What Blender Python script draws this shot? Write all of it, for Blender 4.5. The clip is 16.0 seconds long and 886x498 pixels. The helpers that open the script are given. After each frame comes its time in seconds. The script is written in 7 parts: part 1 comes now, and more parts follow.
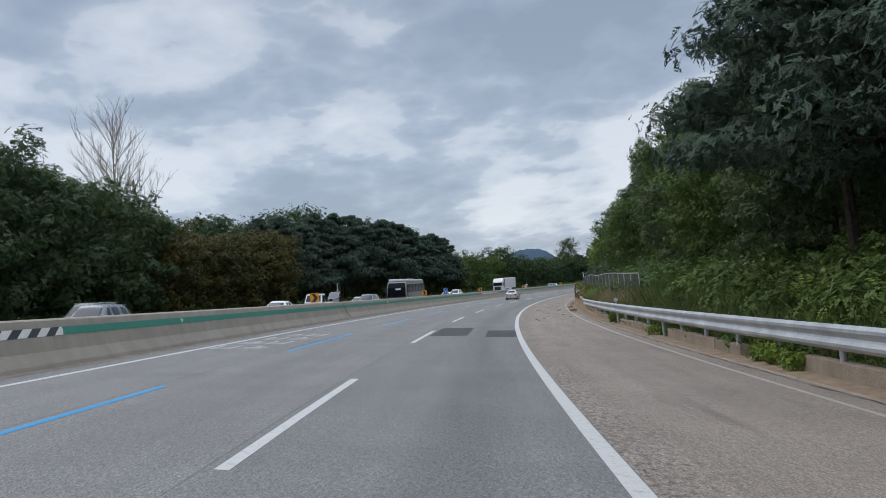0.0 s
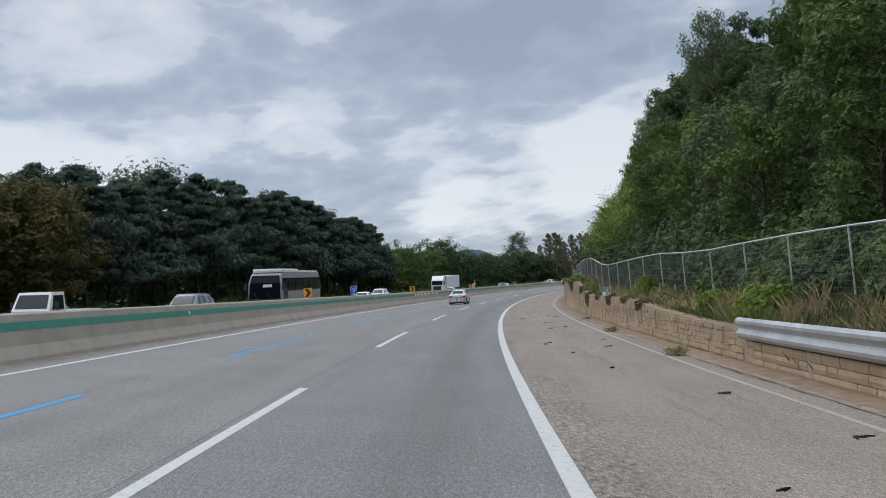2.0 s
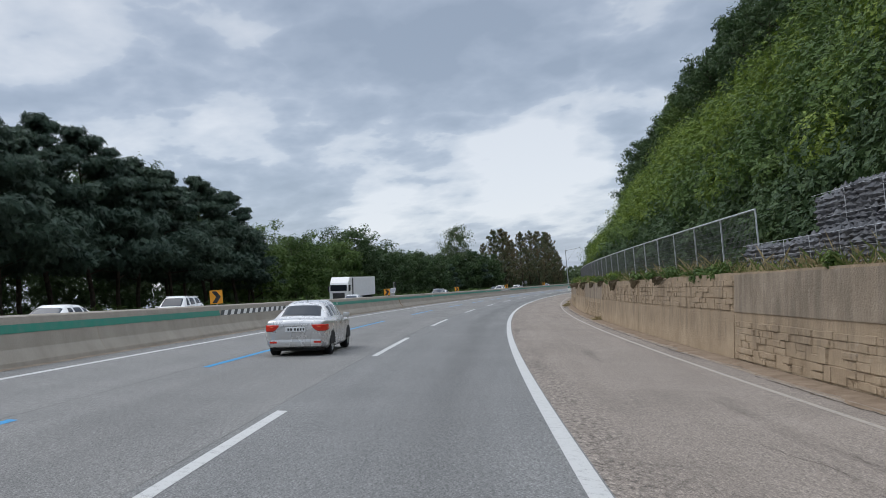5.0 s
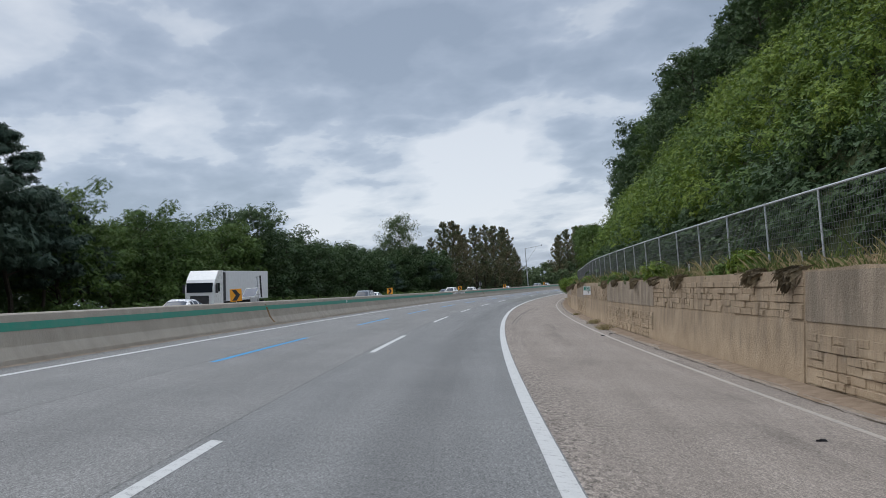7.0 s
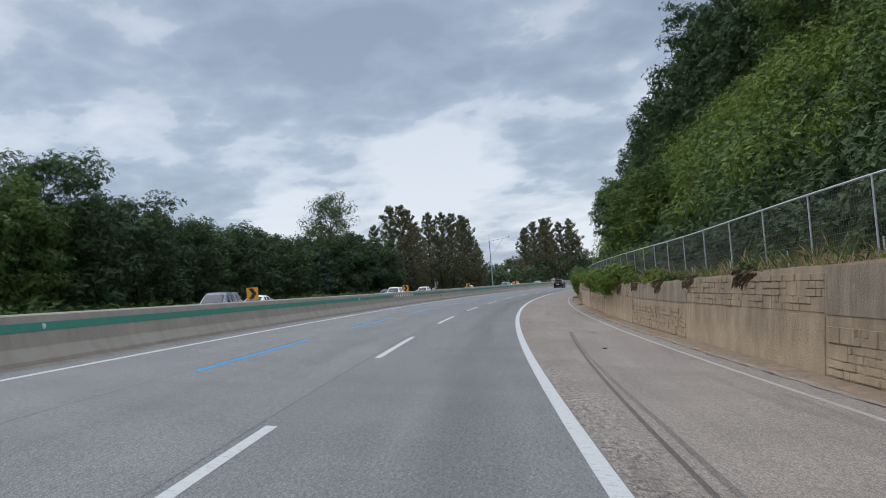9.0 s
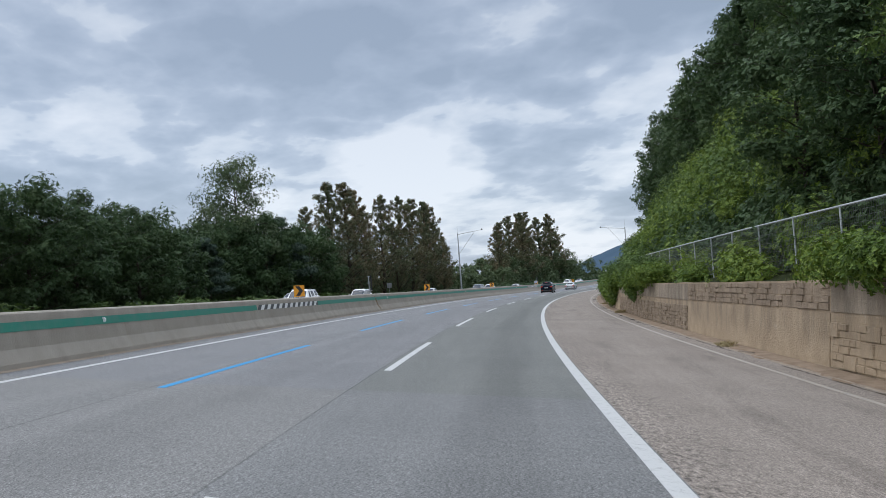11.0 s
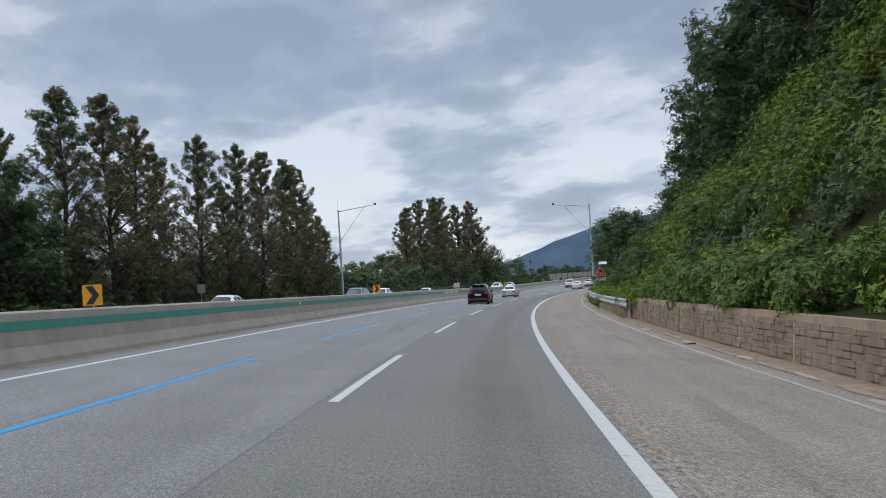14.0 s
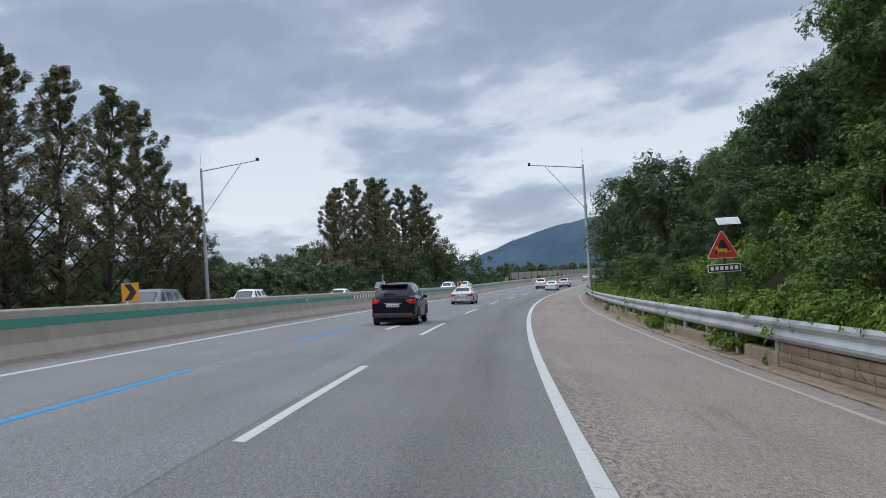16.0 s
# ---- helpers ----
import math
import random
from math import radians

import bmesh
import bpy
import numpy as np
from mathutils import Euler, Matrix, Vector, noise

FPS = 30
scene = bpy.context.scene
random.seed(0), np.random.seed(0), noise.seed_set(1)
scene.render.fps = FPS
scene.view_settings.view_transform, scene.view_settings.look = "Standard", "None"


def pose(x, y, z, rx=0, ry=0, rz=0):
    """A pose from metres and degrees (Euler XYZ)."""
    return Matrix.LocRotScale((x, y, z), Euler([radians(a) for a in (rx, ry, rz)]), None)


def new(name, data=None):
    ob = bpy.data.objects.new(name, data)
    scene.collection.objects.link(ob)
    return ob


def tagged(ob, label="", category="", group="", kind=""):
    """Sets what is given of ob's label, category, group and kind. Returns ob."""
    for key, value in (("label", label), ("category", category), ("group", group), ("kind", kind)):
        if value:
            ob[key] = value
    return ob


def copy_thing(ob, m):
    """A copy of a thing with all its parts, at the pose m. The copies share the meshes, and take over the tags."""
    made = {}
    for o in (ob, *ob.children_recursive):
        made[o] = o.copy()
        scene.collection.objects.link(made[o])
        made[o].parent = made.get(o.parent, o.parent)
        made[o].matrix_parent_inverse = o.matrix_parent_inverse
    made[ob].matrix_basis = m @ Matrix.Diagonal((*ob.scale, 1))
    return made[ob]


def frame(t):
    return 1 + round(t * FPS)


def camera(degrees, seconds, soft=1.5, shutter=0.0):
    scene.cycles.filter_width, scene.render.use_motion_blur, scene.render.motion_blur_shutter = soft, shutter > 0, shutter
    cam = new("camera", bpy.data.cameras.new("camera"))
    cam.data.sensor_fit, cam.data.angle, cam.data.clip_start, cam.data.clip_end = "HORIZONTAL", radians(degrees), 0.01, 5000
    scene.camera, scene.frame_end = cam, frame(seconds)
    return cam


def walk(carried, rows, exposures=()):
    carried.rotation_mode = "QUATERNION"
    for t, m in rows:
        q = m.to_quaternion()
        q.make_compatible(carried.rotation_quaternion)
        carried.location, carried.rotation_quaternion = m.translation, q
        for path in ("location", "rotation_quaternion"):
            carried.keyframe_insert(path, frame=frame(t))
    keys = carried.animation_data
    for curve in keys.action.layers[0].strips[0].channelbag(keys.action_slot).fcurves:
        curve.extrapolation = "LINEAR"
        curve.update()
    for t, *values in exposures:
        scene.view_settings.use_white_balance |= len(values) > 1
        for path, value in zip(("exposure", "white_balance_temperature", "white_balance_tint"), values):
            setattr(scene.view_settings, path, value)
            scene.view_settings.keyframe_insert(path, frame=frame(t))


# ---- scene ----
# ---- camera ----
cam = camera(52.5, 16.0, soft=0.9)
ROWS = [
    (0.0, 0.199, 0.013, 1.561, -0.28, 2.41, 6.01),
    (0.5, 0.653, 11.501, 1.430, -1.35, 2.28, 6.00),
    (1.0, 1.365, 22.876, 1.251, -2.30, 2.22, 5.82),
    (1.5, 2.194, 34.003, 1.117, -3.18, 2.24, 5.57),
    (2.0, 3.094, 44.890, 0.979, -4.15, 2.07, 5.37),
    (2.5, 4.112, 55.622, 0.888, -5.02, 1.94, 5.37),
    (3.0, 5.244, 66.285, 0.735, -5.69, 1.90, 5.36),
    (3.5, 6.552, 76.865, 0.626, -6.39, 1.98, 5.35),
    (4.0, 7.943, 87.608, 0.475, -7.05, 2.16, 5.30),
    (6.5, 16.931, 138.009, -0.182, -11.01, 2.11, 4.49),
    (7.0, 19.333, 148.829, -0.321, -11.82, 2.11, 4.50),
    (7.5, 21.859, 159.777, -0.458, -12.61, 2.07, 4.60),
    (8.0, 24.497, 170.594, -0.593, -13.39, 2.00, 4.69),
    (8.5, 27.334, 181.458, -0.728, -14.02, 1.92, 4.71),
    (9.0, 30.301, 192.339, -0.862, -14.65, 1.93, 4.76),
    (9.5, 33.473, 203.249, -0.995, -15.29, 1.92, 4.74),
    (12.0, 50.479, 253.775, -1.679, -18.18, 1.90, 3.82),
    (12.5, 54.454, 264.028, -1.804, -19.24, 1.83, 3.76),
    (13.0, 58.719, 274.202, -1.978, -20.22, 1.95, 3.74),
    (13.5, 63.012, 284.158, -2.075, -21.23, 1.94, 3.77),
    (14.0, 67.548, 294.052, -2.223, -22.14, 1.89, 3.74),
    (14.5, 72.227, 303.836, -2.370, -23.06, 1.81, 3.62),
    (15.0, 77.090, 313.458, -2.492, -23.72, 1.76, 3.54),
    (15.5, 81.860, 322.844, -2.610, -24.32, 1.76, 3.64),
    (16.0, 86.655, 332.215, -2.768, -24.93, 1.72, 3.51),
]
walk(cam, [(t, pose(x, y, z, 90 + pitch, roll, yaw)) for t, x, y, z, yaw, pitch, roll in ROWS],
     [(0.0, -0.08, 6500, 10), (2.0, -0.02, 6640, 10), (4.0, 0.0, 6600, 10), (7.0, -0.04, 6540, 10), (9.5, -0.02, 6440, 10), (11.9, 0.12, 6460, 10), (12.5, 0.02, 6470, 10), (13.5, -0.02, 6440, 10), (14.5, -0.04, 6430, 10), (15.0, 0.02, 6420, 10), (16.0, -0.02, 6400, 10)])

# ---- light ----
world = bpy.data.worlds.new("world")
scene.world = world
world.use_nodes = True
wn = world.node_tree
wn.nodes.clear()


def wnode(kind, **props):
    n = wn.nodes.new(kind)
    for key, value in props.items():
        setattr(n, key, value)
    return n


def wmath(op, a, b):
    n = wnode("ShaderNodeMath", operation=op)
    for i, v in enumerate((a, b)):
        if isinstance(v, (int, float)):
            n.inputs[i].default_value = v
        else:
            wn.links.new(v, n.inputs[i])
    return n.outputs[0]


def ramp_in(tree, fac, stops):
    n = tree.nodes.new("ShaderNodeValToRGB")
    tree.links.new(fac, n.inputs[0])
    e = n.color_ramp.elements
    while len(e) < len(stops):
        e.new(0.5)
    for el, (p, c) in zip(e, stops):
        el.position = p
        el.color = (c, c, c, 1) if isinstance(c, (int, float)) else (*c, 1)
    return n.outputs[0]


SUN_ELEV, SUN_TURN = 52.0, 290.0
sky = wnode("ShaderNodeTexSky", sky_type="NISHITA", sun_disc=False)
sky.sun_elevation, sky.sun_rotation = radians(SUN_ELEV), radians(SUN_TURN)
geo = wnode("ShaderNodeTexCoord")
sep = wnode("ShaderNodeSeparateXYZ")
wn.links.new(geo.outputs["Generated"], sep.inputs[0])
up = wmath("MAXIMUM", sep.outputs[2], 0.0)
# the cloud deck is a level sheet overhead, so that it closes up towards the horizon
far_off = wmath("DIVIDE", 1.0, wmath("ADD", up, 0.2))
deck = wnode("ShaderNodeCombineXYZ")
wn.links.new(wmath("MULTIPLY", sep.outputs[0], far_off), deck.inputs[0])
wn.links.new(wmath("MULTIPLY", sep.outputs[1], far_off), deck.inputs[1])


def billow(scale, detail, rough, dist, lift):
    n = wnode("ShaderNodeTexNoise")
    n.inputs["Scale"].default_value, n.inputs["Detail"].default_value = scale, detail
    n.inputs["Roughness"].default_value, n.inputs["Distortion"].default_value = rough, dist
    m = wnode("ShaderNodeMapping")
    m.inputs["Location"].default_value = (0.85, 0.3, lift)
    m.inputs["Scale"].default_value = (1.0, 0.8, 1.0)
    wn.links.new(deck.outputs[0], m.inputs[0])
    wn.links.new(m.outputs[0], n.inputs["Vector"])
    return n.outputs["Fac"]


puff = wmath("ABSOLUTE", wmath("SUBTRACT", billow(4.4, 4.0, 0.5, 0.1, 3.0), 0.5), 0.0)
heap = wmath("ADD", wmath("MULTIPLY", billow(1.55, 2.0, 0.4, 0.1, 5.4), 0.68), wmath("MULTIPLY", billow(4.4, 6.0, 0.5, 0.12, 1.7), 0.32))
heap = wmath("SUBTRACT", heap, wmath("MULTIPLY", puff, 0.36))
cloud = ramp_in(wn, heap, [(0.36, (0.29, 0.352, 0.45)), (0.43, (0.35, 0.415, 0.52)), (0.475, (0.42, 0.485, 0.59)), (0.495, (0.51, 0.57, 0.66)), (0.58, (0.655, 0.70, 0.77))])
glow = ramp_in(wn, up, [(0.0, 1.12), (0.08, 1.03), (0.26, 0.92), (0.42, 0.9), (0.6, 1.9), (1.0, 2.5)])
lit = wnode("ShaderNodeMix", data_type="RGBA", blend_type="MULTIPLY")
lit.inputs[0].default_value = 1.0
wn.links.new(cloud, lit.inputs[6])
wn.links.new(glow, lit.inputs[7])
skyback = wnode("ShaderNodeBackground")
wn.links.new(sky.outputs[0], skyback.inputs[0])
skyback.inputs[1].default_value = 0.02
cloudback = wnode("ShaderNodeBackground")
wn.links.new(lit.outputs[2], cloudback.inputs[0])
cloudback.inputs[1].default_value = 1.0
both = wnode("ShaderNodeAddShader")
wn.links.new(skyback.outputs[0], both.inputs[0])
wn.links.new(cloudback.outputs[0], both.inputs[1])
out = wnode("ShaderNodeOutputWorld")
wn.links.new(both.outputs[0], out.inputs[0])

sun = new("sun", bpy.data.lights.new("sun", "SUN"))
sun.data.energy, sun.data.angle, sun.data.color = 1.5, radians(60), (1.0, 0.97, 0.92)
sun.matrix_world = pose(0, 0, 60, 90 - SUN_ELEV, 0, 180 - SUN_TURN)

# ---- materials ----
class Mat:
    """A node material with short calls for its nodes."""

    def __init__(self, name, rough=0.8, metal=0.0, spec=0.3):
        self.m = bpy.data.materials.new(name)
        self.m.use_nodes = True
        self.t = self.m.node_tree
        self.b = self.t.nodes["Principled BSDF"]
        self.b.inputs["Roughness"].default_value = rough
        self.b.inputs["Metallic"].default_value = metal
        self.b.inputs["Specular IOR Level"].default_value = spec
        self.uv = None

    def node(self, kind, **props):
        n = self.t.nodes.new(kind)
        for key, value in props.items():
            setattr(n, key, value)
        return n

    def link(self, a, b):
        self.t.links.new(a, b)

    def coord(self, what="Object", scale=(1, 1, 1)):
        if what == "UV":
            src = self.node("ShaderNodeUVMap").outputs[0]
        elif what == "Position":
            src = self.node("ShaderNodeNewGeometry").outputs["Position"]
        else:
            src = self.node("ShaderNodeTexCoord").outputs[what]
        m = self.node("ShaderNodeMapping")
        self.link(src, m.inputs[0])
        m.inputs["Scale"].default_value = scale
        return m.outputs[0]

    def noise(self, scale, detail=4, rough=0.55, vec=None, dist=0.0):
        n = self.node("ShaderNodeTexNoise")
        n.inputs["Scale"].default_value, n.inputs["Detail"].default_value = scale, detail
        n.inputs["Roughness"].default_value, n.inputs["Distortion"].default_value = rough, dist
        self.link(vec or self.coord(), n.inputs["Vector"])
        return n.outputs["Fac"]

    def ramp(self, fac, stops):
        return ramp_in(self.t, fac, stops)

    def mix(self, fac, a, b, how="MIX"):
        n = self.node("ShaderNodeMix", data_type="RGBA", blend_type=how)
        for i, v in ((0, fac), (6, a), (7, b)):
            if isinstance(v, (int, float)):
                n.inputs[i].default_value = v
            elif isinstance(v, tuple):
                n.inputs[i].default_value = (*v, 1)
            else:
                self.link(v, n.inputs[i])
        return n.outputs[2]

    def math(self, op, a, b=0.0, c=0.0):
        n = self.node("ShaderNodeMath", operation=op)
        for i, v in enumerate((a, b, c)):
            if isinstance(v, (int, float)):
                n.inputs[i].default_value = v
            else:
                self.link(v, n.inputs[i])
        return n.outputs[0]

    def split(self, vec):
        n = self.node("ShaderNodeSeparateXYZ")
        self.link(vec, n.inputs[0])
        return n.outputs

    def color(self, c):
        if isinstance(c, tuple):
            self.b.inputs["Base Color"].default_value = (*c, 1)
        else:
            self.link(c, self.b.inputs["Base Color"])
        return self

    def rough(self, fac, lo, hi):
        r = self.ramp(fac, [(0.3, lo), (0.7, hi)])
        self.link(r, self.b.inputs["Roughness"])
        return self

    def bump(self, fac, strength=0.3, dist=0.01):
        n = self.node("ShaderNodeBump")
        n.inputs["Strength"].default_value, n.inputs["Distance"].default_value = strength, dist
        self.link(fac, n.inputs["Height"])
        self.link(n.outputs[0], self.b.inputs["Normal"])
        return self


def speckled(name, lo, hi, scale=8.0, fine=60.0, rough=0.85, metal=0.0, spec=0.3, bump=0.2, what="Object"):
    """A surface with large stains and fine grain between two colours."""
    m = Mat(name, rough, metal, spec)
    v = m.coord(what)
    a = m.noise(scale, 5, 0.6, v)
    g = m.noise(fine, 3, 0.6, v)
    f = m.math("ADD", m.math("MULTIPLY", a, 0.65), m.math("MULTIPLY", g, 0.35))
    m.color(m.ramp(f, [(0.35, lo), (0.65, hi)]))
    if bump:
        m.bump(g, bump, 0.004)
    return m.m


def plain(name, c, rough=0.5, metal=0.0, spec=0.5, dirt=0.12):
    """A painted or moulded surface with a slight dulling of dust."""
    m = Mat(name, rough, metal, spec)
    n = m.noise(3.0, 5, 0.6)
    dusty = tuple(x * (1 - dirt) + 0.25 * dirt for x in c)
    m.color(m.ramp(n, [(0.35, c), (0.7, dusty)]))
    m.rough(n, max(rough - 0.06, 0.02), min(rough + 0.1, 1))
    return m.m


def asphalt_mat(name, base, warm, wheel=()):
    """Worn asphalt: aggregate, stains along the way, wheel tracks at the offsets given."""
    m = Mat(name, 0.85, 0, 0.25)
    uv = m.coord("UV")
    grain = m.noise(44, 4, 0.75, uv)
    chips = m.node("ShaderNodeTexVoronoi")
    chips.inputs["Scale"].default_value = 60
    m.link(uv, chips.inputs["Vector"])
    streak = m.noise(1.0, 5, 0.6, m.coord("UV", (1.6, 0.06, 1)))
    blot = m.noise(0.35, 6, 0.6, uv)
    f = m.math("ADD", m.math("MULTIPLY", streak, 0.5), m.math("MULTIPLY", blot, 0.5))
    c = m.mix(m.ramp(f, [(0.35, 0.0), (0.65, 1.0)]), base, warm)
    speck = m.ramp(grain, [(0.36, 0.45), (0.5, 1.0), (0.64, 1.65)])
    c = m.mix(1.0, c, speck, "MULTIPLY")
    c = m.mix(0.35, c, m.ramp(chips.outputs["Color"], [(0.1, 0.6), (0.9, 1.4)]), "MULTIPLY")
    drawn = m.noise(1.0, 4, 0.75, m.coord("UV", (24, 6, 1)))
    c = m.mix(1.0, c, m.ramp(drawn, [(0.34, 0.74), (0.5, 1.0), (0.66, 1.24)]), "MULTIPLY")
    d, along = m.split(uv)[0], m.split(uv)[1]
    for at, width, depth in wheel:
        away = m.math("ABSOLUTE", m.math("SUBTRACT", d, at))
        away = m.math("ADD", away, m.math("MULTIPLY", m.math("SUBTRACT", streak, 0.5), width * 0.9))
        c = m.mix(1.0, c, m.ramp(m.math("DIVIDE", away, width), [(0.2, depth), (1.0, 1.0)]), "MULTIPLY")
    if wheel:
        c = m.mix(m.ramp(m.math("GREATER_THAN", m.math("MULTIPLY", d, -1.0), 3.78), [(0.0, 0.0), (1.0, 0.5)]), c, m.mix(1.0, c, (1.16, 1.12, 1.08), "MULTIPLY"))
        # the near lane has older, coarser surfacing; past a joint the other lanes are a cooler mix
        near = m.math("GREATER_THAN", d, -3.78)
        past = m.math("GREATER_THAN", along, 336.0)
        c = m.mix(m.math("MULTIPLY", near, past), c, m.mix(1.0, c, (0.9, 0.915, 0.87), "MULTIPLY"))
        c = m.mix(m.math("MULTIPLY", m.math("SUBTRACT", 1.0, near), past), c, m.mix(1.0, c, (0.97, 0.985, 1.03), "MULTIPLY"))
    m.color(c)
    m.bump(grain, 0.5, 0.01)
    return m


def shoulder_mat():
    """Old brown-grey surfacing with alligator cracks."""
    m = asphalt_mat("old_shoulder", (0.205, 0.174, 0.149), (0.275, 0.235, 0.202))
    uv = m.coord("UV")
    wob = m.noise(1.3, 4, 0.6, uv)
    v = m.node("ShaderNodeTexVoronoi", feature="DISTANCE_TO_EDGE")
    v.inputs["Scale"].default_value = 5.5
    shift = m.node("ShaderNodeVectorMath", operation="ADD")
    m.link(uv, shift.inputs[0])
    m.link(m.node("ShaderNodeTexNoise").outputs["Color"], shift.inputs[1])
    m.link(shift.outputs[0], v.inputs["Vector"])
    patch = m.noise(0.22, 3, 0.5, m.coord("UV", (2.2, 0.5, 1)))
    crack = m.math("MULTIPLY", m.ramp(v.outputs["Distance"], [(0.0, 1.0), (0.06, 0.0)]), m.ramp(patch, [(0.5, 0.0), (0.6, 1.0)]))
    long = m.math("ABSOLUTE", m.math("SUBTRACT", m.math("ADD", m.split(uv)[0], m.math("MULTIPLY", wob, 0.9)), 1.15))
    line = m.math("MULTIPLY", m.ramp(long, [(0.0, 1.0), (0.03, 0.0)]), m.ramp(m.noise(0.12, 3, 0.5, m.coord("UV", (0.1, 1, 1))), [(0.42, 0.0), (0.55, 0.8)]))
    f = m.math("MAXIMUM", crack, line)
    old = m.b.inputs["Base Color"].links[0].from_socket
    lump = m.noise(13, 5, 0.78, m.coord("UV", (1, 0.4, 1)))
    ravel = m.ramp(m.math("ADD", m.split(uv)[0], m.math("MULTIPLY", m.math("SUBTRACT", wob, 0.5), 1.6)), [(0.15, 1.0), (1.3, 0.18)])
    old = m.mix(ravel, old, m.mix(1.0, old, m.ramp(lump, [(0.38, 0.28), (0.5, 0.95), (0.62, 1.35)]), "MULTIPLY"))
    smear = m.noise(0.5, 5, 0.6, m.coord("UV", (2.4, 0.16, 1)))
    old = m.mix(m.ramp(smear, [(0.58, 0.0), (0.68, 0.55)]), old, m.mix(1.0, old, (0.55, 0.54, 0.54), "MULTIPLY"))
    m.color(m.mix(m.math("MULTIPLY", f, 0.38), old, (0.045, 0.04, 0.036)))
    return m.m


def paint_mat(name, c, wear=0.5):
    """Road paint, worn through to the asphalt in specks."""
    m = Mat(name, 0.6, 0, 0.3)
    uv = m.coord("UV")
    n = m.noise(7, 6, 0.75, uv)
    k = m.noise(60, 2, 0.6, uv)
    f = m.math("ADD", m.math("MULTIPLY", n, 0.6), m.math("MULTIPLY", k, 0.4))
    m.color(m.mix(m.ramp(f, [(wear - 0.08, 1.0), (wear + 0.04, 0.0)]), c, (0.17, 0.17, 0.17)))
    m.bump(k, 0.3, 0.004)
    return m.m


def concrete_mat(name, lo, hi, streaks=0.6, what="UV", drips=0.0):
    """Weathered concrete with rain streaks running down, and drip stains of soil washed over its top."""
    m = Mat(name, 0.9, 0, 0.2)
    v = m.coord(what)
    big = m.noise(0.8, 6, 0.62, v)
    run = m.noise(1.0, 5, 0.6, m.coord(what, (0.22, 1.9, 0.3) if what == "UV" else (2.5, 2.5, 0.2)))
    fine = m.noise(45, 3, 0.6, v)
    c = m.mix(m.ramp(big, [(0.32, 0.0), (0.68, 1.0)]), lo, hi)
    c = m.mix(streaks, c, m.ramp(run, [(0.3, 0.66), (0.55, 1.0), (0.8, 1.1)]), "MULTIPLY")
    c = m.mix(1.0, c, m.ramp(fine, [(0.3, 0.85), (0.7, 1.13)]), "MULTIPLY")
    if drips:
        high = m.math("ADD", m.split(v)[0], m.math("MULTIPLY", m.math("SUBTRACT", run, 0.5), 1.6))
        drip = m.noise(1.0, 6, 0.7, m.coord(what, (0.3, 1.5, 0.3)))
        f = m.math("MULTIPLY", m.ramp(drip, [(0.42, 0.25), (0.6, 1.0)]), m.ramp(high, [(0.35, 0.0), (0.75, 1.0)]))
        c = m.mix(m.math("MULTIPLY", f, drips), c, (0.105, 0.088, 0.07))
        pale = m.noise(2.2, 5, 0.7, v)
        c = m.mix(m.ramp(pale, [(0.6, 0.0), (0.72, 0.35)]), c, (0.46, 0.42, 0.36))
    m.color(c)
    m.bump(m.math("ADD", m.math("MULTIPLY", fine, 0.5), m.math("ADD", big, m.math("MULTIPLY", m.noise(11, 4, 0.65, v), 1.3))), 0.8, 0.03)
    return m.m


def leaf_mat(name, lo, mid, hi, through_light=0.2, fine=14.0, cover=0.6):
    """Foliage: every spray is cut into small leaves, whose tone varies from leaf to leaf and tree to tree."""
    m = Mat(name, 0.6, 0, 0.2)
    g = m.node("ShaderNodeNewGeometry")
    o = m.node("ShaderNodeObjectInfo")
    pos = m.coord("Position")
    cells = m.node("ShaderNodeTexVoronoi")
    cells.inputs["Scale"].default_value = fine
    m.link(pos, cells.inputs["Vector"])
    each = m.split(cells.outputs["Color"])[0]
    n = m.noise(0.35, 3, 0.5, pos)
    f = m.math("ADD", m.math("MULTIPLY", g.outputs["Random Per Island"], 0.15), m.math("MULTIPLY", n, 0.62))
    f = m.math("ADD", f, m.math("MULTIPLY", each, 0.32))
    f = m.math("ADD", f, m.math("MULTIPLY", o.outputs["Random"], 0.12))
    c = m.ramp(f, [(0.22, lo), (0.52, mid), (0.88, hi)])
    m.color(c)
    m.bump(cells.outputs["Distance"], 0.5, 0.05)
    t = m.node("ShaderNodeBsdfTranslucent")
    m.link(c, t.inputs[0])
    mixer = m.node("ShaderNodeMixShader")
    mixer.inputs[0].default_value = through_light
    m.link(m.b.outputs[0], mixer.inputs[1])
    m.link(t.outputs[0], mixer.inputs[2])
    final = mixer
    if cover:
        clear = m.node("ShaderNodeBsdfTransparent")
        final = m.node("ShaderNodeMixShader")
        m.link(m.math("LESS_THAN", cells.outputs["Distance"], cover), final.inputs[0])
        m.link(clear.outputs[0], final.inputs[1])
        m.link(mixer.outputs[0], final.inputs[2])
    m.link(final.outputs[0], m.t.nodes["Material Output"].inputs[0])
    return m.m


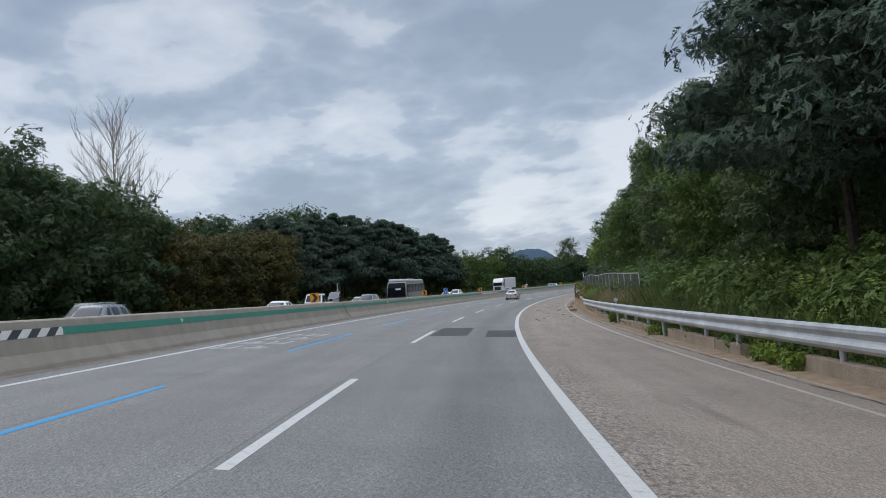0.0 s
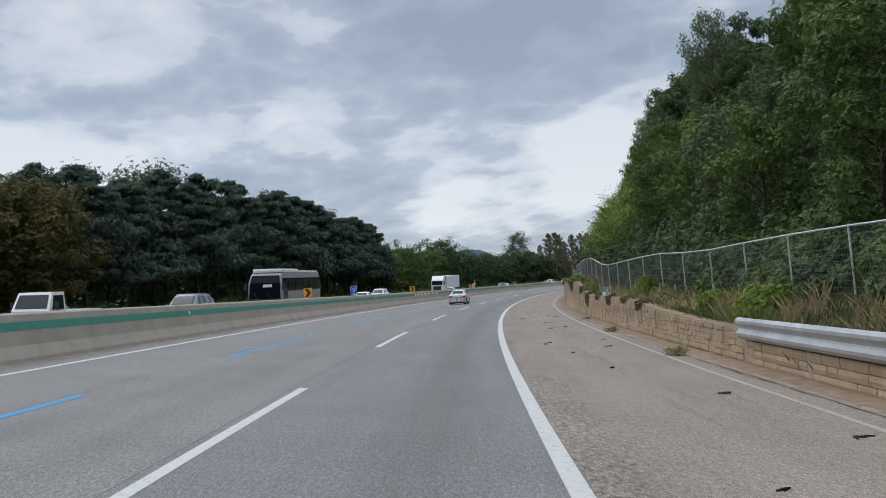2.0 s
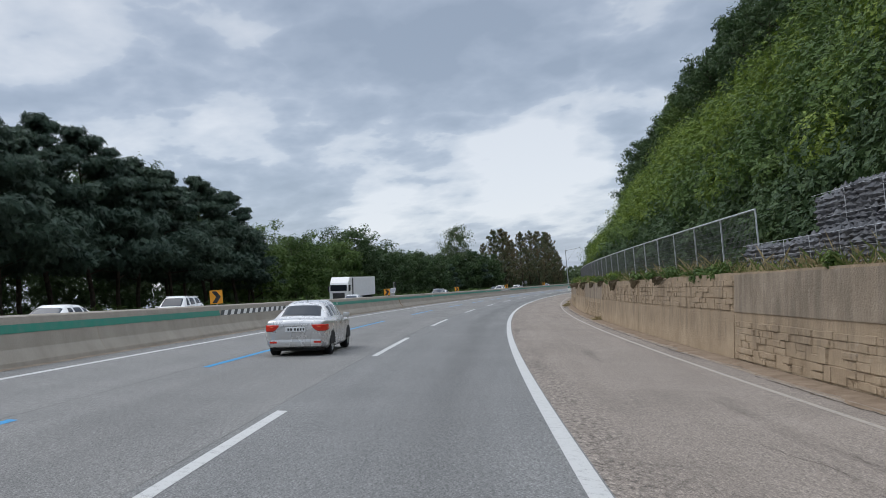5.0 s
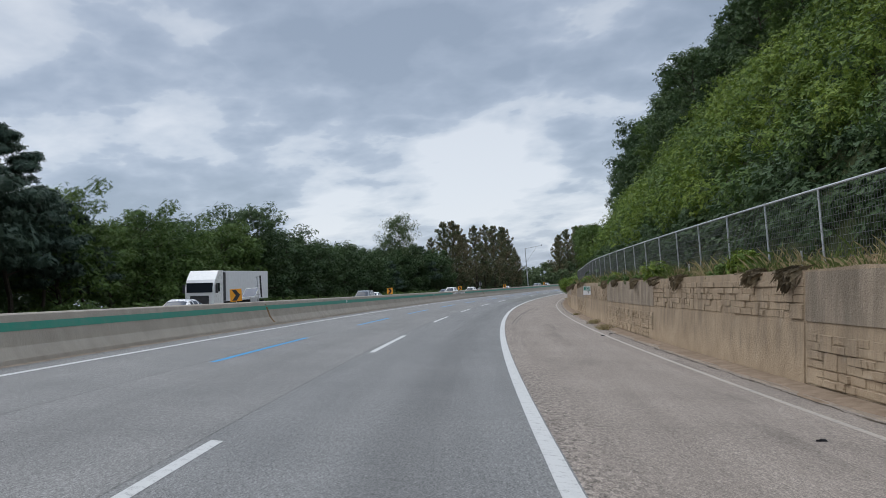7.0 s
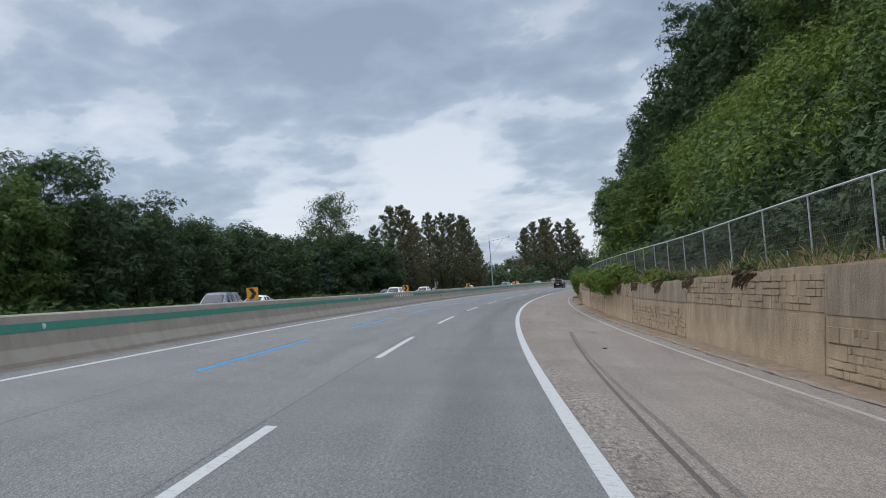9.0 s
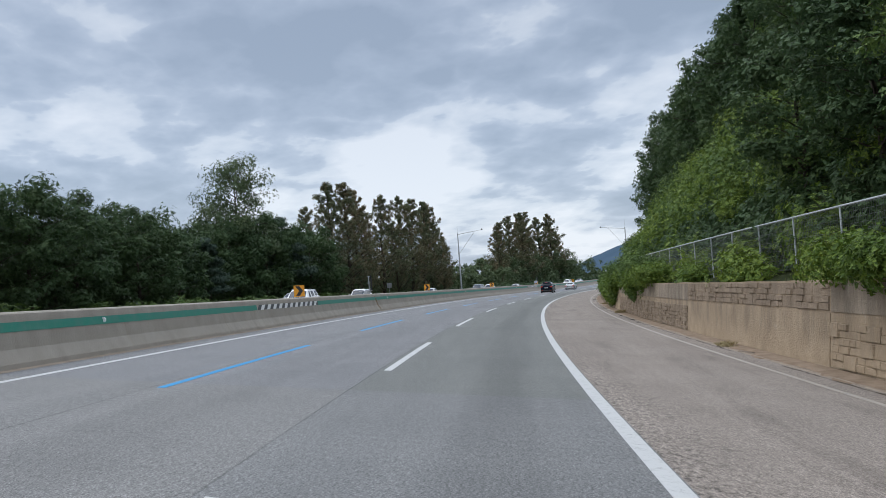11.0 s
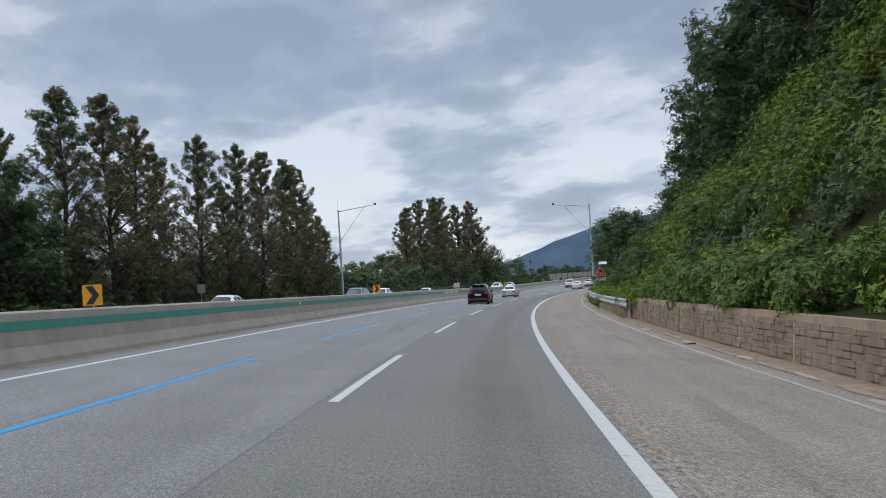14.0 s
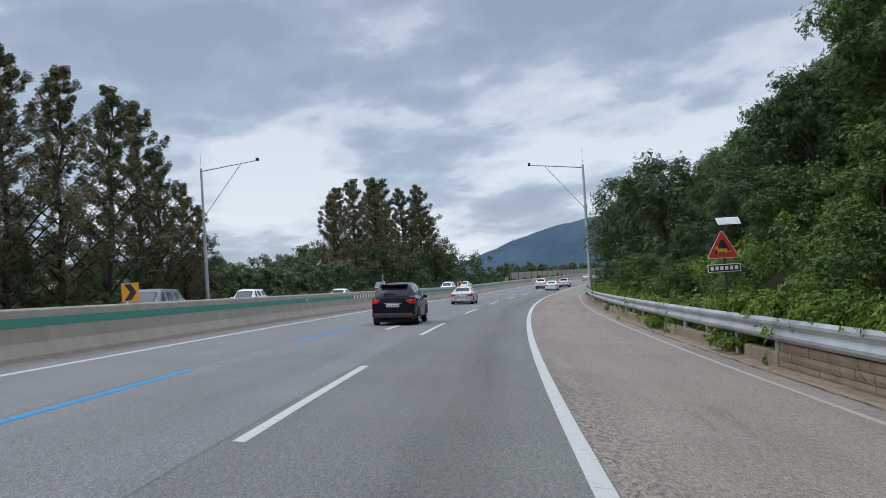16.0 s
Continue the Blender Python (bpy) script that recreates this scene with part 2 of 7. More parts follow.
def ground_mat():
    m = Mat("earth_and_litter", 0.95, 0, 0.1)
    v = m.coord("Position")
    a, g = m.noise(0.25, 6, 0.6, v), m.noise(6, 5, 0.7, v)
    f = m.math("ADD", m.math("MULTIPLY", a, 0.5), m.math("MULTIPLY", g, 0.5))
    m.color(m.ramp(f, [(0.35, (0.010, 0.013, 0.005)), (0.5, (0.022, 0.029, 0.010)), (0.65, (0.045, 0.05, 0.02))]))
    m.bump(g, 0.8, 0.08)
    return m.m


ASPHALT = asphalt_mat("grey_asphalt", (0.152, 0.153, 0.152), (0.194, 0.194, 0.191), [(-1.3, 0.75, 0.84), (-5.3, 1.0, 0.93), (-3.78, 0.022, 0.7), (-6.85, 0.028, 0.7), (0.3, 0.12, 0.8)]).m
SHOULDER = shoulder_mat()
PATCH = asphalt_mat("fresh_asphalt_patch", (0.046, 0.048, 0.052), (0.064, 0.065, 0.069)).m
TAR = asphalt_mat("dark_crack", (0.095, 0.083, 0.072), (0.13, 0.114, 0.1)).m
SKID = asphalt_mat("tyre_marked_asphalt", (0.14, 0.124, 0.11), (0.185, 0.162, 0.142)).m
WHITE_PAINT = paint_mat("white_road_paint", (0.5, 0.5, 0.49), 0.43)
FADED_PAINT = paint_mat("faded_road_paint", (0.37, 0.325, 0.275), 0.46)
WORN_WHITE = paint_mat("worn_white_lettering", (0.44, 0.44, 0.44), 0.5)
BLUE_PAINT = paint_mat("blue_road_paint", (0.01, 0.25, 0.52), 0.44)
CONCRETE = concrete_mat("weathered_concrete", (0.295, 0.265, 0.225), (0.37, 0.335, 0.285), 0.12)
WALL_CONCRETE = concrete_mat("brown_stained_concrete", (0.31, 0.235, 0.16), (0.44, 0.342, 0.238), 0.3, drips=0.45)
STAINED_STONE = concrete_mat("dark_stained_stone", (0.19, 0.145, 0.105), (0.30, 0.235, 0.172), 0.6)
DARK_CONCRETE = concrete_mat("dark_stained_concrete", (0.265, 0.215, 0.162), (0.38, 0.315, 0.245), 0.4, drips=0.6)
GUTTER = concrete_mat("dirty_gutter_concrete", (0.2, 0.16, 0.122), (0.335, 0.275, 0.215), 0.3)
GREEN_STRIPE = plain("green_stripe_paint", (0.002, 0.20, 0.135), 0.6, dirt=0.25)
STRIPE_WHITE = plain("stripe_white", (0.7, 0.7, 0.68), 0.5)
STRIPE_BLACK = plain("stripe_black", (0.02, 0.02, 0.022), 0.5)
GALV = speckled("galvanised_steel", (0.30, 0.315, 0.33), (0.52, 0.54, 0.56), 1.2, 25, 0.45, 0.55, 0.5, 0.1)
FENCE_STEEL = plain("fence_steel", (0.55, 0.57, 0.6), 0.45, 0.5)
MESH_WIRE = plain("fence_wire", (0.12, 0.125, 0.13), 0.55, 0.4)
RUBBLE = speckled("grey_broken_stone", (0.06, 0.063, 0.07), (0.22, 0.225, 0.24), 5.0, 30, 0.9, 0, 0.2, 0.4)
EARTH = ground_mat()
PINE_LEAF = leaf_mat("pine_needles", (0.02, 0.038, 0.03), (0.038, 0.067, 0.047), (0.072, 0.107, 0.067), 0.12, 20.0, 0.58)
BROAD_LEAF = leaf_mat("broad_leaves", (0.024, 0.05, 0.015), (0.06, 0.11, 0.026), (0.14, 0.2, 0.05), 0.2, 16.0, 0.58)
DARK_LEAF = leaf_mat("dark_leaves", (0.021, 0.043, 0.018), (0.042, 0.078, 0.03), (0.088, 0.132, 0.048))
SHRUB_LEAF = leaf_mat("slope_shrub_leaves", (0.02, 0.045, 0.009), (0.085, 0.142, 0.022), (0.225, 0.29, 0.048), 0.25, 17.0, 0.58)
RUST_LEAF = leaf_mat("autumn_leaves", (0.022, 0.035, 0.011), (0.055, 0.06, 0.018), (0.15, 0.112, 0.028))
POPLAR_LEAF = leaf_mat("poplar_leaves", (0.042, 0.073, 0.039), (0.1, 0.128, 0.062), (0.25, 0.165, 0.098))
LOOSE_LEAF = leaf_mat("loose_leaves", (0.035, 0.06, 0.028), (0.075, 0.11, 0.05), (0.14, 0.18, 0.08))
DRY_GRASS = leaf_mat("dry_grass", (0.11, 0.09, 0.045), (0.27, 0.22, 0.115), (0.44, 0.37, 0.21), 0.3, cover=0)
GREEN_GRASS = leaf_mat("green_grass", (0.04, 0.07, 0.02), (0.09, 0.13, 0.035), (0.18, 0.2, 0.07), cover=0)
DEAD_WEED = leaf_mat("dead_weeds", (0.035, 0.027, 0.016), (0.085, 0.065, 0.038), (0.2, 0.155, 0.09), 0.15, cover=0)
GRIME = speckled("wet_grime", (0.035, 0.028, 0.021), (0.10, 0.078, 0.056), 2.5, 35, 0.8, 0, 0.2, 0.5)
DIRT = speckled("brown_silt", (0.16, 0.115, 0.08), (0.27, 0.205, 0.15), 3, 40, 0.95, 0, 0.1, 0.5)
LITTER = speckled("dry_litter", (0.10, 0.068, 0.04), (0.27, 0.19, 0.115), 2.2, 30, 0.95, 0, 0.1, 0.8)
FROND = leaf_mat("frond_leaflets", (0.07, 0.13, 0.02), (0.15, 0.24, 0.04), (0.28, 0.36, 0.08), 0.3, cover=0)
BARK = speckled("bark", (0.035, 0.028, 0.022), (0.09, 0.075, 0.06), 6, 40, 0.95, 0, 0.1, 0.8)
PALE_BARK = speckled("pale_bare_bark", (0.22, 0.19, 0.16), (0.36, 0.33, 0.29), 6, 40, 0.95, 0, 0.1, 0.5)
RED_PAINT = plain("red_sign_paint", (0.55, 0.03, 0.03), 0.4)
SIGN_BLUE = plain("blue_sign_paint", (0.02, 0.14, 0.55), 0.4)
SIGN_WHITE = plain("white_sign_paint", (0.8, 0.8, 0.8), 0.4)
SIGN_YELLOW = plain("amber_sign_sheet", (0.8, 0.33, 0.01), 0.45)
SIGN_BLACK = plain("black_sign_paint", (0.012, 0.012, 0.014), 0.5)
SOLAR = plain("solar_cells", (0.055, 0.075, 0.115), 0.35)
POLE_STEEL = speckled("pole_steel", (0.42, 0.43, 0.44), (0.55, 0.56, 0.57), 1.0, 20, 0.5, 0.4, 0.4, 0.05)
RUST = speckled("rust_stain", (0.135, 0.07, 0.03), (0.27, 0.18, 0.10), 5, 30, 0.95, 0, 0.1, 0.1)
GLASS = Mat("tinted_glass", 0.05, 0, 0.4).color((0.018, 0.022, 0.028)).m
COACH_GLASS = Mat("coach_glass", 0.06, 0, 0.12).color((0.006, 0.008, 0.012)).m
SCREEN_GLASS = Mat("windscreen_glass", 0.05, 0, 0.4).color((0.03, 0.04, 0.055)).m
TYRE = speckled("tyre_rubber", (0.012, 0.012, 0.013), (0.03, 0.03, 0.032), 6, 60, 0.85, 0, 0.2, 0.3)
RIM = plain("alloy_rim", (0.62, 0.63, 0.65), 0.3, 0.8)
CHROME = Mat("chrome", 0.12, 1.0, 0.5).color((0.75, 0.76, 0.78)).m
TAIL_RED = plain("tail_lamp_red", (0.6, 0.03, 0.015), 0.15, dirt=0.02)
TAIL_AMBER = plain("tail_lamp_amber", (0.7, 0.12, 0.03), 0.15, dirt=0.02)
LAMP_CLEAR = plain("headlamp_clear", (0.7, 0.72, 0.75), 0.1)
BLACK_TRIM = plain("black_plastic_trim", (0.018, 0.018, 0.02), 0.6)
GREY_TRIM = plain("grey_lower_trim", (0.022, 0.022, 0.024), 0.55)
UNDER = plain("dark_underside", (0.008, 0.008, 0.008), 0.9)


def car_paint(name, c, metal=0.3, rough=0.24, coat=0.35):
    m = Mat(name, 0.32, metal, 0.35 if coat > 0.1 else 0.22)
    n = m.noise(4, 5, 0.6)
    m.color(m.ramp(n, [(0.3, c), (0.75, tuple(x * 0.93 + 0.004 for x in c))]))
    m.rough(n, rough, rough + 0.08)
    m.b.inputs["Coat Weight"].default_value = coat
    m.b.inputs["Coat Roughness"].default_value = 0.06
    return m.m


PAINT_BLACK = car_paint("blue_black_car_paint", (0.0035, 0.006, 0.016), 0.0, 0.16, 0.05)
PAINT_SILVER = car_paint("silver_car_paint", (0.62, 0.61, 0.6), 0.55)
PAINT_WHITE = car_paint("white_car_paint", (0.78, 0.78, 0.77), 0.0)
PAINT_GREY = car_paint("grey_car_paint", (0.16, 0.18, 0.20), 0.4)
PAINT_DARK = car_paint("dark_grey_car_paint", (0.045, 0.05, 0.058), 0.3)
TRUCK_BOX = plain("white_truck_box", (0.72, 0.73, 0.74), 0.45)
BUS_GREY = plain("bus_silver_paint", (0.27, 0.29, 0.30), 0.4, 0.2)
# the blue haze of distance is put into the ridge's base colour
MOUNTAIN = speckled("haze_tinted_forest_ridge", (0.045, 0.075, 0.11), (0.075, 0.11, 0.15), 0.004, 0.03, 1.0, 0, 0.0, 0)

# ---- plan of the road: s in survey stations along the white edge line, d to its right, h over the banked surface ----
STATION = 0.752  # metres of road to a station
TURN_RATE, HEAD_0 = -0.0013143, -0.02636  # bend per metre, heading at the start
EDGE_0 = (1.37, 0.0)
SOFT, ARC_END = 376.0, 571.5


def arc(u, x, y, a, rate):
    """Where a bend of that rate leads in u metres."""
    b = a + rate * u
    return x + (math.cos(b) - math.cos(a)) / rate, y + (math.sin(b) - math.sin(a)) / rate, b


def follow(u):
    """Place and heading on the edge line: one bend, a slacker one, then straight on."""
    x, y, a = arc(min(u, SOFT), *EDGE_0, HEAD_0, TURN_RATE)
    if u > SOFT:
        x, y, a = arc(min(u, ARC_END) - SOFT, x, y, a, TURN_RATE * 0.85)
    if u > ARC_END:
        x, y = x - (u - ARC_END) * math.sin(a), y + (u - ARC_END) * math.cos(a)
    return x, y, a


def heading(s):
    return follow(s * STATION)[2]


def level(s):
    """Height of the edge line."""
    return -0.093 - 0.0095 * min(s, 620) - 0.00207 * max(0, s - 620)


def bank(s):
    """Crossfall of the carriageway."""
    return 0.077 - 0.000072 * min(max(s, 0), 600)


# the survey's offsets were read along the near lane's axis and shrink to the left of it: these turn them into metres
AXIS, SHRINK = -1.25, 0.02


def offset(d):
    """Metres to the right of the edge line."""
    x = min(max(d, -11.1), 8.0) - AXIS
    true = 0.984 * x / (1 + SHRINK * x) - 1.2
    return true + (d + 11.1 if d < -11.1 else 0.78 * (d - 8.0) if d > 8.0 else 0.0)


def gain(d):
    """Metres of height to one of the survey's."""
    if d < -11.6:
        return 1.0
    return 0.984 / (1 + SHRINK * (min(max(d, -11.1), 8.0) - AXIS))


def lag(d):
    """Metres by which marks at that offset lie further along than their station says."""
    if d < -11.6:
        return 0.0
    x = gain(d) * 0.7283 - STATION
    return x * 30.0


def place(s, d, h=0.0):
    """World point at h over the banked road plane (the plane reaches across both carriageways and 5 m to the right)."""
    x, y, a = follow(s * STATION + lag(d))
    w = offset(d)
    return Vector((x + w * math.cos(a), y + w * math.sin(a), level(s + lag(d) / STATION) - bank(s) * min(max(w, -28), 5) + h * gain(d)))


def stand(s, d, h=0.0, turn=0.0, tilt=0.0):
    """Pose of a thing that faces along the road."""
    return Matrix.Translation(place(s, d, h)) @ Matrix.Rotation(heading(s) + radians(turn), 4, "Z") @ Matrix.Rotation(tilt, 4, "Y")


def on_road(s, d, h=0.0, turn=0.0):
    return stand(s, d, h, turn, math.atan(bank(s)))


def mesh_object(name, verts, faces, material, uvs=None, smooth=False, parent=None):
    me = bpy.data.meshes.new(name)
    me.from_pydata([tuple(v) for v in verts], [], faces)
    if uvs is not None:
        layer = me.uv_layers.new(name="UVMap")
        idx = np.empty(len(me.loops), dtype=np.int32)
        me.loops.foreach_get("vertex_index", idx)
        layer.data.foreach_set("uv", np.asarray(uvs, dtype=np.float32)[idx].ravel())
    me.materials.append(material)
    if smooth:
        me.polygons.foreach_set("use_smooth", [True] * len(me.polygons))
    ob = new(name, me)
    ob.parent = parent
    return ob


def steps(s0, s1, step):
    n = max(1, int(round((s1 - s0) / step)))
    return [s0 + (s1 - s0) * i / n for i in range(n + 1)]


def sweep(name, profile, s0, s1, step, material, closed=False, smooth=False, parent=None, caps=True):
    """Sweeps a profile of (d, h) along the road. UV: distance across in metres, s."""
    ss = steps(s0, s1, step)
    run = [0.0]
    for a, b in zip(profile, profile[1:]):
        run.append(run[-1] + math.hypot(b[0] - a[0], b[1] - a[1]))
    flat = abs(profile[-1][0] - profile[0][0]) > 3 and not closed
    verts, uvs, faces = [], [], []
    n = len(profile)
    for s in ss:
        for (d, h), r in zip(profile, run):
            verts.append(place(s, d, h))
            uvs.append((d if flat else r, s))
    m = n if closed else n - 1
    for i in range(len(ss) - 1):
        for j in range(m):
            k = (j + 1) % n
            faces.append((i * n + j, i * n + k, (i + 1) * n + k, (i + 1) * n + j))
    if closed and caps:
        faces.append(tuple(range(n - 1, -1, -1)))
        faces.append(tuple((len(ss) - 1) * n + j for j in range(n)))
    return mesh_object(name, verts, faces, material, uvs, smooth, parent)


def structure(ob, label, category):
    return tagged(ob, label, category, kind="structure")


S0, S1 = -60.0, 1500.0
road = structure(sweep("road", [(-10.35, 0), (-6.7, 0), (-3.6, 0), (0.12, 0)], S0, S1, 5, ASPHALT), "worn grey asphalt carriageway with three lanes", "road")
shoulder = structure(sweep("shoulder", [(0.12, 0.0), (2, 0.0), (4.75, 0.0)], S0, S1, 5, SHOULDER), "wide brown-grey cracked asphalt hard shoulder", "road shoulder")
gutter = structure(sweep("gutter", [(4.75, 0.0), (4.78, 0.025), (5.2, -0.03), (5.75, 0.06)], S0, S1, 3, GUTTER), "dirty concrete gutter strip along the shoulder", "gutter")
structure(sweep("opposite_road", [(-25.5, 0.0), (-18, 0.0), (-11.0, 0.0)], S0, S1, 5, ASPHALT), "grey asphalt of the oncoming carriageway", "road")

# painted lines: strips 4 mm proud
LIFT = 0.004
edge_line = structure(sweep("edge_line", [(-0.1, LIFT), (0.1, LIFT)], S0, S1, 4, WHITE_PAINT), "solid white edge line beside the shoulder", "road marking")
structure(sweep("left_edge_line", [(-9.48, LIFT), (-9.33, LIFT)], S0, S1, 4, WHITE_PAINT), "solid white edge line beside the median barrier", "road marking")
gutter_line = structure(sweep("gutter_line", [(4.02, LIFT), (4.14, LIFT)], S0, S1, 4, FADED_PAINT), "faded thin pale line near the gutter", "road marking")
DASHES = [-17.5, 11.1, 40.0, 67.8, 94.1, 122.6, 148.7, 174.8, 200.9, 232.0, 261.8, 287.9, 314.2, 340.5, 366.9, 393.4, 420.5, 446.5, 472.6] + [499.5 + 27 * i for i in range(18)]
median_gutter = structure(sweep("median_gutter", [(-10.33, 0.012), (-10.12, 0.006)], S0, S1, 4, GUTTER), "narrow dusty concrete strip at the foot of the median barrier", "gutter")
for s in DASHES:
    structure(sweep("lane_dash", [(-3.68, LIFT), (-3.53, LIFT)], s, s + 12, 4, WHITE_PAINT, parent=road), "", "")
    structure(sweep("blue_dash", [(-6.75, LIFT), (-6.61, LIFT)], s - 5.6, s + 9.3, 4, BLUE_PAINT, parent=road), "blue bus lane dash", "")
for d0, d1, s0, s1 in ((-3.43, -2.01, 46.3, 56.0), (-1.29, -0.1, 44.6, 52.1)):
    sweep("asphalt_patch", [(d0, 0.003), (d1, 0.003)], s0, s1, 3, PATCH, parent=road)

# median barrier
BARRIER = [(-10.3, -0.02), (-10.33, 0.1), (-10.48, 0.35), (-10.6, 0.92), (-10.62, 1.0), (-10.66, 1.03), (-10.84, 1.03), (-10.88, 1.0), (-10.9, 0.9), (-11.02, 0.0), (-11.05, -0.55)]
barrier = structure(sweep("median_barrier", BARRIER, S0, S1, 4, CONCRETE), "weathered grey concrete median barrier with a green stripe", "barrier")
HATCHED = [(14.0, 26.5), (190.0, 211.5), (363.0, 377.3), (536.0, 550.5), (709.0, 722.0)]
STRIPE = [(-10.542, 0.67), (-10.580, 0.85)]
last = S0
for a, b in HATCHED + [(S1, S1)]:
    sweep("green_stripe", STRIPE, last, a, 4, GREEN_STRIPE, parent=barrier)
    last = b
for a, b in HATCHED:
    n = int((b - a) / 0.62)
    for i in range(n):
        s = a + (b - a) * i / n
        w = (b - a) / n
        vs = [place(s + (0.5 if k else 0) + e, d, h) for e in (0, w) for k, (d, h) in enumerate(STRIPE)]
        mesh_object("hatch_bar", vs, [(0, 1, 3, 2)], STRIPE_WHITE if i % 2 else STRIPE_BLACK, parent=barrier)
# joints between the cast lengths of the barrier
for i, s in enumerate(steps(-20, 620, 11.4)):
    sweep("joint", [(-10.326, 0.1), (-10.476, 0.352), (-10.587, 0.88)], s, s + 0.03, 1, DARK_CONCRETE, parent=barrier)
for s in (79.3, 256.6, 398.6, 552.0):
    vs = []
    for k, (d, h) in enumerate(((-10.590, 0.9), (-10.530, 0.62), (-10.473, 0.354), (-10.322, 0.11))):
        w = (0.34, 0.42, 0.36, 0.46)[k]
        vs += [place(s - 0.1 + 0.12 * k, d, h), place(s - 0.1 + w + 0.12 * k, d, h)]
    mesh_object("rust_streak", vs, [(0, 1, 3, 2), (2, 3, 5, 4), (4, 5, 7, 6)], RUST, parent=barrier)


# ---- ground: one sheet on both sides, with the hillside above the wall ----
def ease(x, a, b):
    t = min(max((x - a) / (b - a), 0.0), 1.0)
    return t * t * (3 - 2 * t)


def wall_top(s):
    """Height of the retaining wall over the road plane at its foot; 0 where there is none."""
    if s < 86 or s > 465.5:
        return 0.0
    return 0.85 + 0.5 * ease(s, 92, 112) + 0.83 * ease(s, 126, 141) - 0.3 * ease(s, 280, 310) - 0.72 * ease(s, 394, 410)


def hill(s, d):
    """Ground height over the road plane at the right of the gutter."""
    base = max(wall_top(s) - 0.04 + 0.3 * ease(d, 6.2, 7.4) * ease(s, 70, 90), (0.3 + 1.1 * ease(d, 6.3, 7.4) * ease(s, 48, 62) * (s < 470)) if d > 6.0 else 0.02)
    steep = 0.34 + 0.96 * ease(s, 75, 160) - 0.98 * ease(s, 478, 545)
    run = max(0.0, d - 7.6)
    top = 12 + 18 * ease(s, 75, 190) - 20 * ease(s, 478, 545)
    rise = steep * run
    rise = top * (1 - math.exp(-rise / top)) if top > 0 else 0
    bumps = noise.noise(Vector((s * 0.05, d * 0.09, 2.0))) * min(run, 8) * 0.16
    return base + rise + bumps


def left_ground(s, d):
    run = max(0.0, -26 - d)
    return -0.05 + noise.noise(Vector((s * 0.04, d * 0.1, 7.0))) * min(run, 6) * 0.08 - 0.02 * min(run, 60)


def ground_sheet():
    ss = steps(-60, 620, 4) + steps(640, 1500, 20)[0:]
    right = [5.7, 6.0, 6.6, 7.4, 8.4, 9.6, 11, 13, 15, 18, 21, 25, 30, 36, 44, 56, 75, 110, 180, 300, 500, 800]
    left = [-1500, -900, -500, -260, -160, -110, -80, -60, -48, -40, -34, -30, -27.5, -26, -25.45]
    for name, ds, fn in (("ground", [5.72] + right[1:], hill), ("ground_left", left, left_ground)):
        verts, faces = [], []
        n = len(ds)
        for s in ss:
            for d in ds:
                verts.append(place(s, d, fn(s, d)))
        for i in range(len(ss) - 1):
            for j in range(n - 1):
                faces.append((i * n + j, i * n + j + 1, (i + 1) * n + j + 1, (i + 1) * n + j))
        ob = mesh_object(name, verts, faces, EARTH, smooth=True)
        structure(ob, "earth and undergrowth beside the motorway", "ground")
    far = mesh_object("ground_far", [(-6000, -3000, -30), (6000, -3000, -30), (6000, 6000, -30), (-6000, 6000, -30)], [(0, 1, 2, 3)], EARTH)
    structure(far, "distant green plain", "ground")


ground_sheet()

# ---- parts and things ----
def part(name, bm, material, parent=None, label="", smooth=False):
    me = bpy.data.meshes.new(name)
    bm.to_mesh(me)
    bm.free()
    me.materials.append(material)
    if smooth:
        me.polygons.foreach_set("use_smooth", [True] * len(me.polygons))
    ob = new(name, me)
    ob.parent = parent
    if label:
        tagged(ob, label)
    return ob


def thing(name, m, label, category, group=""):
    ob = new(name)
    ob.matrix_world = m
    ob.empty_display_size = 0.3
    return tagged(ob, label, category, group)


def box(bm, x0, x1, y0, y1, z0, z1, m=None, bevel=0.0):
    r = bmesh.ops.create_cube(bm, size=1.0)
    vs = r["verts"]
    for v in vs:
        v.co = Vector((x0 + (v.co.x + 0.5) * (x1 - x0), y0 + (v.co.y + 0.5) * (y1 - y0), z0 + (v.co.z + 0.5) * (z1 - z0)))
    if bevel:
        es = list({e for v in vs for e in v.link_edges})
        r = bmesh.ops.bevel(bm, geom=es, offset=bevel, segments=2, profile=0.7, affect="EDGES")
        vs = list({v for f in r["faces"] for v in f.verts} | {v for v in vs if v.is_valid})
    if m:
        bmesh.ops.transform(bm, matrix=m, verts=vs)
    return vs


def tube(bm, a, b, r0, r1=None, n=8):
    """A tapered rod from a to b."""
    a, b = Vector(a), Vector(b)
    r1 = r0 if r1 is None else r1
    q = (b - a).to_track_quat("Z", "Y").to_matrix()
    rings = []
    for p, r in ((a, r0), (b, r1)):
        rings.append([bm.verts.new(p + q @ Vector((r * math.cos(2 * math.pi * i / n), r * math.sin(2 * math.pi * i / n), 0))) for i in range(n)])
    for i in range(n):
        j = (i + 1) % n
        bm.faces.new((rings[0][i], rings[0][j], rings[1][j], rings[1][i]))
    bm.faces.new(rings[0][::-1])
    bm.faces.new(rings[1])


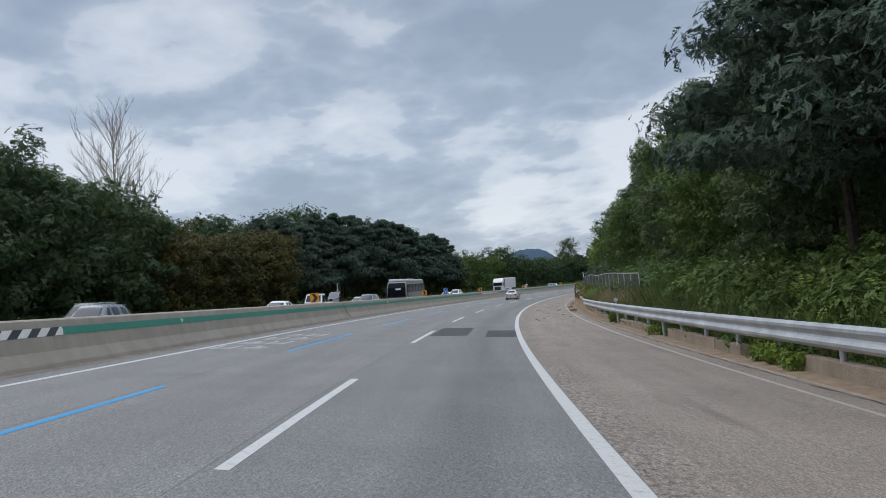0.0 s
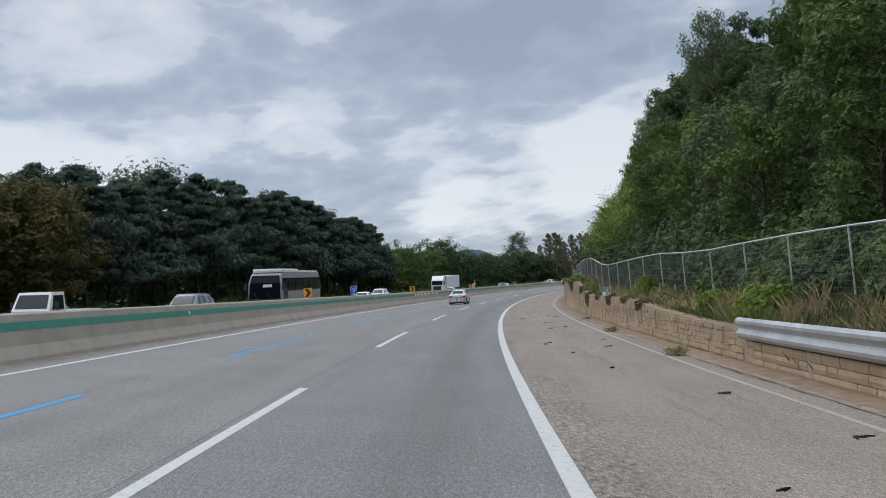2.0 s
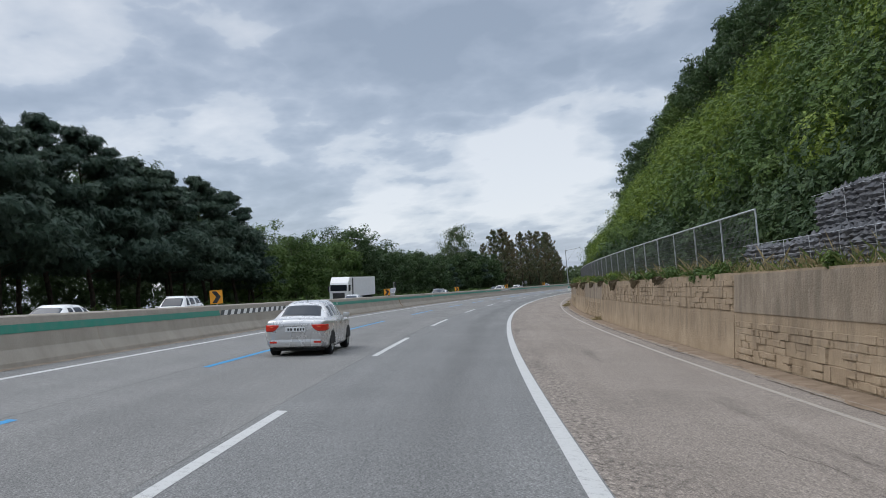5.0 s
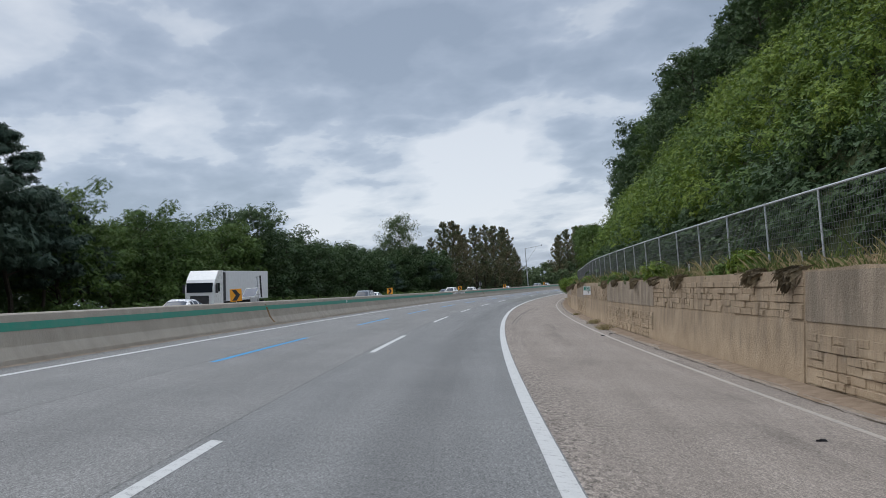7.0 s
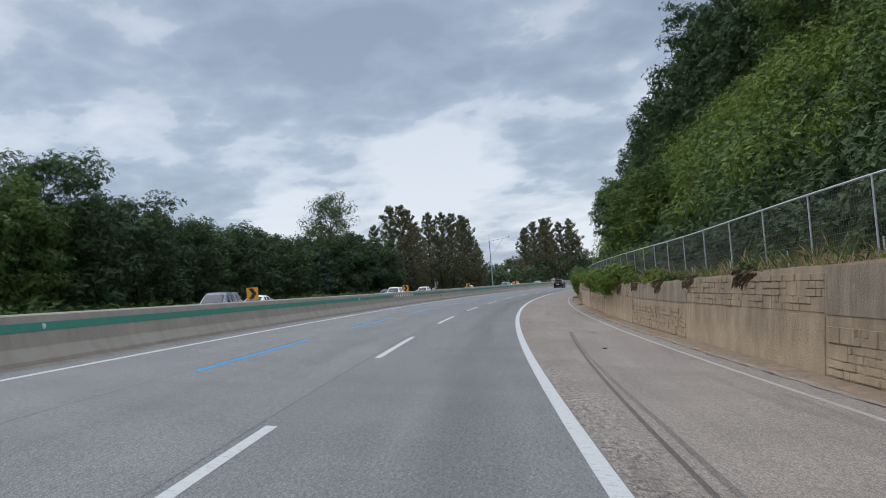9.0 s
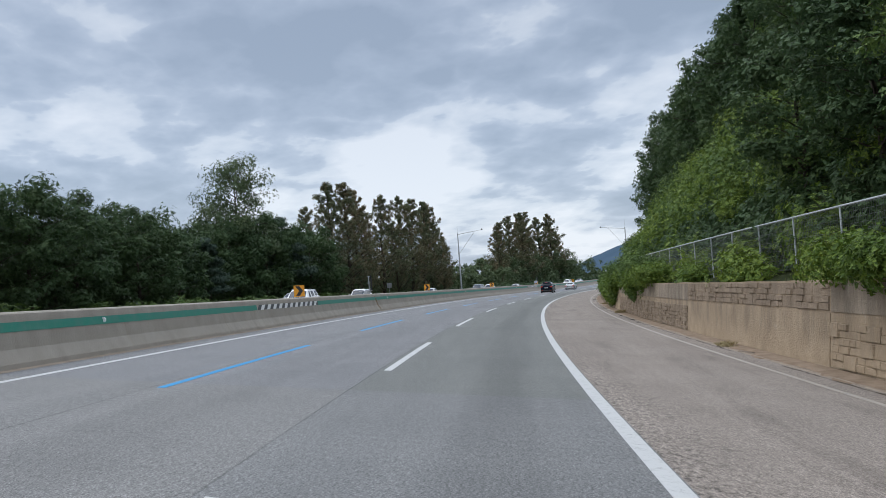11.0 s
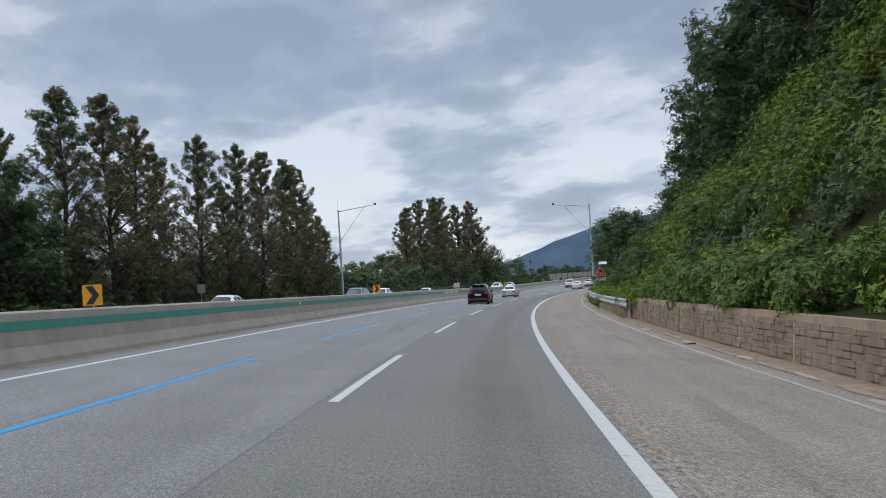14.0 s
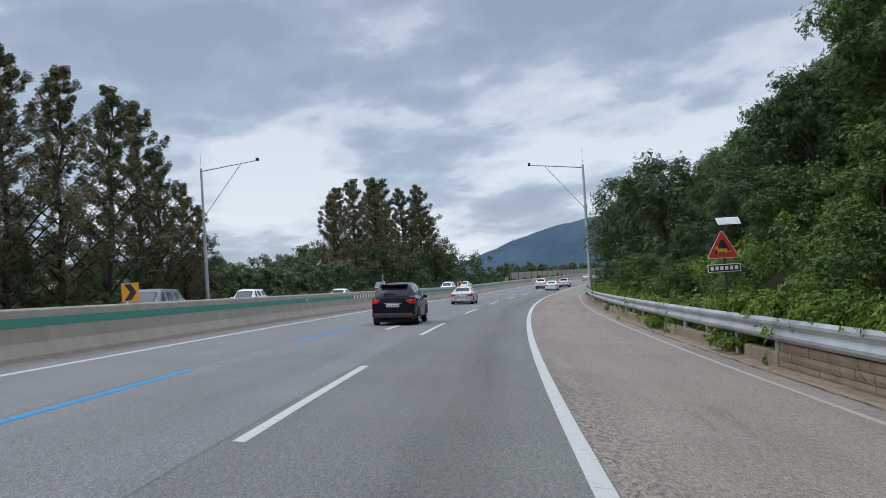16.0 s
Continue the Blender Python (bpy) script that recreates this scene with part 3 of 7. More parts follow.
# ---- trees ----
def leaves(centres, count, spread, size, seed, flat=1.0, long=1.6, droop=0.0):
    """Small pointed leaves scattered round cluster centres; gives vertex and face arrays."""
    rng = np.random.default_rng(seed)
    c = np.asarray(centres, dtype=float)
    pick = rng.integers(0, len(c), count)
    off = rng.normal(size=(count, 3))
    off /= np.maximum(np.linalg.norm(off, axis=1, keepdims=True), 1e-6)
    off *= (rng.random((count, 1)) ** 0.45)
    sp = np.asarray(spread)[pick] if np.ndim(spread) else np.full(count, spread)
    off *= sp[:, None]
    off[:, 2] *= flat
    p = c[pick] + off
    out_dir = off / np.maximum(np.linalg.norm(off, axis=1, keepdims=True), 1e-6)
    face = out_dir * 0.95 + rng.normal(size=(count, 3)) * 0.42
    face[:, 2] += 0.55 - droop
    face /= np.maximum(np.linalg.norm(face, axis=1, keepdims=True), 1e-6)
    u = np.cross(face, rng.normal(size=(count, 3)))
    u /= np.maximum(np.linalg.norm(u, axis=1, keepdims=True), 1e-6)
    w = np.cross(face, u)
    k = size * (0.6 + 0.8 * rng.random((count, 1)))
    a, b = u * k * long * 0.5, w * k * 0.5
    return np.stack([p - a + b, p - a * 0.6 - b, p + a], axis=1).reshape(-1, 3)


def leaf_mesh(name, v, material):
    me = bpy.data.meshes.new(name)
    n = len(v) // 3
    me.vertices.add(len(v))
    me.vertices.foreach_set("co", v.astype(np.float32).ravel())
    me.loops.add(n * 3)
    me.loops.foreach_set("vertex_index", np.arange(n * 3, dtype=np.int32))
    me.polygons.add(n)
    me.polygons.foreach_set("loop_start", np.arange(n, dtype=np.int32) * 3)
    me.polygons.foreach_set("loop_total", np.full(n, 3, dtype=np.int32))
    me.update(calc_edges=True)
    me.materials.append(material)
    return me


def tree(kind, height, seed, name, label, count, size, leaf, low=0.2, bark=None):
    """One tree at the origin: trunk with limbs, crown of many leaves. Returns the root."""
    rng = random.Random(seed)
    root = thing(name, Matrix.Identity(4), label, "tree")
    bm = bmesh.new()
    centres, spread = [], []
    lean = Vector((rng.uniform(-0.04, 0.04), rng.uniform(-0.04, 0.04), 1))
    pts = [Vector((0, 0, -0.4))]
    n = 7
    for i in range(1, n + 1):
        z = height * 0.93 * i / n
        pts.append(Vector((lean.x * z + rng.uniform(-0.012, 0.012) * height, lean.y * z + rng.uniform(-0.012, 0.012) * height, z)))
    r0 = height * (0.014 if kind != "broad" else 0.017)
    for i in range(n):
        tube(bm, pts[i], pts[i + 1], r0 * (1 - i / (n + 0.4)), r0 * (1 - (i + 1) / (n + 0.4)), 7)

    def at(f):
        f = f * n
        i = min(int(f), n - 1)
        return pts[i].lerp(pts[i + 1], f - i)

    limbs = {"pine": 34, "broad": 30, "poplar": 44, "bare": 34}[kind]
    foot = low
    for i in range(limbs):
        f = (i + rng.random()) / limbs
        turn = i * 2.4 + rng.uniform(-0.5, 0.5)
        if kind == "pine":
            f = foot + (0.98 - foot) * f
            reach = height * (0.25 * (1 - ((f - foot) / (1 - foot)) ** 1.5) + 0.05) * rng.uniform(0.7, 1.25)
            rise = rng.uniform(-0.05, 0.25)
        elif kind == "broad":
            f = foot + (0.96 - foot) * f
            reach = height * 0.36 * math.sqrt(max(0.12, 1 - ((f - 0.45) / 0.56) ** 2)) * rng.uniform(0.7, 1.15)
            rise = rng.uniform(0.1, 0.6)
        elif kind == "poplar":
            f = 0.06 + 0.92 * f
            reach = height * (0.26 * (1 - f) ** 0.85 + 0.028) * rng.uniform(0.7, 1.3)
            rise = rng.uniform(0.7, 1.3)
        else:
            f = 0.25 + 0.72 * f
            reach = height * 0.44 * (1 - 0.6 * f) * rng.uniform(0.7, 1.2)
            rise = rng.uniform(0.9, 1.8)
        a = at(f)
        way = Vector((math.cos(turn), math.sin(turn), rise)).normalized()
        b = a + way * reach
        mid = a.lerp(b, 0.55) + Vector((0, 0, reach * 0.05))
        rb = r0 * 0.42 * (1 - 0.6 * f)
        tube(bm, a, mid, rb, rb * 0.6, 3)
        tube(bm, mid, b, rb * 0.6, rb * 0.15, 3)
        if kind == "bare":
            for _ in range(7):
                p = a.lerp(b, rng.uniform(0.3, 1))
                w = (way + Vector((rng.uniform(-0.7, 0.7), rng.uniform(-0.7, 0.7), rng.uniform(0.1, 0.8)))).normalized()
                q = p + w * reach * rng.uniform(0.25, 0.5)
                tube(bm, p, q, rb * 0.4, rb * 0.14, 4)
                for _ in range(5):
                    p2 = p.lerp(q, rng.uniform(0.3, 1))
                    w2 = (w + Vector((rng.uniform(-0.7, 0.7), rng.uniform(-0.7, 0.7), rng.uniform(0, 0.6)))).normalized()
                    tube(bm, p2, p2 + w2 * reach * rng.uniform(0.12, 0.25), rb * 0.18, rb * 0.09, 3)
            continue
        if kind == "pine":
            for g in (0.5, 0.75, 1.0):
                for side in (-1, 1) if g > 0.6 else (0,):
                    c = a.lerp(b, g) + Vector((-way.y, way.x, 0)) * side * reach * 0.2 + Vector((0, 0, height * 0.012))
                    centres.append(c)
                    spread.append(max(0.055 * height, reach * 0.3) * rng.uniform(0.75, 1.15))
        elif kind == "broad":
            for g in (0.55, 0.8, 1.02):
                centres.append(a.lerp(b, g) + Vector([rng.uniform(-0.06, 0.06) * height for _ in range(3)]))
                spread.append(height * rng.uniform(0.07, 0.12))
        else:
            for g in (0.25, 0.45, 0.65, 0.85, 1.0):
                centres.append(a.lerp(b, g) + Vector([rng.uniform(-0.012, 0.012) * height for _ in range(3)]))
                spread.append(height * rng.uniform(0.012, 0.028) * (1.6 - 0.9 * f))
    if kind != "bare":
        centres.append(pts[-1])
        spread.append(height * (0.02 if kind == "poplar" else 0.05))
    part("trunk", bm, bark or BARK, root)
    if kind != "bare":
        v = leaves([tuple(c) for c in centres], count, spread, size, seed, {"pine": 0.42, "broad": 0.8, "poplar": 1.3}[kind], 2.0 if kind == "pine" else 1.5)
        crown = new("crown", leaf_mesh("crown", v, leaf))
        crown.parent = root
    return root


lib = {}


def library(key, *args):
    lib[key] = (args, [])


def plant(key, s, d, h, scale, turn, squash=1.0):
    """Sets a tree of that kind at a place; the first use builds it."""
    m = Matrix.Translation(place(s, d, h)) @ Matrix.Rotation(turn, 4, "Z")
    scale *= 0.83 if d > 0 else 1.13
    args, made = lib[key]
    if not made:
        root = tree(*args)
        made.append(root)
    else:
        root = copy_thing(made[0], m)
    root.matrix_basis = m @ Matrix.Diagonal((scale * squash, scale * squash, scale, 1))
    return root


PINE_LABEL = "tall dark green pine with layered boughs at the wood's edge"
BROAD_LABEL = "dense green broadleaf tree beside the motorway"
for i in range(3):
    library("pine%d" % i, "pine", 12.0, 11 + i, "pine_tree", PINE_LABEL, 9500, 0.26, PINE_LEAF, 0.26)
    library("hillpine%d" % i, "pine", 12.0, 21 + i, "pine_tree", "big dark pine on the hillside above the road", 20000, 0.185, PINE_LEAF, 0.2)
    library("broad%d" % i, "broad", 10.0, 31 + i, "broadleaf_tree", BROAD_LABEL, 6600, 0.27, (BROAD_LEAF, DARK_LEAF, DARK_LEAF)[i], 0.06)
    library("hillbroad%d" % i, "broad", 9.0, 41 + i, "broadleaf_tree", "green broadleaf tree on the hillside above the fence", 6600, 0.24, (BROAD_LEAF, LOOSE_LEAF, DARK_LEAF)[i], 0.1)
    library("poplar%d" % i, "poplar", 17.0, 51 + i, "poplar_tree", "tall narrow poplar with sparse green and brown leaves", 12500, 0.18, POPLAR_LEAF)
    library("hilltop%d" % i, "broad", 9.0, 141 + i, "broadleaf_tree", "dark leafy tree high on the hillside", 4600, 0.29, DARK_LEAF, 0.05)
library("rust0", "broad", 9.0, 61, "broadleaf_tree", "broadleaf tree turning rusty brown at the wood's edge", 11000, 0.22, RUST_LEAF, 0.12)
library("bare0", "bare", 15.0, 71, "bare_tree", "leafless pale tree standing over the wood", 0, 0, BROAD_LEAF, 0.2, PALE_BARK)
library("lone0", "broad", 15.0, 81, "broadleaf_tree", "tall loose-crowned tree standing over the others", 8000, 0.26, LOOSE_LEAF, 0.34)

rng = random.Random(5)


def wood_height(s):
    """Height of the left wood's trees."""
    return 10.2 + 4.0 * ease(s, 125, 195) - 5.3 * ease(s, 262, 304) + 1.8 * ease(s, 326, 342) - 2.0 * ease(s, 346, 378) + 1.3 * ease(s, 425, 455)


def mass(name, label, trees, leaf, per_tree, size, seed):
    """Deep wood that nobody could count: crowns of many trees in one mesh."""
    q = random.Random(seed)
    c, k = [], []
    for s, d, base, h in trees:
        foot = place(s, d, base)
        h *= 0.83 if d > 0 else 1.13
        for i in range(16):
            f = 0.12 + 0.84 * q.random()
            w = h * 0.34 * math.sqrt(max(0.08, 1 - ((f - 0.45) / 0.56) ** 2)) * math.sqrt(q.random())
            a = q.uniform(0, 6.3)
            c.append((foot.x + w * math.cos(a), foot.y + w * math.sin(a), foot.z + h * f))
            k.append(h * q.uniform(0.09, 0.15))
    v = leaves(c, per_tree * len(trees), k, size, seed, 0.8, 1.5)
    return tagged(new(name, leaf_mesh(name, v, leaf)), label, "trees", kind="stuff")


deep = []
s = 16.0
while s < 482:
    d = -31 - 3.5 * ease(s, 240, 330) + rng.uniform(-1.4, 1.4)
    h = wood_height(s) * rng.uniform(0.85, 1.12)
    if 95 < s < 142:
        plant("rust0", s, d + 1.0, left_ground(s, d), h * 0.86 / 9, rng.uniform(0, 6.3), 1.2)
    elif 140 < s < 290 or rng.random() < 0.12:
        plant("pine%d" % rng.randrange(3), s, d, left_ground(s, d), h / 12, rng.uniform(0, 6.3))
    else:
        plant("broad%d" % (0 if 290 < s < 345 else rng.randrange(1, 3)), s, d, left_ground(s, d), h / 10, rng.uniform(0, 6.3), 1.1)
    for row in (6, 12, 19):
        deep.append((s + rng.uniform(0, 5), d - row + rng.uniform(-1, 1), -0.6, wood_height(s) * rng.uniform(0.92, 1.15) * (1.06 if 95 < s < 142 else 1)))
    s += 5.6
mass("deep_wood", "dark wood behind the front trees", deep, DARK_LEAF, 1000, 0.48, 3)
plant("bare0", 103.5, -33.5, -0.3, 1.17, 0.4, 0.85)
plant("lone0", 453, -36, -0.3, 1.1, 1.0, 0.78)
plant("lone0", 136, 17, hill(136, 17) - 0.2, 0.62, 2.0, 0.6)
for s, d, k in ((484, -36, 0.8), (491, -34, 1.02), (498.5, -33, 1.06), (507, -34, 1.0), (514, -34.5, 0.86), (524, -34, 1.0), (533, -33.5, 0.78), (538, -34, 1.08), (546, -34, 1.03), (555, -34, 1.02), (564, -34, 1.06), (570, -34.5, 0.86), (575, -34, 0.7), (582, -35, 0.62)):
    plant("poplar%d" % rng.randrange(3), s, d, -0.8, k * rng.uniform(1.02, 1.09), rng.uniform(0, 6.3), 1.15)
for s, k in ((664, 1.0), (673, 1.16), (682, 1.28), (692, 1.2), (703, 1.38), (714, 1.42), (724, 1.32), (735, 1.4), (745, 1.25), (753, 1.05)):
    plant("poplar%d" % rng.randrange(3), s, -40 + rng.uniform(-3, 3), -0.8, k, rng.uniform(0, 6.3), 1.2)
low = []
s = 470
while s < 1250:
    for d0 in (-34, -42, -50):
        h = rng.uniform(4.5, 8) + (3.5 * ease(s, 640, 700) - 7.5 * ease(s, 760, 860)) * (0.4 if s > 860 else 1)
        low.append((s + rng.uniform(-2, 2), d0 - rng.uniform(0, 6), -1, max(2.5, h)))
    s += 5 if s < 760 else 12
mass("low_wood", "low mixed trees beside the motorway", low, LOOSE_LEAF, 700, 0.46, 4)

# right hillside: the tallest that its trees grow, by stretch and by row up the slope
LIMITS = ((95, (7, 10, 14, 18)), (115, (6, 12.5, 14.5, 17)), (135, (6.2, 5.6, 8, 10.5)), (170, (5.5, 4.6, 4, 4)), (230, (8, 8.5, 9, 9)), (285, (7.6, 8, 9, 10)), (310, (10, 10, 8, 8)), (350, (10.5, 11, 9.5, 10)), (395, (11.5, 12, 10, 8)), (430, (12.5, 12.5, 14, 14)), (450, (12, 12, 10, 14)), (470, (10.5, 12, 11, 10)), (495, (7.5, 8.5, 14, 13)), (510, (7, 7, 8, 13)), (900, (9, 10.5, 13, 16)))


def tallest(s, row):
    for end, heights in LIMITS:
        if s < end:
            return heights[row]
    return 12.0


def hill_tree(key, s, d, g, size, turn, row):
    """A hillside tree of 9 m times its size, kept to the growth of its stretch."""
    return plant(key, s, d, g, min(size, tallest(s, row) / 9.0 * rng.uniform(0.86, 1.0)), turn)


s = 4.0
tops = []
while s < 640:
    for row in range(4):
        d = (12.5, 18, 23, 28.5)[row] + rng.uniform(-1.4, 1.4)
        ss = s + rng.uniform(-3, 3)
        turn = rng.uniform(0, 6.3)
        if ss < 50:
            if row == 0:
                plant("hillpine%d" % rng.randrange(3), ss, d - 0.1, hill(ss, d) - 0.1, rng.uniform(1.2, 1.5), turn, 1.1)
            elif row < 3:
                tops.append((ss, d, hill(ss, d), rng.uniform(13, 18)))
            continue
        if ss < 128:
            key, size = "hillbroad%d" % rng.choice((0, 0, 1) if row < 2 else (0, 1, 2)), rng.uniform(0.8, 1.1) * (1 + 0.3 * row)
            d -= 1
        elif ss < 486:
            if row == 3:
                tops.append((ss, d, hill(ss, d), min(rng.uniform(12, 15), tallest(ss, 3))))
                continue
            d += (7.0, 5.0, 3.5)[row] * ease(ss, 128, 190)
            key = rng.choice(("hillbroad0", "hilltop0", "hillbroad1", "hillbroad0") if ss < 190 else ("hilltop0", "hilltop1", "hilltop2", "hillbroad2", "hillbroad0"))
            size = rng.uniform(0.8, 1.15) * (0.85, 1.15, 1.5)[row]
        else:
            if row == 0 and ss < 520:
                continue
            key, size = "hillbroad%d" % rng.randrange(3), (0.6, 1.0, 1.35, 1.6)[row] * rng.uniform(0.8, 1.2)
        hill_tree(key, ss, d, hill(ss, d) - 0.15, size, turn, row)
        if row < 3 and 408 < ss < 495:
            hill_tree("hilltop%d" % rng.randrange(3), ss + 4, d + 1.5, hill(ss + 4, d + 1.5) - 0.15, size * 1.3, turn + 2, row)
    s += 8.0
for s, d, h in ((330, 9.4, 5.2), (337, 9.2, 5.8), (344, 9.4, 6), (351, 9.6, 6.2), (359, 9.8, 6.2)):
    plant("hillbroad%d" % rng.choice((0, 2)), s, d, hill(s, d) - 0.2, h / 9, rng.uniform(0, 6.3), 1.1)
for s, d, h in ((333, 20, 8.5), (342, 19, 9.8), (351, 18.6, 11), (360, 18, 10), (371, 17.4, 9.5), (382, 17, 9.5), (394, 17, 9.5), (406, 17, 9.5)):
    plant("hilltop%d" % rng.randrange(3), s, d, hill(s, d) - 0.2, h / 9, rng.uniform(0, 6.3))
# the dark crest above the end of the slope
for s, d, h in ((498, 16.2, 8.5), (490, 16.4, 10.5), (482, 16.8, 11.5), (475, 17.2, 12), (466, 17.6, 12), (457, 18, 11.5), (448, 18.4, 11), (438, 18.6, 11), (428, 18.8, 11)):
    plant("hilltop%d" % rng.randrange(3), s, d, hill(s, d) - 0.2, h / 9, rng.uniform(0, 6.3))
mass("hilltop_wood", "dark wood on the crest of the hillside", tops, DARK_LEAF, 2000, 0.4, 5)
for s, d, k in ((546, 11.0, 1.15), (560, 9.8, 1.2), (575, 10, 1.1), (592, 10, 1.1)):
    plant("hillbroad1", s, d, hill(s, d), k, s, 1.1)


# ---- uncountable growth: shrubs on the slope, undergrowth, grass ----
def growth(name, label, category, material, spots, count, size, seed, flat=0.8, long=1.6):
    c = [tuple(p) for p, k in spots]
    v = leaves(c, count, [k for p, k in spots], size, seed, flat, long)
    return tagged(new(name, leaf_mesh(name, v, material)), label, category, kind="stuff")


def patch(r, n, s0, s1, d0, d1, k0, k1, ground, power=1.0, gap=0.0):
    """Clump centres over a stretch of ground, in drifts."""
    spots = []
    a, b, i = r.random(), r.random(), 0
    while len(spots) < n:
        i += 1
        s, d = s0 + (s1 - s0) * ((a + 0.7549 * i) % 1.0), d0 + (d1 - d0) * ((b + 0.5698 * i) % 1.0) ** power
        s, d = s + r.uniform(-0.5, 0.5), d + r.uniform(-0.15, 0.15)
        if noise.noise(Vector((s * 0.12, d * 0.2, 5.0))) < gap - 0.6 or (155 < s < 166.5 and 6 < d < 10.4):
            continue
        k = r.uniform(k0, k1) * max(0.72, 0.8 + 0.5 * noise.noise(Vector((s * 0.1, d * 0.15, 1.0))))
        spots.append((place(s, d, ground(s, d) + 0.4 * k), max(k, 0.15)))
    return spots


r = random.Random(17)
SHRUB = "dense green shrubs and creepers covering the slope"
for s0, s1 in ((128, 190), (190, 290), (290, 390), (390, 500)):
    bright = patch(r, 240, s0, s1, 9.2, 20.5, 0.9, 2.3, lambda s, d: hill(s, d) + 0.35, 0.9, -0.3)
    share = 0.4 if s0 < 150 else 0.75 if s0 < 290 else 0.5
    sunny = [c for c in bright if r.random() < share]
    deep_green = [c for c in bright if c not in sunny]
    growth("slope_shrubs", SHRUB, "shrubs", SHRUB_LEAF, sunny, 450 * len(sunny), 0.155, int(s0))
    growth("slope_shrubs", "deep green bushes among the creepers on the slope", "shrubs", BROAD_LEAF, deep_green, 450 * len(deep_green), 0.155, int(s0) + 2)
    # dark leaf colour stands in for the shaded pockets between the bright clumps
    growth("slope_shrubs", "low bushes, coloured dark for the shade between the bright slope shrubs", "shrubs", DARK_LEAF, patch(r, 460, s0, s1, 8.2, 20.5, 0.6, 1.2, hill, 1.0, -0.3), 62000, 0.19, int(s0) + 1)
# the shadow under these trees is put into the bushes' dark leaf colour
growth("slope_shrubs", "bushes behind the fence, coloured dark for the shadow under the trees", "shrubs", DARK_LEAF, patch(r, 150, 94, 132, 9.0, 15, 0.7, 1.6, hill), 26000, 0.2, 61)
growth("overhanging_shrubs", "leafy shrubs hanging over the retaining wall", "shrubs", SHRUB_LEAF, patch(r, 330, 322, 462, 6.4, 8.8, 0.5, 1.2, lambda s, d: hill(s, d) - 0.1), 60000, 0.18, 4)
drape = []
for i in range(200):
    s = r.choice((r.uniform(378, 390), r.uniform(395, 411), r.uniform(432, 458)))
    drape.append((place(s, r.uniform(5.35, 7.0) if s < 430 else r.uniform(5.9, 7.2), wall_top(s) + (r.uniform(-0.6, 1.3) if s < 430 else r.uniform(0.1, 1.2))), r.uniform(0.4, 0.85)))
growth("overhanging_shrubs", "leafy shrubs draped over the low stone wall", "shrubs", BROAD_LEAF, drape, 60000, 0.13, 14)
fall = []
for s0, s1, floor, n in ((318, 332, 1.4, 80), (330, 344, 1.5, 50), (372, 389, 1.5, 80), (396, 409, 0.3, 130)):
    for i in range(n):
        s, f = r.uniform(s0, s1), r.random()
        top = wall_top(s) + 0.7
        low = min(top - 0.5, floor + 1.3 * abs(2 * (s - s0) / (s1 - s0) - 1) ** 1.6 + r.uniform(-0.15, 0.4))
        fall.append((place(s, 5.55 - 0.55 * math.sin(3.14 * min(1, f * 1.15)) * r.uniform(0.4, 1.0) + 0.5 * (f > 0.8), low + (top - low) * f), r.uniform(0.3, 0.62)))
growth("overhanging_shrubs", "thick green shrubs falling over the wall's face", "shrubs", SHRUB_LEAF, fall, 62000, 0.1, 15)
growth("verge_shrubs", "bright green bushes behind the guardrail", "shrubs", SHRUB_LEAF, patch(r, 420, 462, 640, 6.0, 14, 0.4, 1.7, hill), 75000, 0.19, 5)
for i in range(26):
    s, d = 468 + 6.2 * i + r.uniform(-2, 2), r.uniform(7.2, 11)
    plant("hillbroad%d" % r.choice((0, 0, 1)), s, d, hill(s, d) - 0.2, r.uniform(0.2, 0.42), r.uniform(0, 6.3), 1.25)
growth("verge_shrubs", "dark undergrowth below the roadside pines", "shrubs", BROAD_LEAF, patch(r, 420, -5, 104, 8.2, 15, 0.5, 1.3, hill), 60000, 0.18, 6)
growth("wood_undergrowth", "green bushes along the foot of the wood", "shrubs", BROAD_LEAF, patch(r, 700, 10, 480, -30, -27.2, 0.7, 1.7, left_ground), 60000, 0.3, 7)
growth("wood_undergrowth", "dark bushes along the foot of the wood", "shrubs", DARK_LEAF, patch(r, 600, 480, 900, -33, -27.2, 0.7, 1.6, left_ground), 36000, 0.36, 8)


# band of dark leaves added for the deep shade below the overhanging shrubs
growth("fence_undergrowth", "tangled undergrowth behind the wire fence, coloured dark for the shade there", "shrubs", DARK_LEAF, patch(r, 760, 66, 392, 7.8, 10.4, 0.45, 1.0, lambda s, d: hill(s, d) - 0.15), 80000, 0.17, 21)


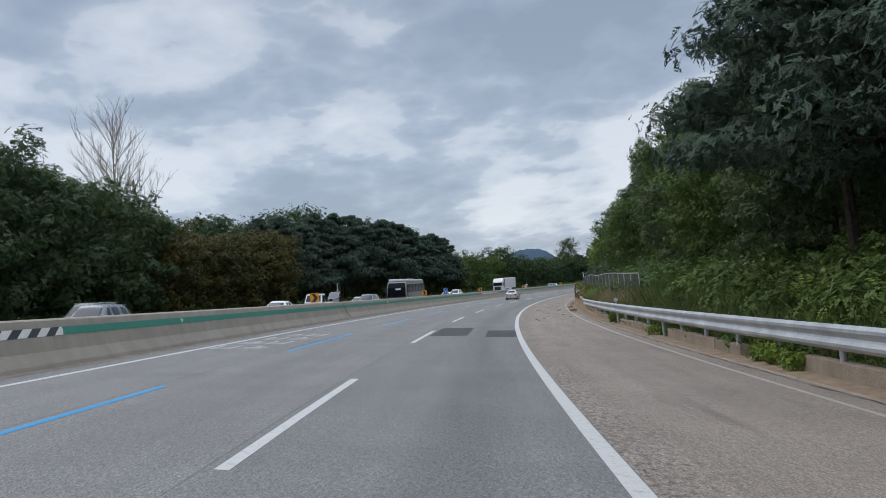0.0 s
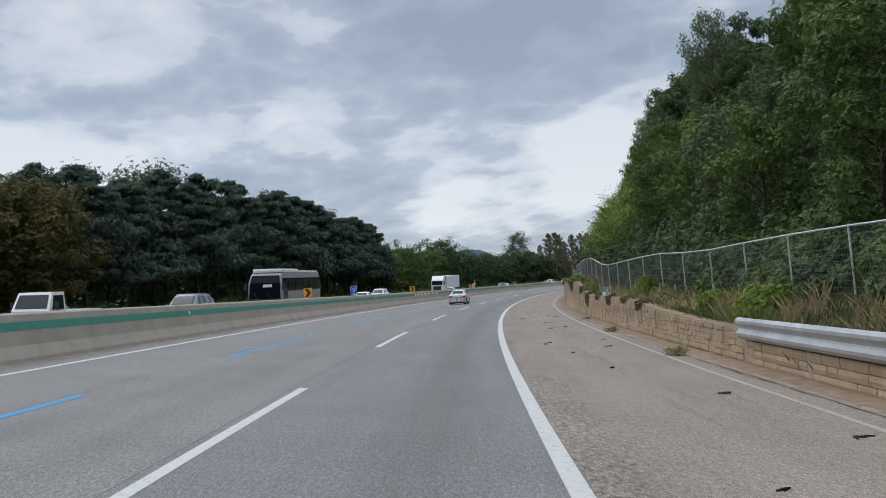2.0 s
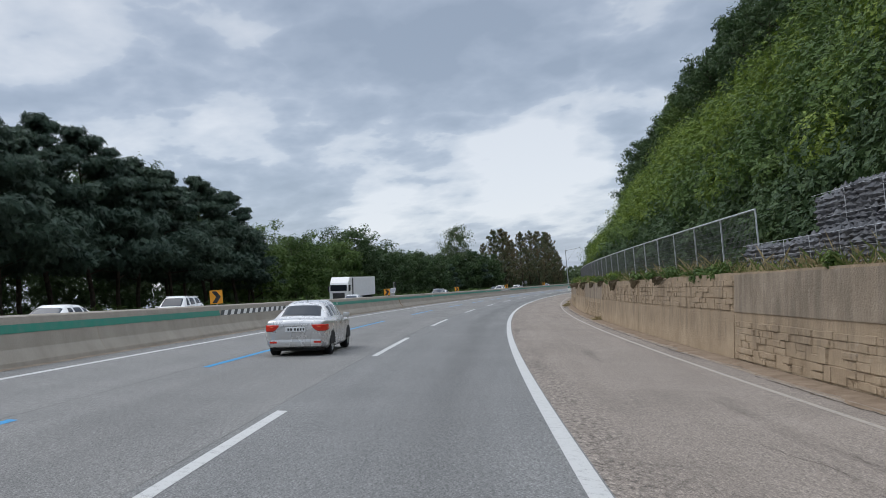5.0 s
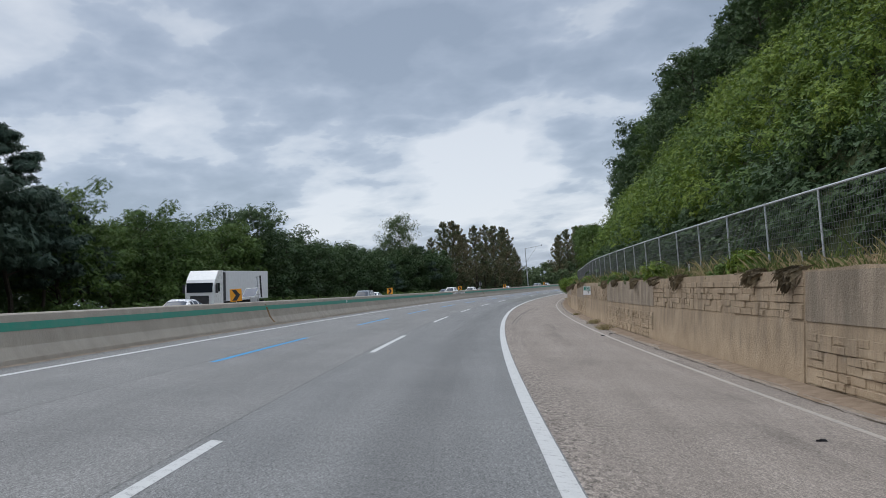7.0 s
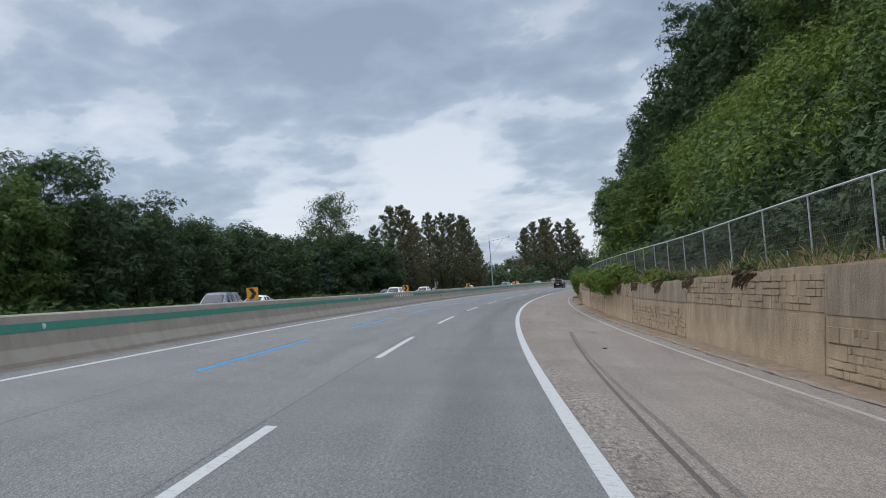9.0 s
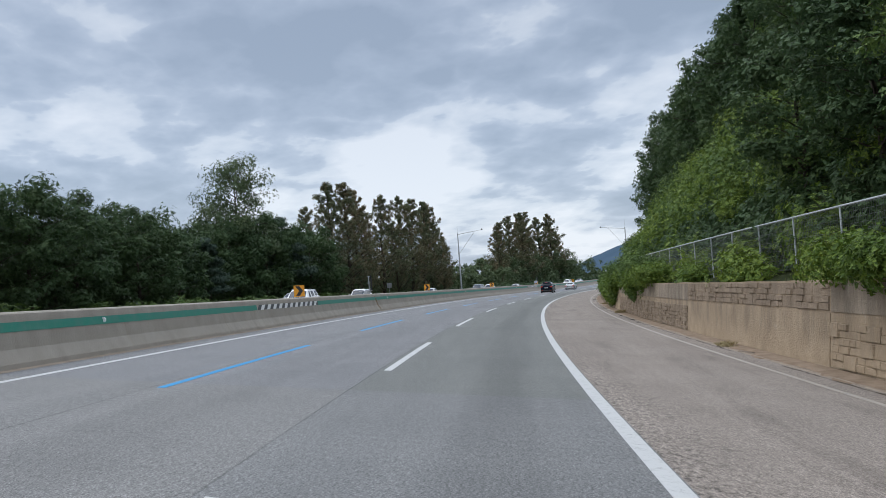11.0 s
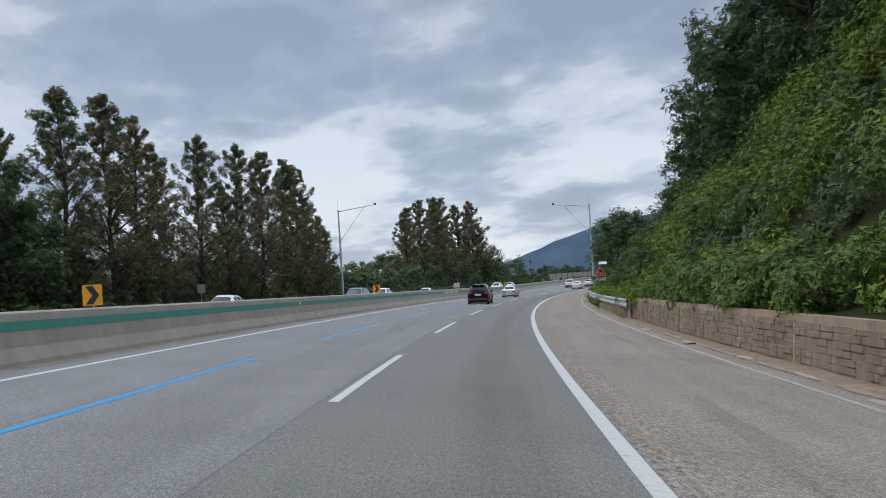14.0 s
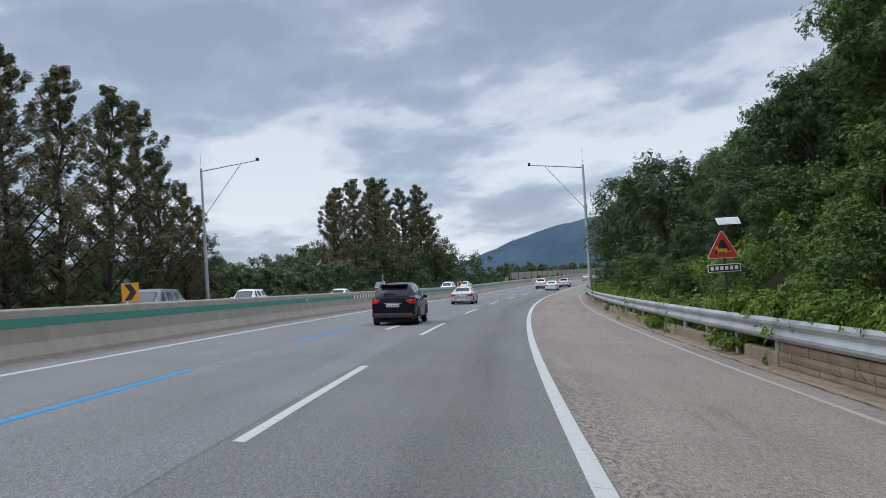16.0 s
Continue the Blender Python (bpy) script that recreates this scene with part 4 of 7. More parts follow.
def grass(name, label, material, n, s0, s1, d0, d1, h0, h1, ground, seed, hang=0.0):
    """Grass blades; each is one bent narrow triangle pair."""
    q = np.random.default_rng(seed)
    vs = np.empty((n * 6, 3))
    for i in range(n):
        s, d = q.uniform(s0, s1), q.uniform(d0, d1)
        tuft = noise.noise(Vector((s * 0.55, d * 1.3, seed))) + 0.5 * noise.noise(Vector((s * 2.1, d * 2, seed + 9)))
        p = place(s, d, ground(s, d) - 0.03)
        h = q.uniform(h0, h1) * min(1.25, max(0.25, 0.75 + 1.1 * tuft))
        a = q.uniform(0, 6.28)
        side = Vector((math.cos(a), math.sin(a), 0)) * q.uniform(0.003, 0.007)
        tip = Vector((q.normal() * 0.35, q.normal() * 0.35, 1 - hang * q.random())) * h
        mid = p + tip * 0.55 + Vector((0, 0, h * 0.12))
        vs[i * 6:i * 6 + 6] = [p - side, p + side, mid - side * 0.7, mid - side * 0.7, p + side, p + tip]
    return tagged(new(name, leaf_mesh(name, vs, material)), label, "grass", kind="stuff")


grass("dry_grass", "tall dry straw grass behind the guardrail", DRY_GRASS, 6500, 6, 74, 5.9, 7.5, 0.2, 0.5, hill, 1)
grass("dry_grass", "tall pale straw grass in front of the fence", DRY_GRASS, 3600, 74, 96, 6.0, 7.2, 0.2, 0.62, hill, 9)
grass("dry_grass", "dry straw and weeds along the top of the wall", DRY_GRASS, 15000, 100, 330, 5.75, 7.2, 0.15, 0.6, hill, 2, 0.9)
grass("green_grass", "green weeds along the top of the wall", GREEN_GRASS, 16000, 90, 350, 5.75, 7.4, 0.15, 0.55, hill, 3, 0.5)
grass("green_grass", "long green grass on the verge behind the guardrail", GREEN_GRASS, 11000, 0, 68, 6.0, 9.0, 0.3, 0.7, hill, 14)
grass("green_grass", "green weeds under the guardrail", GREEN_GRASS, 5000, 0, 90, 5.55, 6.6, 0.2, 0.6, hill, 4)
grass("green_grass", "green weeds under the guardrail", GREEN_GRASS, 6000, 462, 600, 5.3, 6.4, 0.2, 0.6, hill, 5)


def hanging(s, n, drop, seed):
    """Dead weeds hanging down over the wall's face."""
    q = np.random.default_rng(seed)
    t = wall_top(s)
    vs = np.empty((n * 6, 3))
    for i in range(n):
        ss = s + q.normal() * (0.12 + 0.3 * (i % 3 == 0))
        p = place(ss, 5.62 + q.uniform(-0.02, 0.25), t + q.uniform(-0.02, 0.12))
        length = drop * (0.1 + 0.9 * q.random() ** 2.2)
        low = place(ss + q.normal() * 0.12, 5.42 + q.uniform(-0.12, 0.02), t - length)
        mid = p.lerp(low, 0.4) + (place(ss, 5.3, 0) - place(ss, 5.5, 0)) * q.uniform(0.3, 1.0)
        side = (place(ss + 0.009, 5.5, 0) - place(ss, 5.5, 0)) * q.uniform(0.4, 1.0)
        vs[i * 6:i * 6 + 6] = [p - side, p + side, mid - side, mid - side, p + side, low]
    ob = new("hanging_weeds", leaf_mesh("hanging_weeds", vs, DEAD_WEED))
    tagged(ob, "dead brown weeds hanging over the wall", "weeds", kind="stuff")


for i, (s, drop) in enumerate(((104.6, 0.35), (109.0, 0.25), (115.2, 0.5), (121.0, 0.3), (128.3, 0.9), (133.6, 0.45), (146.5, 0.8), (148.5, 0.5), (186.0, 0.3), (192.5, 0.4), (201.0, 0.5), (208.6, 0.3), (215.5, 0.35), (224.8, 0.55),
                               (227.4, 0.4), (236.5, 0.45), (241.0, 0.3), (246.0, 0.4), (253.0, 0.3), (258.0, 0.4), (275.5, 0.3), (279.0, 0.4), (290.0, 0.5), (297.5, 0.35), (304.0, 0.5), (311.0, 0.4), (318.0, 0.6), (388.0, 0.7))):
    hanging(s, 130, drop, i)
trail = []
q = random.Random(29)
for i in range(120):
    s = q.uniform(128, 330)
    if s > 150 and noise.noise(Vector((s * 0.16, 3.0, 0))) > -0.05 and not 262 < s < 272:
        t = wall_top(s)
        for k in range(3):
            trail.append((place(s + q.uniform(-0.6, 0.6), 5.62 + q.uniform(0.0, 0.4), t + q.uniform(-0.08, 0.22)), q.uniform(0.1, 0.24)))
growth("wall_creepers", "green creepers and weeds trailing over the top of the wall", "weeds", BROAD_LEAF, trail, 11000, 0.08, 44)
bushes = []
for s, d, k in ((131, 6.0, 0.3), (139, 6.1, 0.45), (145, 6.0, 0.4), (206, 6.1, 0.45), (219.5, 6.0, 0.35), (231, 6.2, 0.4), (243.5, 6.1, 0.5), (260, 6.3, 0.4), (281, 6.1, 0.4), (308, 6.1, 0.55), (316, 6.0, 0.5), (321, 5.9, 0.7), (90.5, 6.5, 0.75), (90.8, 6.6, 0.95), (96, 6.5, 0.6), (110.5, 6.9, 0.45)):
    bushes += [(place(s + r.uniform(-0.5, 0.5), d + r.uniform(-0.2, 0.3), hill(s, d + 0.3) + 0.15 + 0.2 * r.random()), k * r.uniform(0.6, 1.0)) for _ in range(4)]
growth("wall_bushes", "small green bushes on top of the wall", "shrubs", SHRUB_LEAF, bushes, 18000, 0.1, 12)
weeds = []
for s in (27, 28.2, 29.5, 45.3, 61, 491.3, 492.5, 505.5, 507, 531):
    weeds += [(place(s + r.uniform(-0.6, 0.6), (5.25 if s < 100 else 4.95) + r.uniform(-0.1, 0.3), 0.18 + 0.25 * r.random()), r.uniform(0.12, 0.3)) for _ in range(4)]
growth("verge_shrubs", "low green bushes crowding the guardrail", "shrubs", SHRUB_LEAF, patch(r, 210, 463, 600, 5.45, 6.4, 0.28, 0.55, lambda s, d: 0.15 + 0.25 * r.random()), 30000, 0.1, 31)
growth("verge_shrubs", "low weeds and bushes crowding the guardrail", "shrubs", BROAD_LEAF, patch(r, 120, -4, 72, 5.75, 6.6, 0.25, 0.5, lambda s, d: 0.1 + 0.2 * r.random()), 16000, 0.1, 32)
spill = [(place(r.uniform(462, 497), r.uniform(5.35, 6.3), r.uniform(0.95, 1.35)), r.uniform(0.3, 0.5)) for _ in range(110)]
spill += [(place(r.uniform(497, 560), r.uniform(5.5, 6.3), r.uniform(0.5, 1.0)), r.uniform(0.28, 0.5)) for _ in range(80)]
growth("verge_shrubs", "bright shrubs spilling over the guardrail", "shrubs", SHRUB_LEAF, spill, 26000, 0.11, 33)
growth("kerb_weeds", "tufts of green weeds growing through the kerb", "weeds", SHRUB_LEAF, weeds, 7000, 0.07, 13)


def litter_strip(s0, s1):
    """Dry brown litter over the ground on top of the wall."""
    ds = [5.96, 6.2, 6.5, 6.9, 7.3]
    vs, fs = [], []
    ss = steps(s0, s1, 2)
    for s in ss:
        for d in ds:
            vs.append(place(s, d, hill(s, d) + 0.02 + 0.03 * noise.noise(Vector((s, d * 2, 3)))))
    n = len(ds)
    for i in range(len(ss) - 1):
        for j in range(n - 1):
            fs.append((i * n + j, i * n + j + 1, (i + 1) * n + j + 1, (i + 1) * n + j))
    structure(mesh_object("litter_strip", vs, fs, LITTER, smooth=True), "dry brown litter on top of the wall", "ground")


litter_strip(88, 330)


def sapling(s, d, base, height, seed, fronds=9, pairs=10):
    """A young tree-of-heaven: arching stems with paired leaflets."""
    q = random.Random(seed)
    root = thing("sapling", Matrix.Translation(place(s, d, base)), "bright green sapling with long feathered leaves", "sapling", "feather-leaved saplings")
    stem = bmesh.new()
    vs = []
    for i in range(fronds):
        a = q.uniform(0, 6.3)
        out, rise = q.uniform(0.4, 0.9) * height * 0.6, q.uniform(0.5, 1.0) * height
        start = Vector((0, 0, rise * q.uniform(0.2, 0.5)))
        pts = []
        for k in range(pairs):
            f = k / (pairs - 1)
            pts.append(start + Vector((math.cos(a) * out * f, math.sin(a) * out * f, (rise - start.z) * (1.6 * f - 0.75 * f * f))))
        tube(stem, (0, 0, 0), start, 0.02, 0.012, 4)
        for p0, p1 in zip(pts, pts[1:]):
            tube(stem, p0, p1, 0.008, 0.006, 3)
            w = (p1 - p0).normalized()
            side = w.cross(Vector((0, 0, 1))).normalized()
            for sg in (-1, 1):
                m = p0.lerp(p1, 0.5)
                tip = m + side * sg * 0.17 * (0.6 + 0.5 * q.random()) + w * 0.05 - Vector((0, 0, 0.03))
                half = w * 0.035
                vs += [m, m.lerp(tip, 0.5) + half, tip, m, tip, m.lerp(tip, 0.5) - half]
    part("stem", stem, BARK, root)
    crown = new("foliage", leaf_mesh("foliage", np.array([tuple(v) for v in vs]), FROND))
    crown.parent = root
    tagged(crown, kind="stuff")


for i, (s, d, h) in enumerate(((24, 7.0, 1.3), (27, 7.6, 1.6), (31, 7.2, 1.2), (34, 8.0, 1.9), (21, 7.4, 1.4), (226, 9.5, 1.6), (240, 10, 1.8), (371, 7.2, 1.7), (402, 7.3, 1.6), (436, 7.6, 1.9), (440, 7.0, 1.5), (447, 7.4, 1.9), (452, 7.0, 1.6))):
    sapling(s, d, hill(s, d) - 0.05, h, i)

for i in range(16):
    s, d = 132 + 1.4 * i + r.uniform(-1, 1), r.uniform(8.6, 11.5)
    sapling(s, d, hill(s, d) - 0.05, r.uniform(2.2, 3.8), 40 + i, 14, 18)


def dead_tuft(s, d, h, size, seed):
    """A dry clump of dead weeds lying in the gutter."""
    q = np.random.default_rng(seed)
    c = place(s, d, h)
    vs = np.empty((130 * 6, 3))
    for i in range(130):
        a = q.uniform(0, 6.28)
        p = c + Vector((q.normal() * size * 0.3, q.normal() * size * 0.5, 0.01))
        tip = p + Vector((math.cos(a) * size * q.uniform(0.3, 0.9), math.sin(a) * size * q.uniform(0.3, 0.9), size * q.uniform(0.05, 0.75)))
        side = Vector((-math.sin(a), math.cos(a), 0.3)) * q.uniform(0.004, 0.009)
        mid = p.lerp(tip, 0.5) + Vector((0, 0, size * 0.12))
        vs[i * 6:i * 6 + 6] = [p - side, p + side, mid - side, mid - side, p + side, tip]
    ob = new("dead_tuft", leaf_mesh("dead_tuft", vs, DRY_GRASS))
    tagged(ob, "clump of dead brown weeds lying in the gutter", "weeds", kind="stuff")


for i, (s, d, k) in enumerate(((91.5, 4.4, 0.5), (106.6, 4.5, 0.45), (123, 4.9, 0.3), (209, 5.2, 0.5), (251, 4.6, 0.55), (259.2, 4.85, 0.5), (276, 4.9, 0.35), (415, 5.2, 0.4), (352, 4.9, 0.4), (388, 5.0, 0.5))):
    dead_tuft(s, d, 0.01, k * 0.6, i)

# ---- retaining wall ----
def wall_face(s, h):
    """Point on the wall's sloping face."""
    return 5.42 + 0.09 * h


def retaining_wall():
    ss = steps(86.2, 465.4, 1.5)
    verts, faces, uvs = [], [], []
    n = 5
    for s in ss:
        t = wall_top(s) + 0.04 * noise.noise(Vector((s * 0.4, 0, 0)))
        for d, h in ((wall_face(s, 0) , -0.05), (wall_face(s, t * 0.5), t * 0.5), (wall_face(s, t), t), (5.95, t), (5.95, -0.05)):
            verts.append(place(s, d, h))
            uvs.append((h + (d - 5.4) * (d > 5.9), s))
    for i in range(len(ss) - 1):
        for j in range(n - 1):
            faces.append((i * n + j, i * n + j + 1, (i + 1) * n + j + 1, (i + 1) * n + j))
    faces.append(tuple(range(n))[::-1])
    faces.append(tuple((len(ss) - 1) * n + j for j in range(n)))
    ob = mesh_object("retaining_wall", verts, faces, WALL_CONCRETE, uvs)
    return structure(ob, "brown-stained concrete retaining wall with stone-pattern panels", "retaining wall")


retaining = retaining_wall()
TIER = 1.18


def wall_panel(s0, s1, h0, h1, material, name):
    """A flat cast panel 2.5 cm proud, with a shadow gap above it."""
    verts, faces, uvs = [], [], []
    ss = steps(s0 + 0.04, s1 - 0.04, 3)
    for s in ss:
        top = min(h1, wall_top(s) - 0.05)
        for d, h in ((-0.0, h0), (-0.025, h0), (-0.025, top), (0.02, top)):
            verts.append(place(s, wall_face(s, h) + d, h))
            uvs.append((h + d, s))
    for i in range(len(ss) - 1):
        for j in range(3):
            faces.append((i * 4 + j, i * 4 + j + 1, i * 4 + 5 + j, i * 4 + 4 + j))
    faces += [(0, 3, 2, 1), tuple((len(ss) - 1) * 4 + j for j in range(4))]
    return mesh_object(name, verts, faces, material, uvs, parent=retaining)


stone_count = 0
loose = {False: ([], [], []), True: ([], [], [])}


def stone_block(s, h, w, t, rng):
    """Corners and faces of one rough-faced block on the wall."""
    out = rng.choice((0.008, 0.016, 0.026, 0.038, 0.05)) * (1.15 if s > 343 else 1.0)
    e = 0.008
    vs, uv = [], []
    for inset, d in ((0.0, 0.0), (e, -out)):
        for a, b in ((inset, inset), (w - inset, inset), (w - inset, t - inset), (inset, t - inset)):
            jig = rng.uniform(-0.01, 0.01) if inset else 0
            vs.append(place(s + a, wall_face(s, h + b) + d + jig, h + b))
            uv.append((h + b, s + a))
    return vs, [(4, 7, 6, 5), (0, 4, 5, 1), (1, 5, 6, 2), (2, 6, 7, 3), (3, 7, 4, 0)], uv


def stone_panel(s0, s1, h0, h1, rng, single):
    """Close-laid blocks in pairs of courses; some blocks are two courses high."""
    global stone_count
    course = 0.155
    rows = int((h1 - h0 - 0.04) / course)
    cells = []
    for k in range(0, rows, 2):
        s = s0 + 0.1
        pair = min(2, rows - k)
        while s < s1 - 0.12:
            w = rng.uniform(0.35, 0.8)
            if s1 - 0.1 - s - w < 0.3:
                w = s1 - 0.1 - s
            if pair == 2 and rng.random() < 0.28:
                cells.append((s, k, w, 2))
            else:
                for j in range(pair):
                    cut = rng.choice((0, 0, rng.uniform(0.35, 0.65))) * w
                    if cut:
                        cells.append((s, k + j, cut, 1))
                    cells.append((s + cut, k + j, w - cut, 1))
            s += w
    for s, k, w, tall in cells:
        h = h0 + 0.02 + k * course
        t = min(course * tall - rng.choice((0.006, 0.012, 0.026)), min(wall_top(s), wall_top(s + w)) - 0.04 - h)
        if t < 0.07:
            continue
        vs, fs, uv = stone_block(s, h, w - rng.choice((0.006, 0.01, 0.03)), t, rng)
        if single and stone_count < 300:
            stone_count += 1
            mesh_object("stone", vs, fs, WALL_CONCRETE, uv, parent=retaining)
        else:
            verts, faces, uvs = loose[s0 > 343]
            n = len(verts)
            verts.extend(vs)
            uvs.extend(uv)
            faces.extend([tuple(i + n for i in f) for f in fs])


def build_panels():
    rng = random.Random(8)
    lower = [(88.5, 104, 1), (104, 127.6, 1), (129, 143.5, 1), (143.5, 160, 0), (160, 175, 1), (175, 192, 0), (192, 208.5, 0), (208.5, 224, 1), (224, 241.5, 0), (241.5, 257.5, 1), (257.5, 273, 0), (273, 284, 1), (284, 298.2, 0), (298.2, 312.6, 1),
             (312.6, 328, 0), (328, 344, 1), (344, 362, 0), (362, 378, 1), (378, 394.5, 1), (394.5, 400, 0), (400, 416, 1), (416, 432, 1), (432, 447.5, 1), (447.5, 465, 1)]
    for a, b, rough in lower:
        if rough:
            stone_panel(a, b, 0.06, TIER, rng, 205 < a < 230 or 125 < a < 144 or 295 < a < 300)
        else:
            wall_panel(a, b, 0.05, TIER, WALL_CONCRETE, "smooth_panel")
        if a > 128 and b < 400:
            if rough:
                wall_panel(a, b, TIER + 0.035, 2.4, DARK_CONCRETE, "stained_panel")
            else:
                stone_panel(a, b, TIER + 0.04, 2.15, rng, 222 < a < 230)
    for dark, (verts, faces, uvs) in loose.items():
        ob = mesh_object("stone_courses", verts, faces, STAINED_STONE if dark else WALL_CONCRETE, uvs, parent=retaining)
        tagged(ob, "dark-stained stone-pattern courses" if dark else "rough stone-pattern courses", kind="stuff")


build_panels()
# broken kerb under the guardrails, in cast lengths with gaps, and silt along its foot
def kerb_line(s0, s1, d, gaps, label):
    k = thing("kerb", stand((s0 + s1) / 2, d), label, "kerb")
    inv = k.matrix_world.inverted()
    q = random.Random(int(s0) + 3)
    s = s0
    while s < s1:
        w = q.uniform(2.2, 3.2)
        if not any(a < s + w / 2 < b for a, b in gaps):
            drop, out = q.uniform(-0.05, 0.02), q.uniform(-0.03, 0.03)
            prof = [(-0.02, -0.05), (0.0, 0.33 + drop), (0.03, 0.37 + drop), (0.22, 0.37 + drop), (0.27, -0.05)]
            vs, uv = [], []
            for t in (s + 0.02, s + w - 0.02):
                for a, h in prof:
                    vs.append(inv @ place(t, d + a + out, h))
                    uv.append((h + a, t))
            n = len(prof)
            fs = [(j, (j + 1) % n, n + (j + 1) % n, n + j) for j in range(n)] + [tuple(range(n - 1, -1, -1)), tuple(range(n, 2 * n))]
            mesh_object("kerbstone", vs, fs, GUTTER, uv, parent=k)
        s += w


def stub_wall(s0, s1, d, mat):
    """Low end of the stone wall that runs on under the guardrail."""
    w = thing("stub_wall", stand((s0 + s1) / 2, d), "low weathered stone wall under the end of the guardrail", "wall")
    inv = w.matrix_world.inverted()
    q = random.Random(77)

    def block(name, a, b, d0, d1, h0, h1, mat):
        vs = [inv @ place(t, dd, h) for t in (a, b) for dd, h in ((d0, h0), (d0 - 0.02, (h0 + h1) / 2), (d0, h1), (d1, h1), (d1, h0))]
        fs = [(j, (j + 1) % 5, 5 + (j + 1) % 5, 5 + j) for j in range(5)] + [(4, 3, 2, 1, 0), (5, 6, 7, 8, 9)]
        mesh_object(name, vs, fs, mat, [(p.z, p.y) for p in vs], parent=w)

    block("core", s0, s1, d + 0.03, d + 0.3, -0.1, 0.56, DARK_CONCRETE)
    for row in range(3):
        s = s0
        while s < s1 - 0.2:
            e = min(s + q.uniform(0.45, 1.1), s1)
            block("stone", s + 0.012, e - 0.012, d + q.uniform(-0.012, 0.012), d + 0.06, 0.0 + row * 0.19, 0.178 + row * 0.19, mat)
            s = e
    block("coping", s0, s1, d - 0.03, d + 0.32, 0.575, 0.63, GUTTER)


stub_wall(73.5, 88.0, 5.4, WALL_CONCRETE)
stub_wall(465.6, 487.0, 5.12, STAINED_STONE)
kerb_line(-20, 73.2, 5.38, [(26, 31), (44, 46.5), (60, 62)], "low broken concrete kerb under the guardrail")
kerb_line(487.2, 640, 5.1, [(490, 493.5), (503, 508), (530, 533)], "low crumbling concrete kerb below the guardrail")


def silt(s0, s1, d0, d1, seed, material=None, label="drift of brown silt and grit along the gutter"):
    """A drift of brown silt with an uneven edge along the gutter."""
    vs, fs = [], []
    ss = steps(s0, s1, 0.3)
    for i, s in enumerate(ss):
        w = 0.62 + 0.5 * noise.noise(Vector((s * 0.35, seed, 0))) + 0.22 * noise.noise(Vector((s * 1.4, seed, 4)))
        w *= min(1, i / 4, (len(ss) - 1 - i) / 4)
        e = d1 - (d1 - d0) * max(0.05, w)
        vs += [place(s, e, -0.01), place(s, e + 0.06, 0.012 if e < 4.7 else 0.034), place(s, d1, 0.05)]
    for i in range(len(ss) - 1):
        for j in (0, 1):
            fs.append((i * 3 + j, i * 3 + j + 1, i * 3 + 4 + j, i * 3 + 3 + j))
    ob = mesh_object("silt", vs, fs, material or DIRT, smooth=True)
    structure(ob, label, "silt")


for i, (a, b) in enumerate(((5, 60), (64, 104), (102, 152), (150, 188), (186, 230), (228, 286), (284, 352), (350, 420), (418, 466), (470, 530))):
    silt(a, b, 4.5, 5.4, i)


for i, (a, b) in enumerate(((88, 128), (130, 178), (180, 240), (242, 300), (303, 372), (374, 430), (433, 465))):
    silt(a, b, 5.24, 5.43, 20 + i, GRIME, "dark damp grime along the foot of the wall")


def ragged_edge(s0, s1, d, seed):
    """The broken joint between the shoulder's surfacing and the gutter apron."""
    left, right = [], []
    ss = steps(s0, s1, 0.25)
    for s in ss:
        w = d + 0.07 * noise.noise(Vector((s * 0.8, seed, 0))) + 0.05 * noise.noise(Vector((s * 3.1, seed, 2)))
        half = max(0.004, 0.022 + 0.05 * noise.noise(Vector((s * 0.9, seed, 5))))
        left.append(place(s, w - half, 0.004))
        right.append(place(s, w + half, 0.004))
    n = len(ss)
    ob = mesh_object("broken_joint", left + right, [(i, n + i, n + i + 1, i + 1) for i in range(n - 1)], GRIME)
    structure(ob, "dark broken joint between the shoulder and the gutter apron", "joint")


for i, (a, b) in enumerate(((20, 96), (98, 170), (176, 262), (266, 345), (350, 470), (474, 560))):
    ragged_edge(a, b, 4.64, i)


# ---- guardrails ----
def guardrail(s0, s1, d, label):
    g = thing("guardrail", stand((s0 + s1) / 2, d), label, "guardrail")
    inv = g.matrix_world.inverted()
    wave = [(0, 0.60), (-0.02, 0.615), (-0.08, 0.67), (-0.085, 0.73), (-0.02, 0.80), (0, 0.84), (-0.02, 0.88), (-0.085, 0.95), (-0.08, 1.01), (-0.02, 1.065), (0, 1.08)]
    ss = steps(s0, s1, 2)
    verts, faces = [], []
    for s in ss:
        for dd, h in wave + [(0.012 + a, b) for a, b in wave[::-1]]:
            verts.append(inv @ place(s, d + dd, h))
    n = len(wave) * 2
    for i in range(len(ss) - 1):
        for j in range(n):
            k = (j + 1) % n
            faces.append((i * n + j, i * n + k, (i + 1) * n + k, (i + 1) * n + j))
    ob = mesh_object("beam", verts, faces, GALV, smooth=False, parent=g)
    for s in steps(s0 + 0.5, s1 - 0.5, 4):
        bm = bmesh.new()
        tube(bm, inv @ place(s, d + 0.16, -0.2), inv @ place(s, d + 0.16, 1.05), 0.06, n=10)
        part("post", bm, GALV, g)
    return g


guardrail(-20, 88.3, 5.3, "galvanised steel guardrail beside an overgrown verge")
guardrail(463, 640, 5.05, "long galvanised steel guardrail along green shrubs")


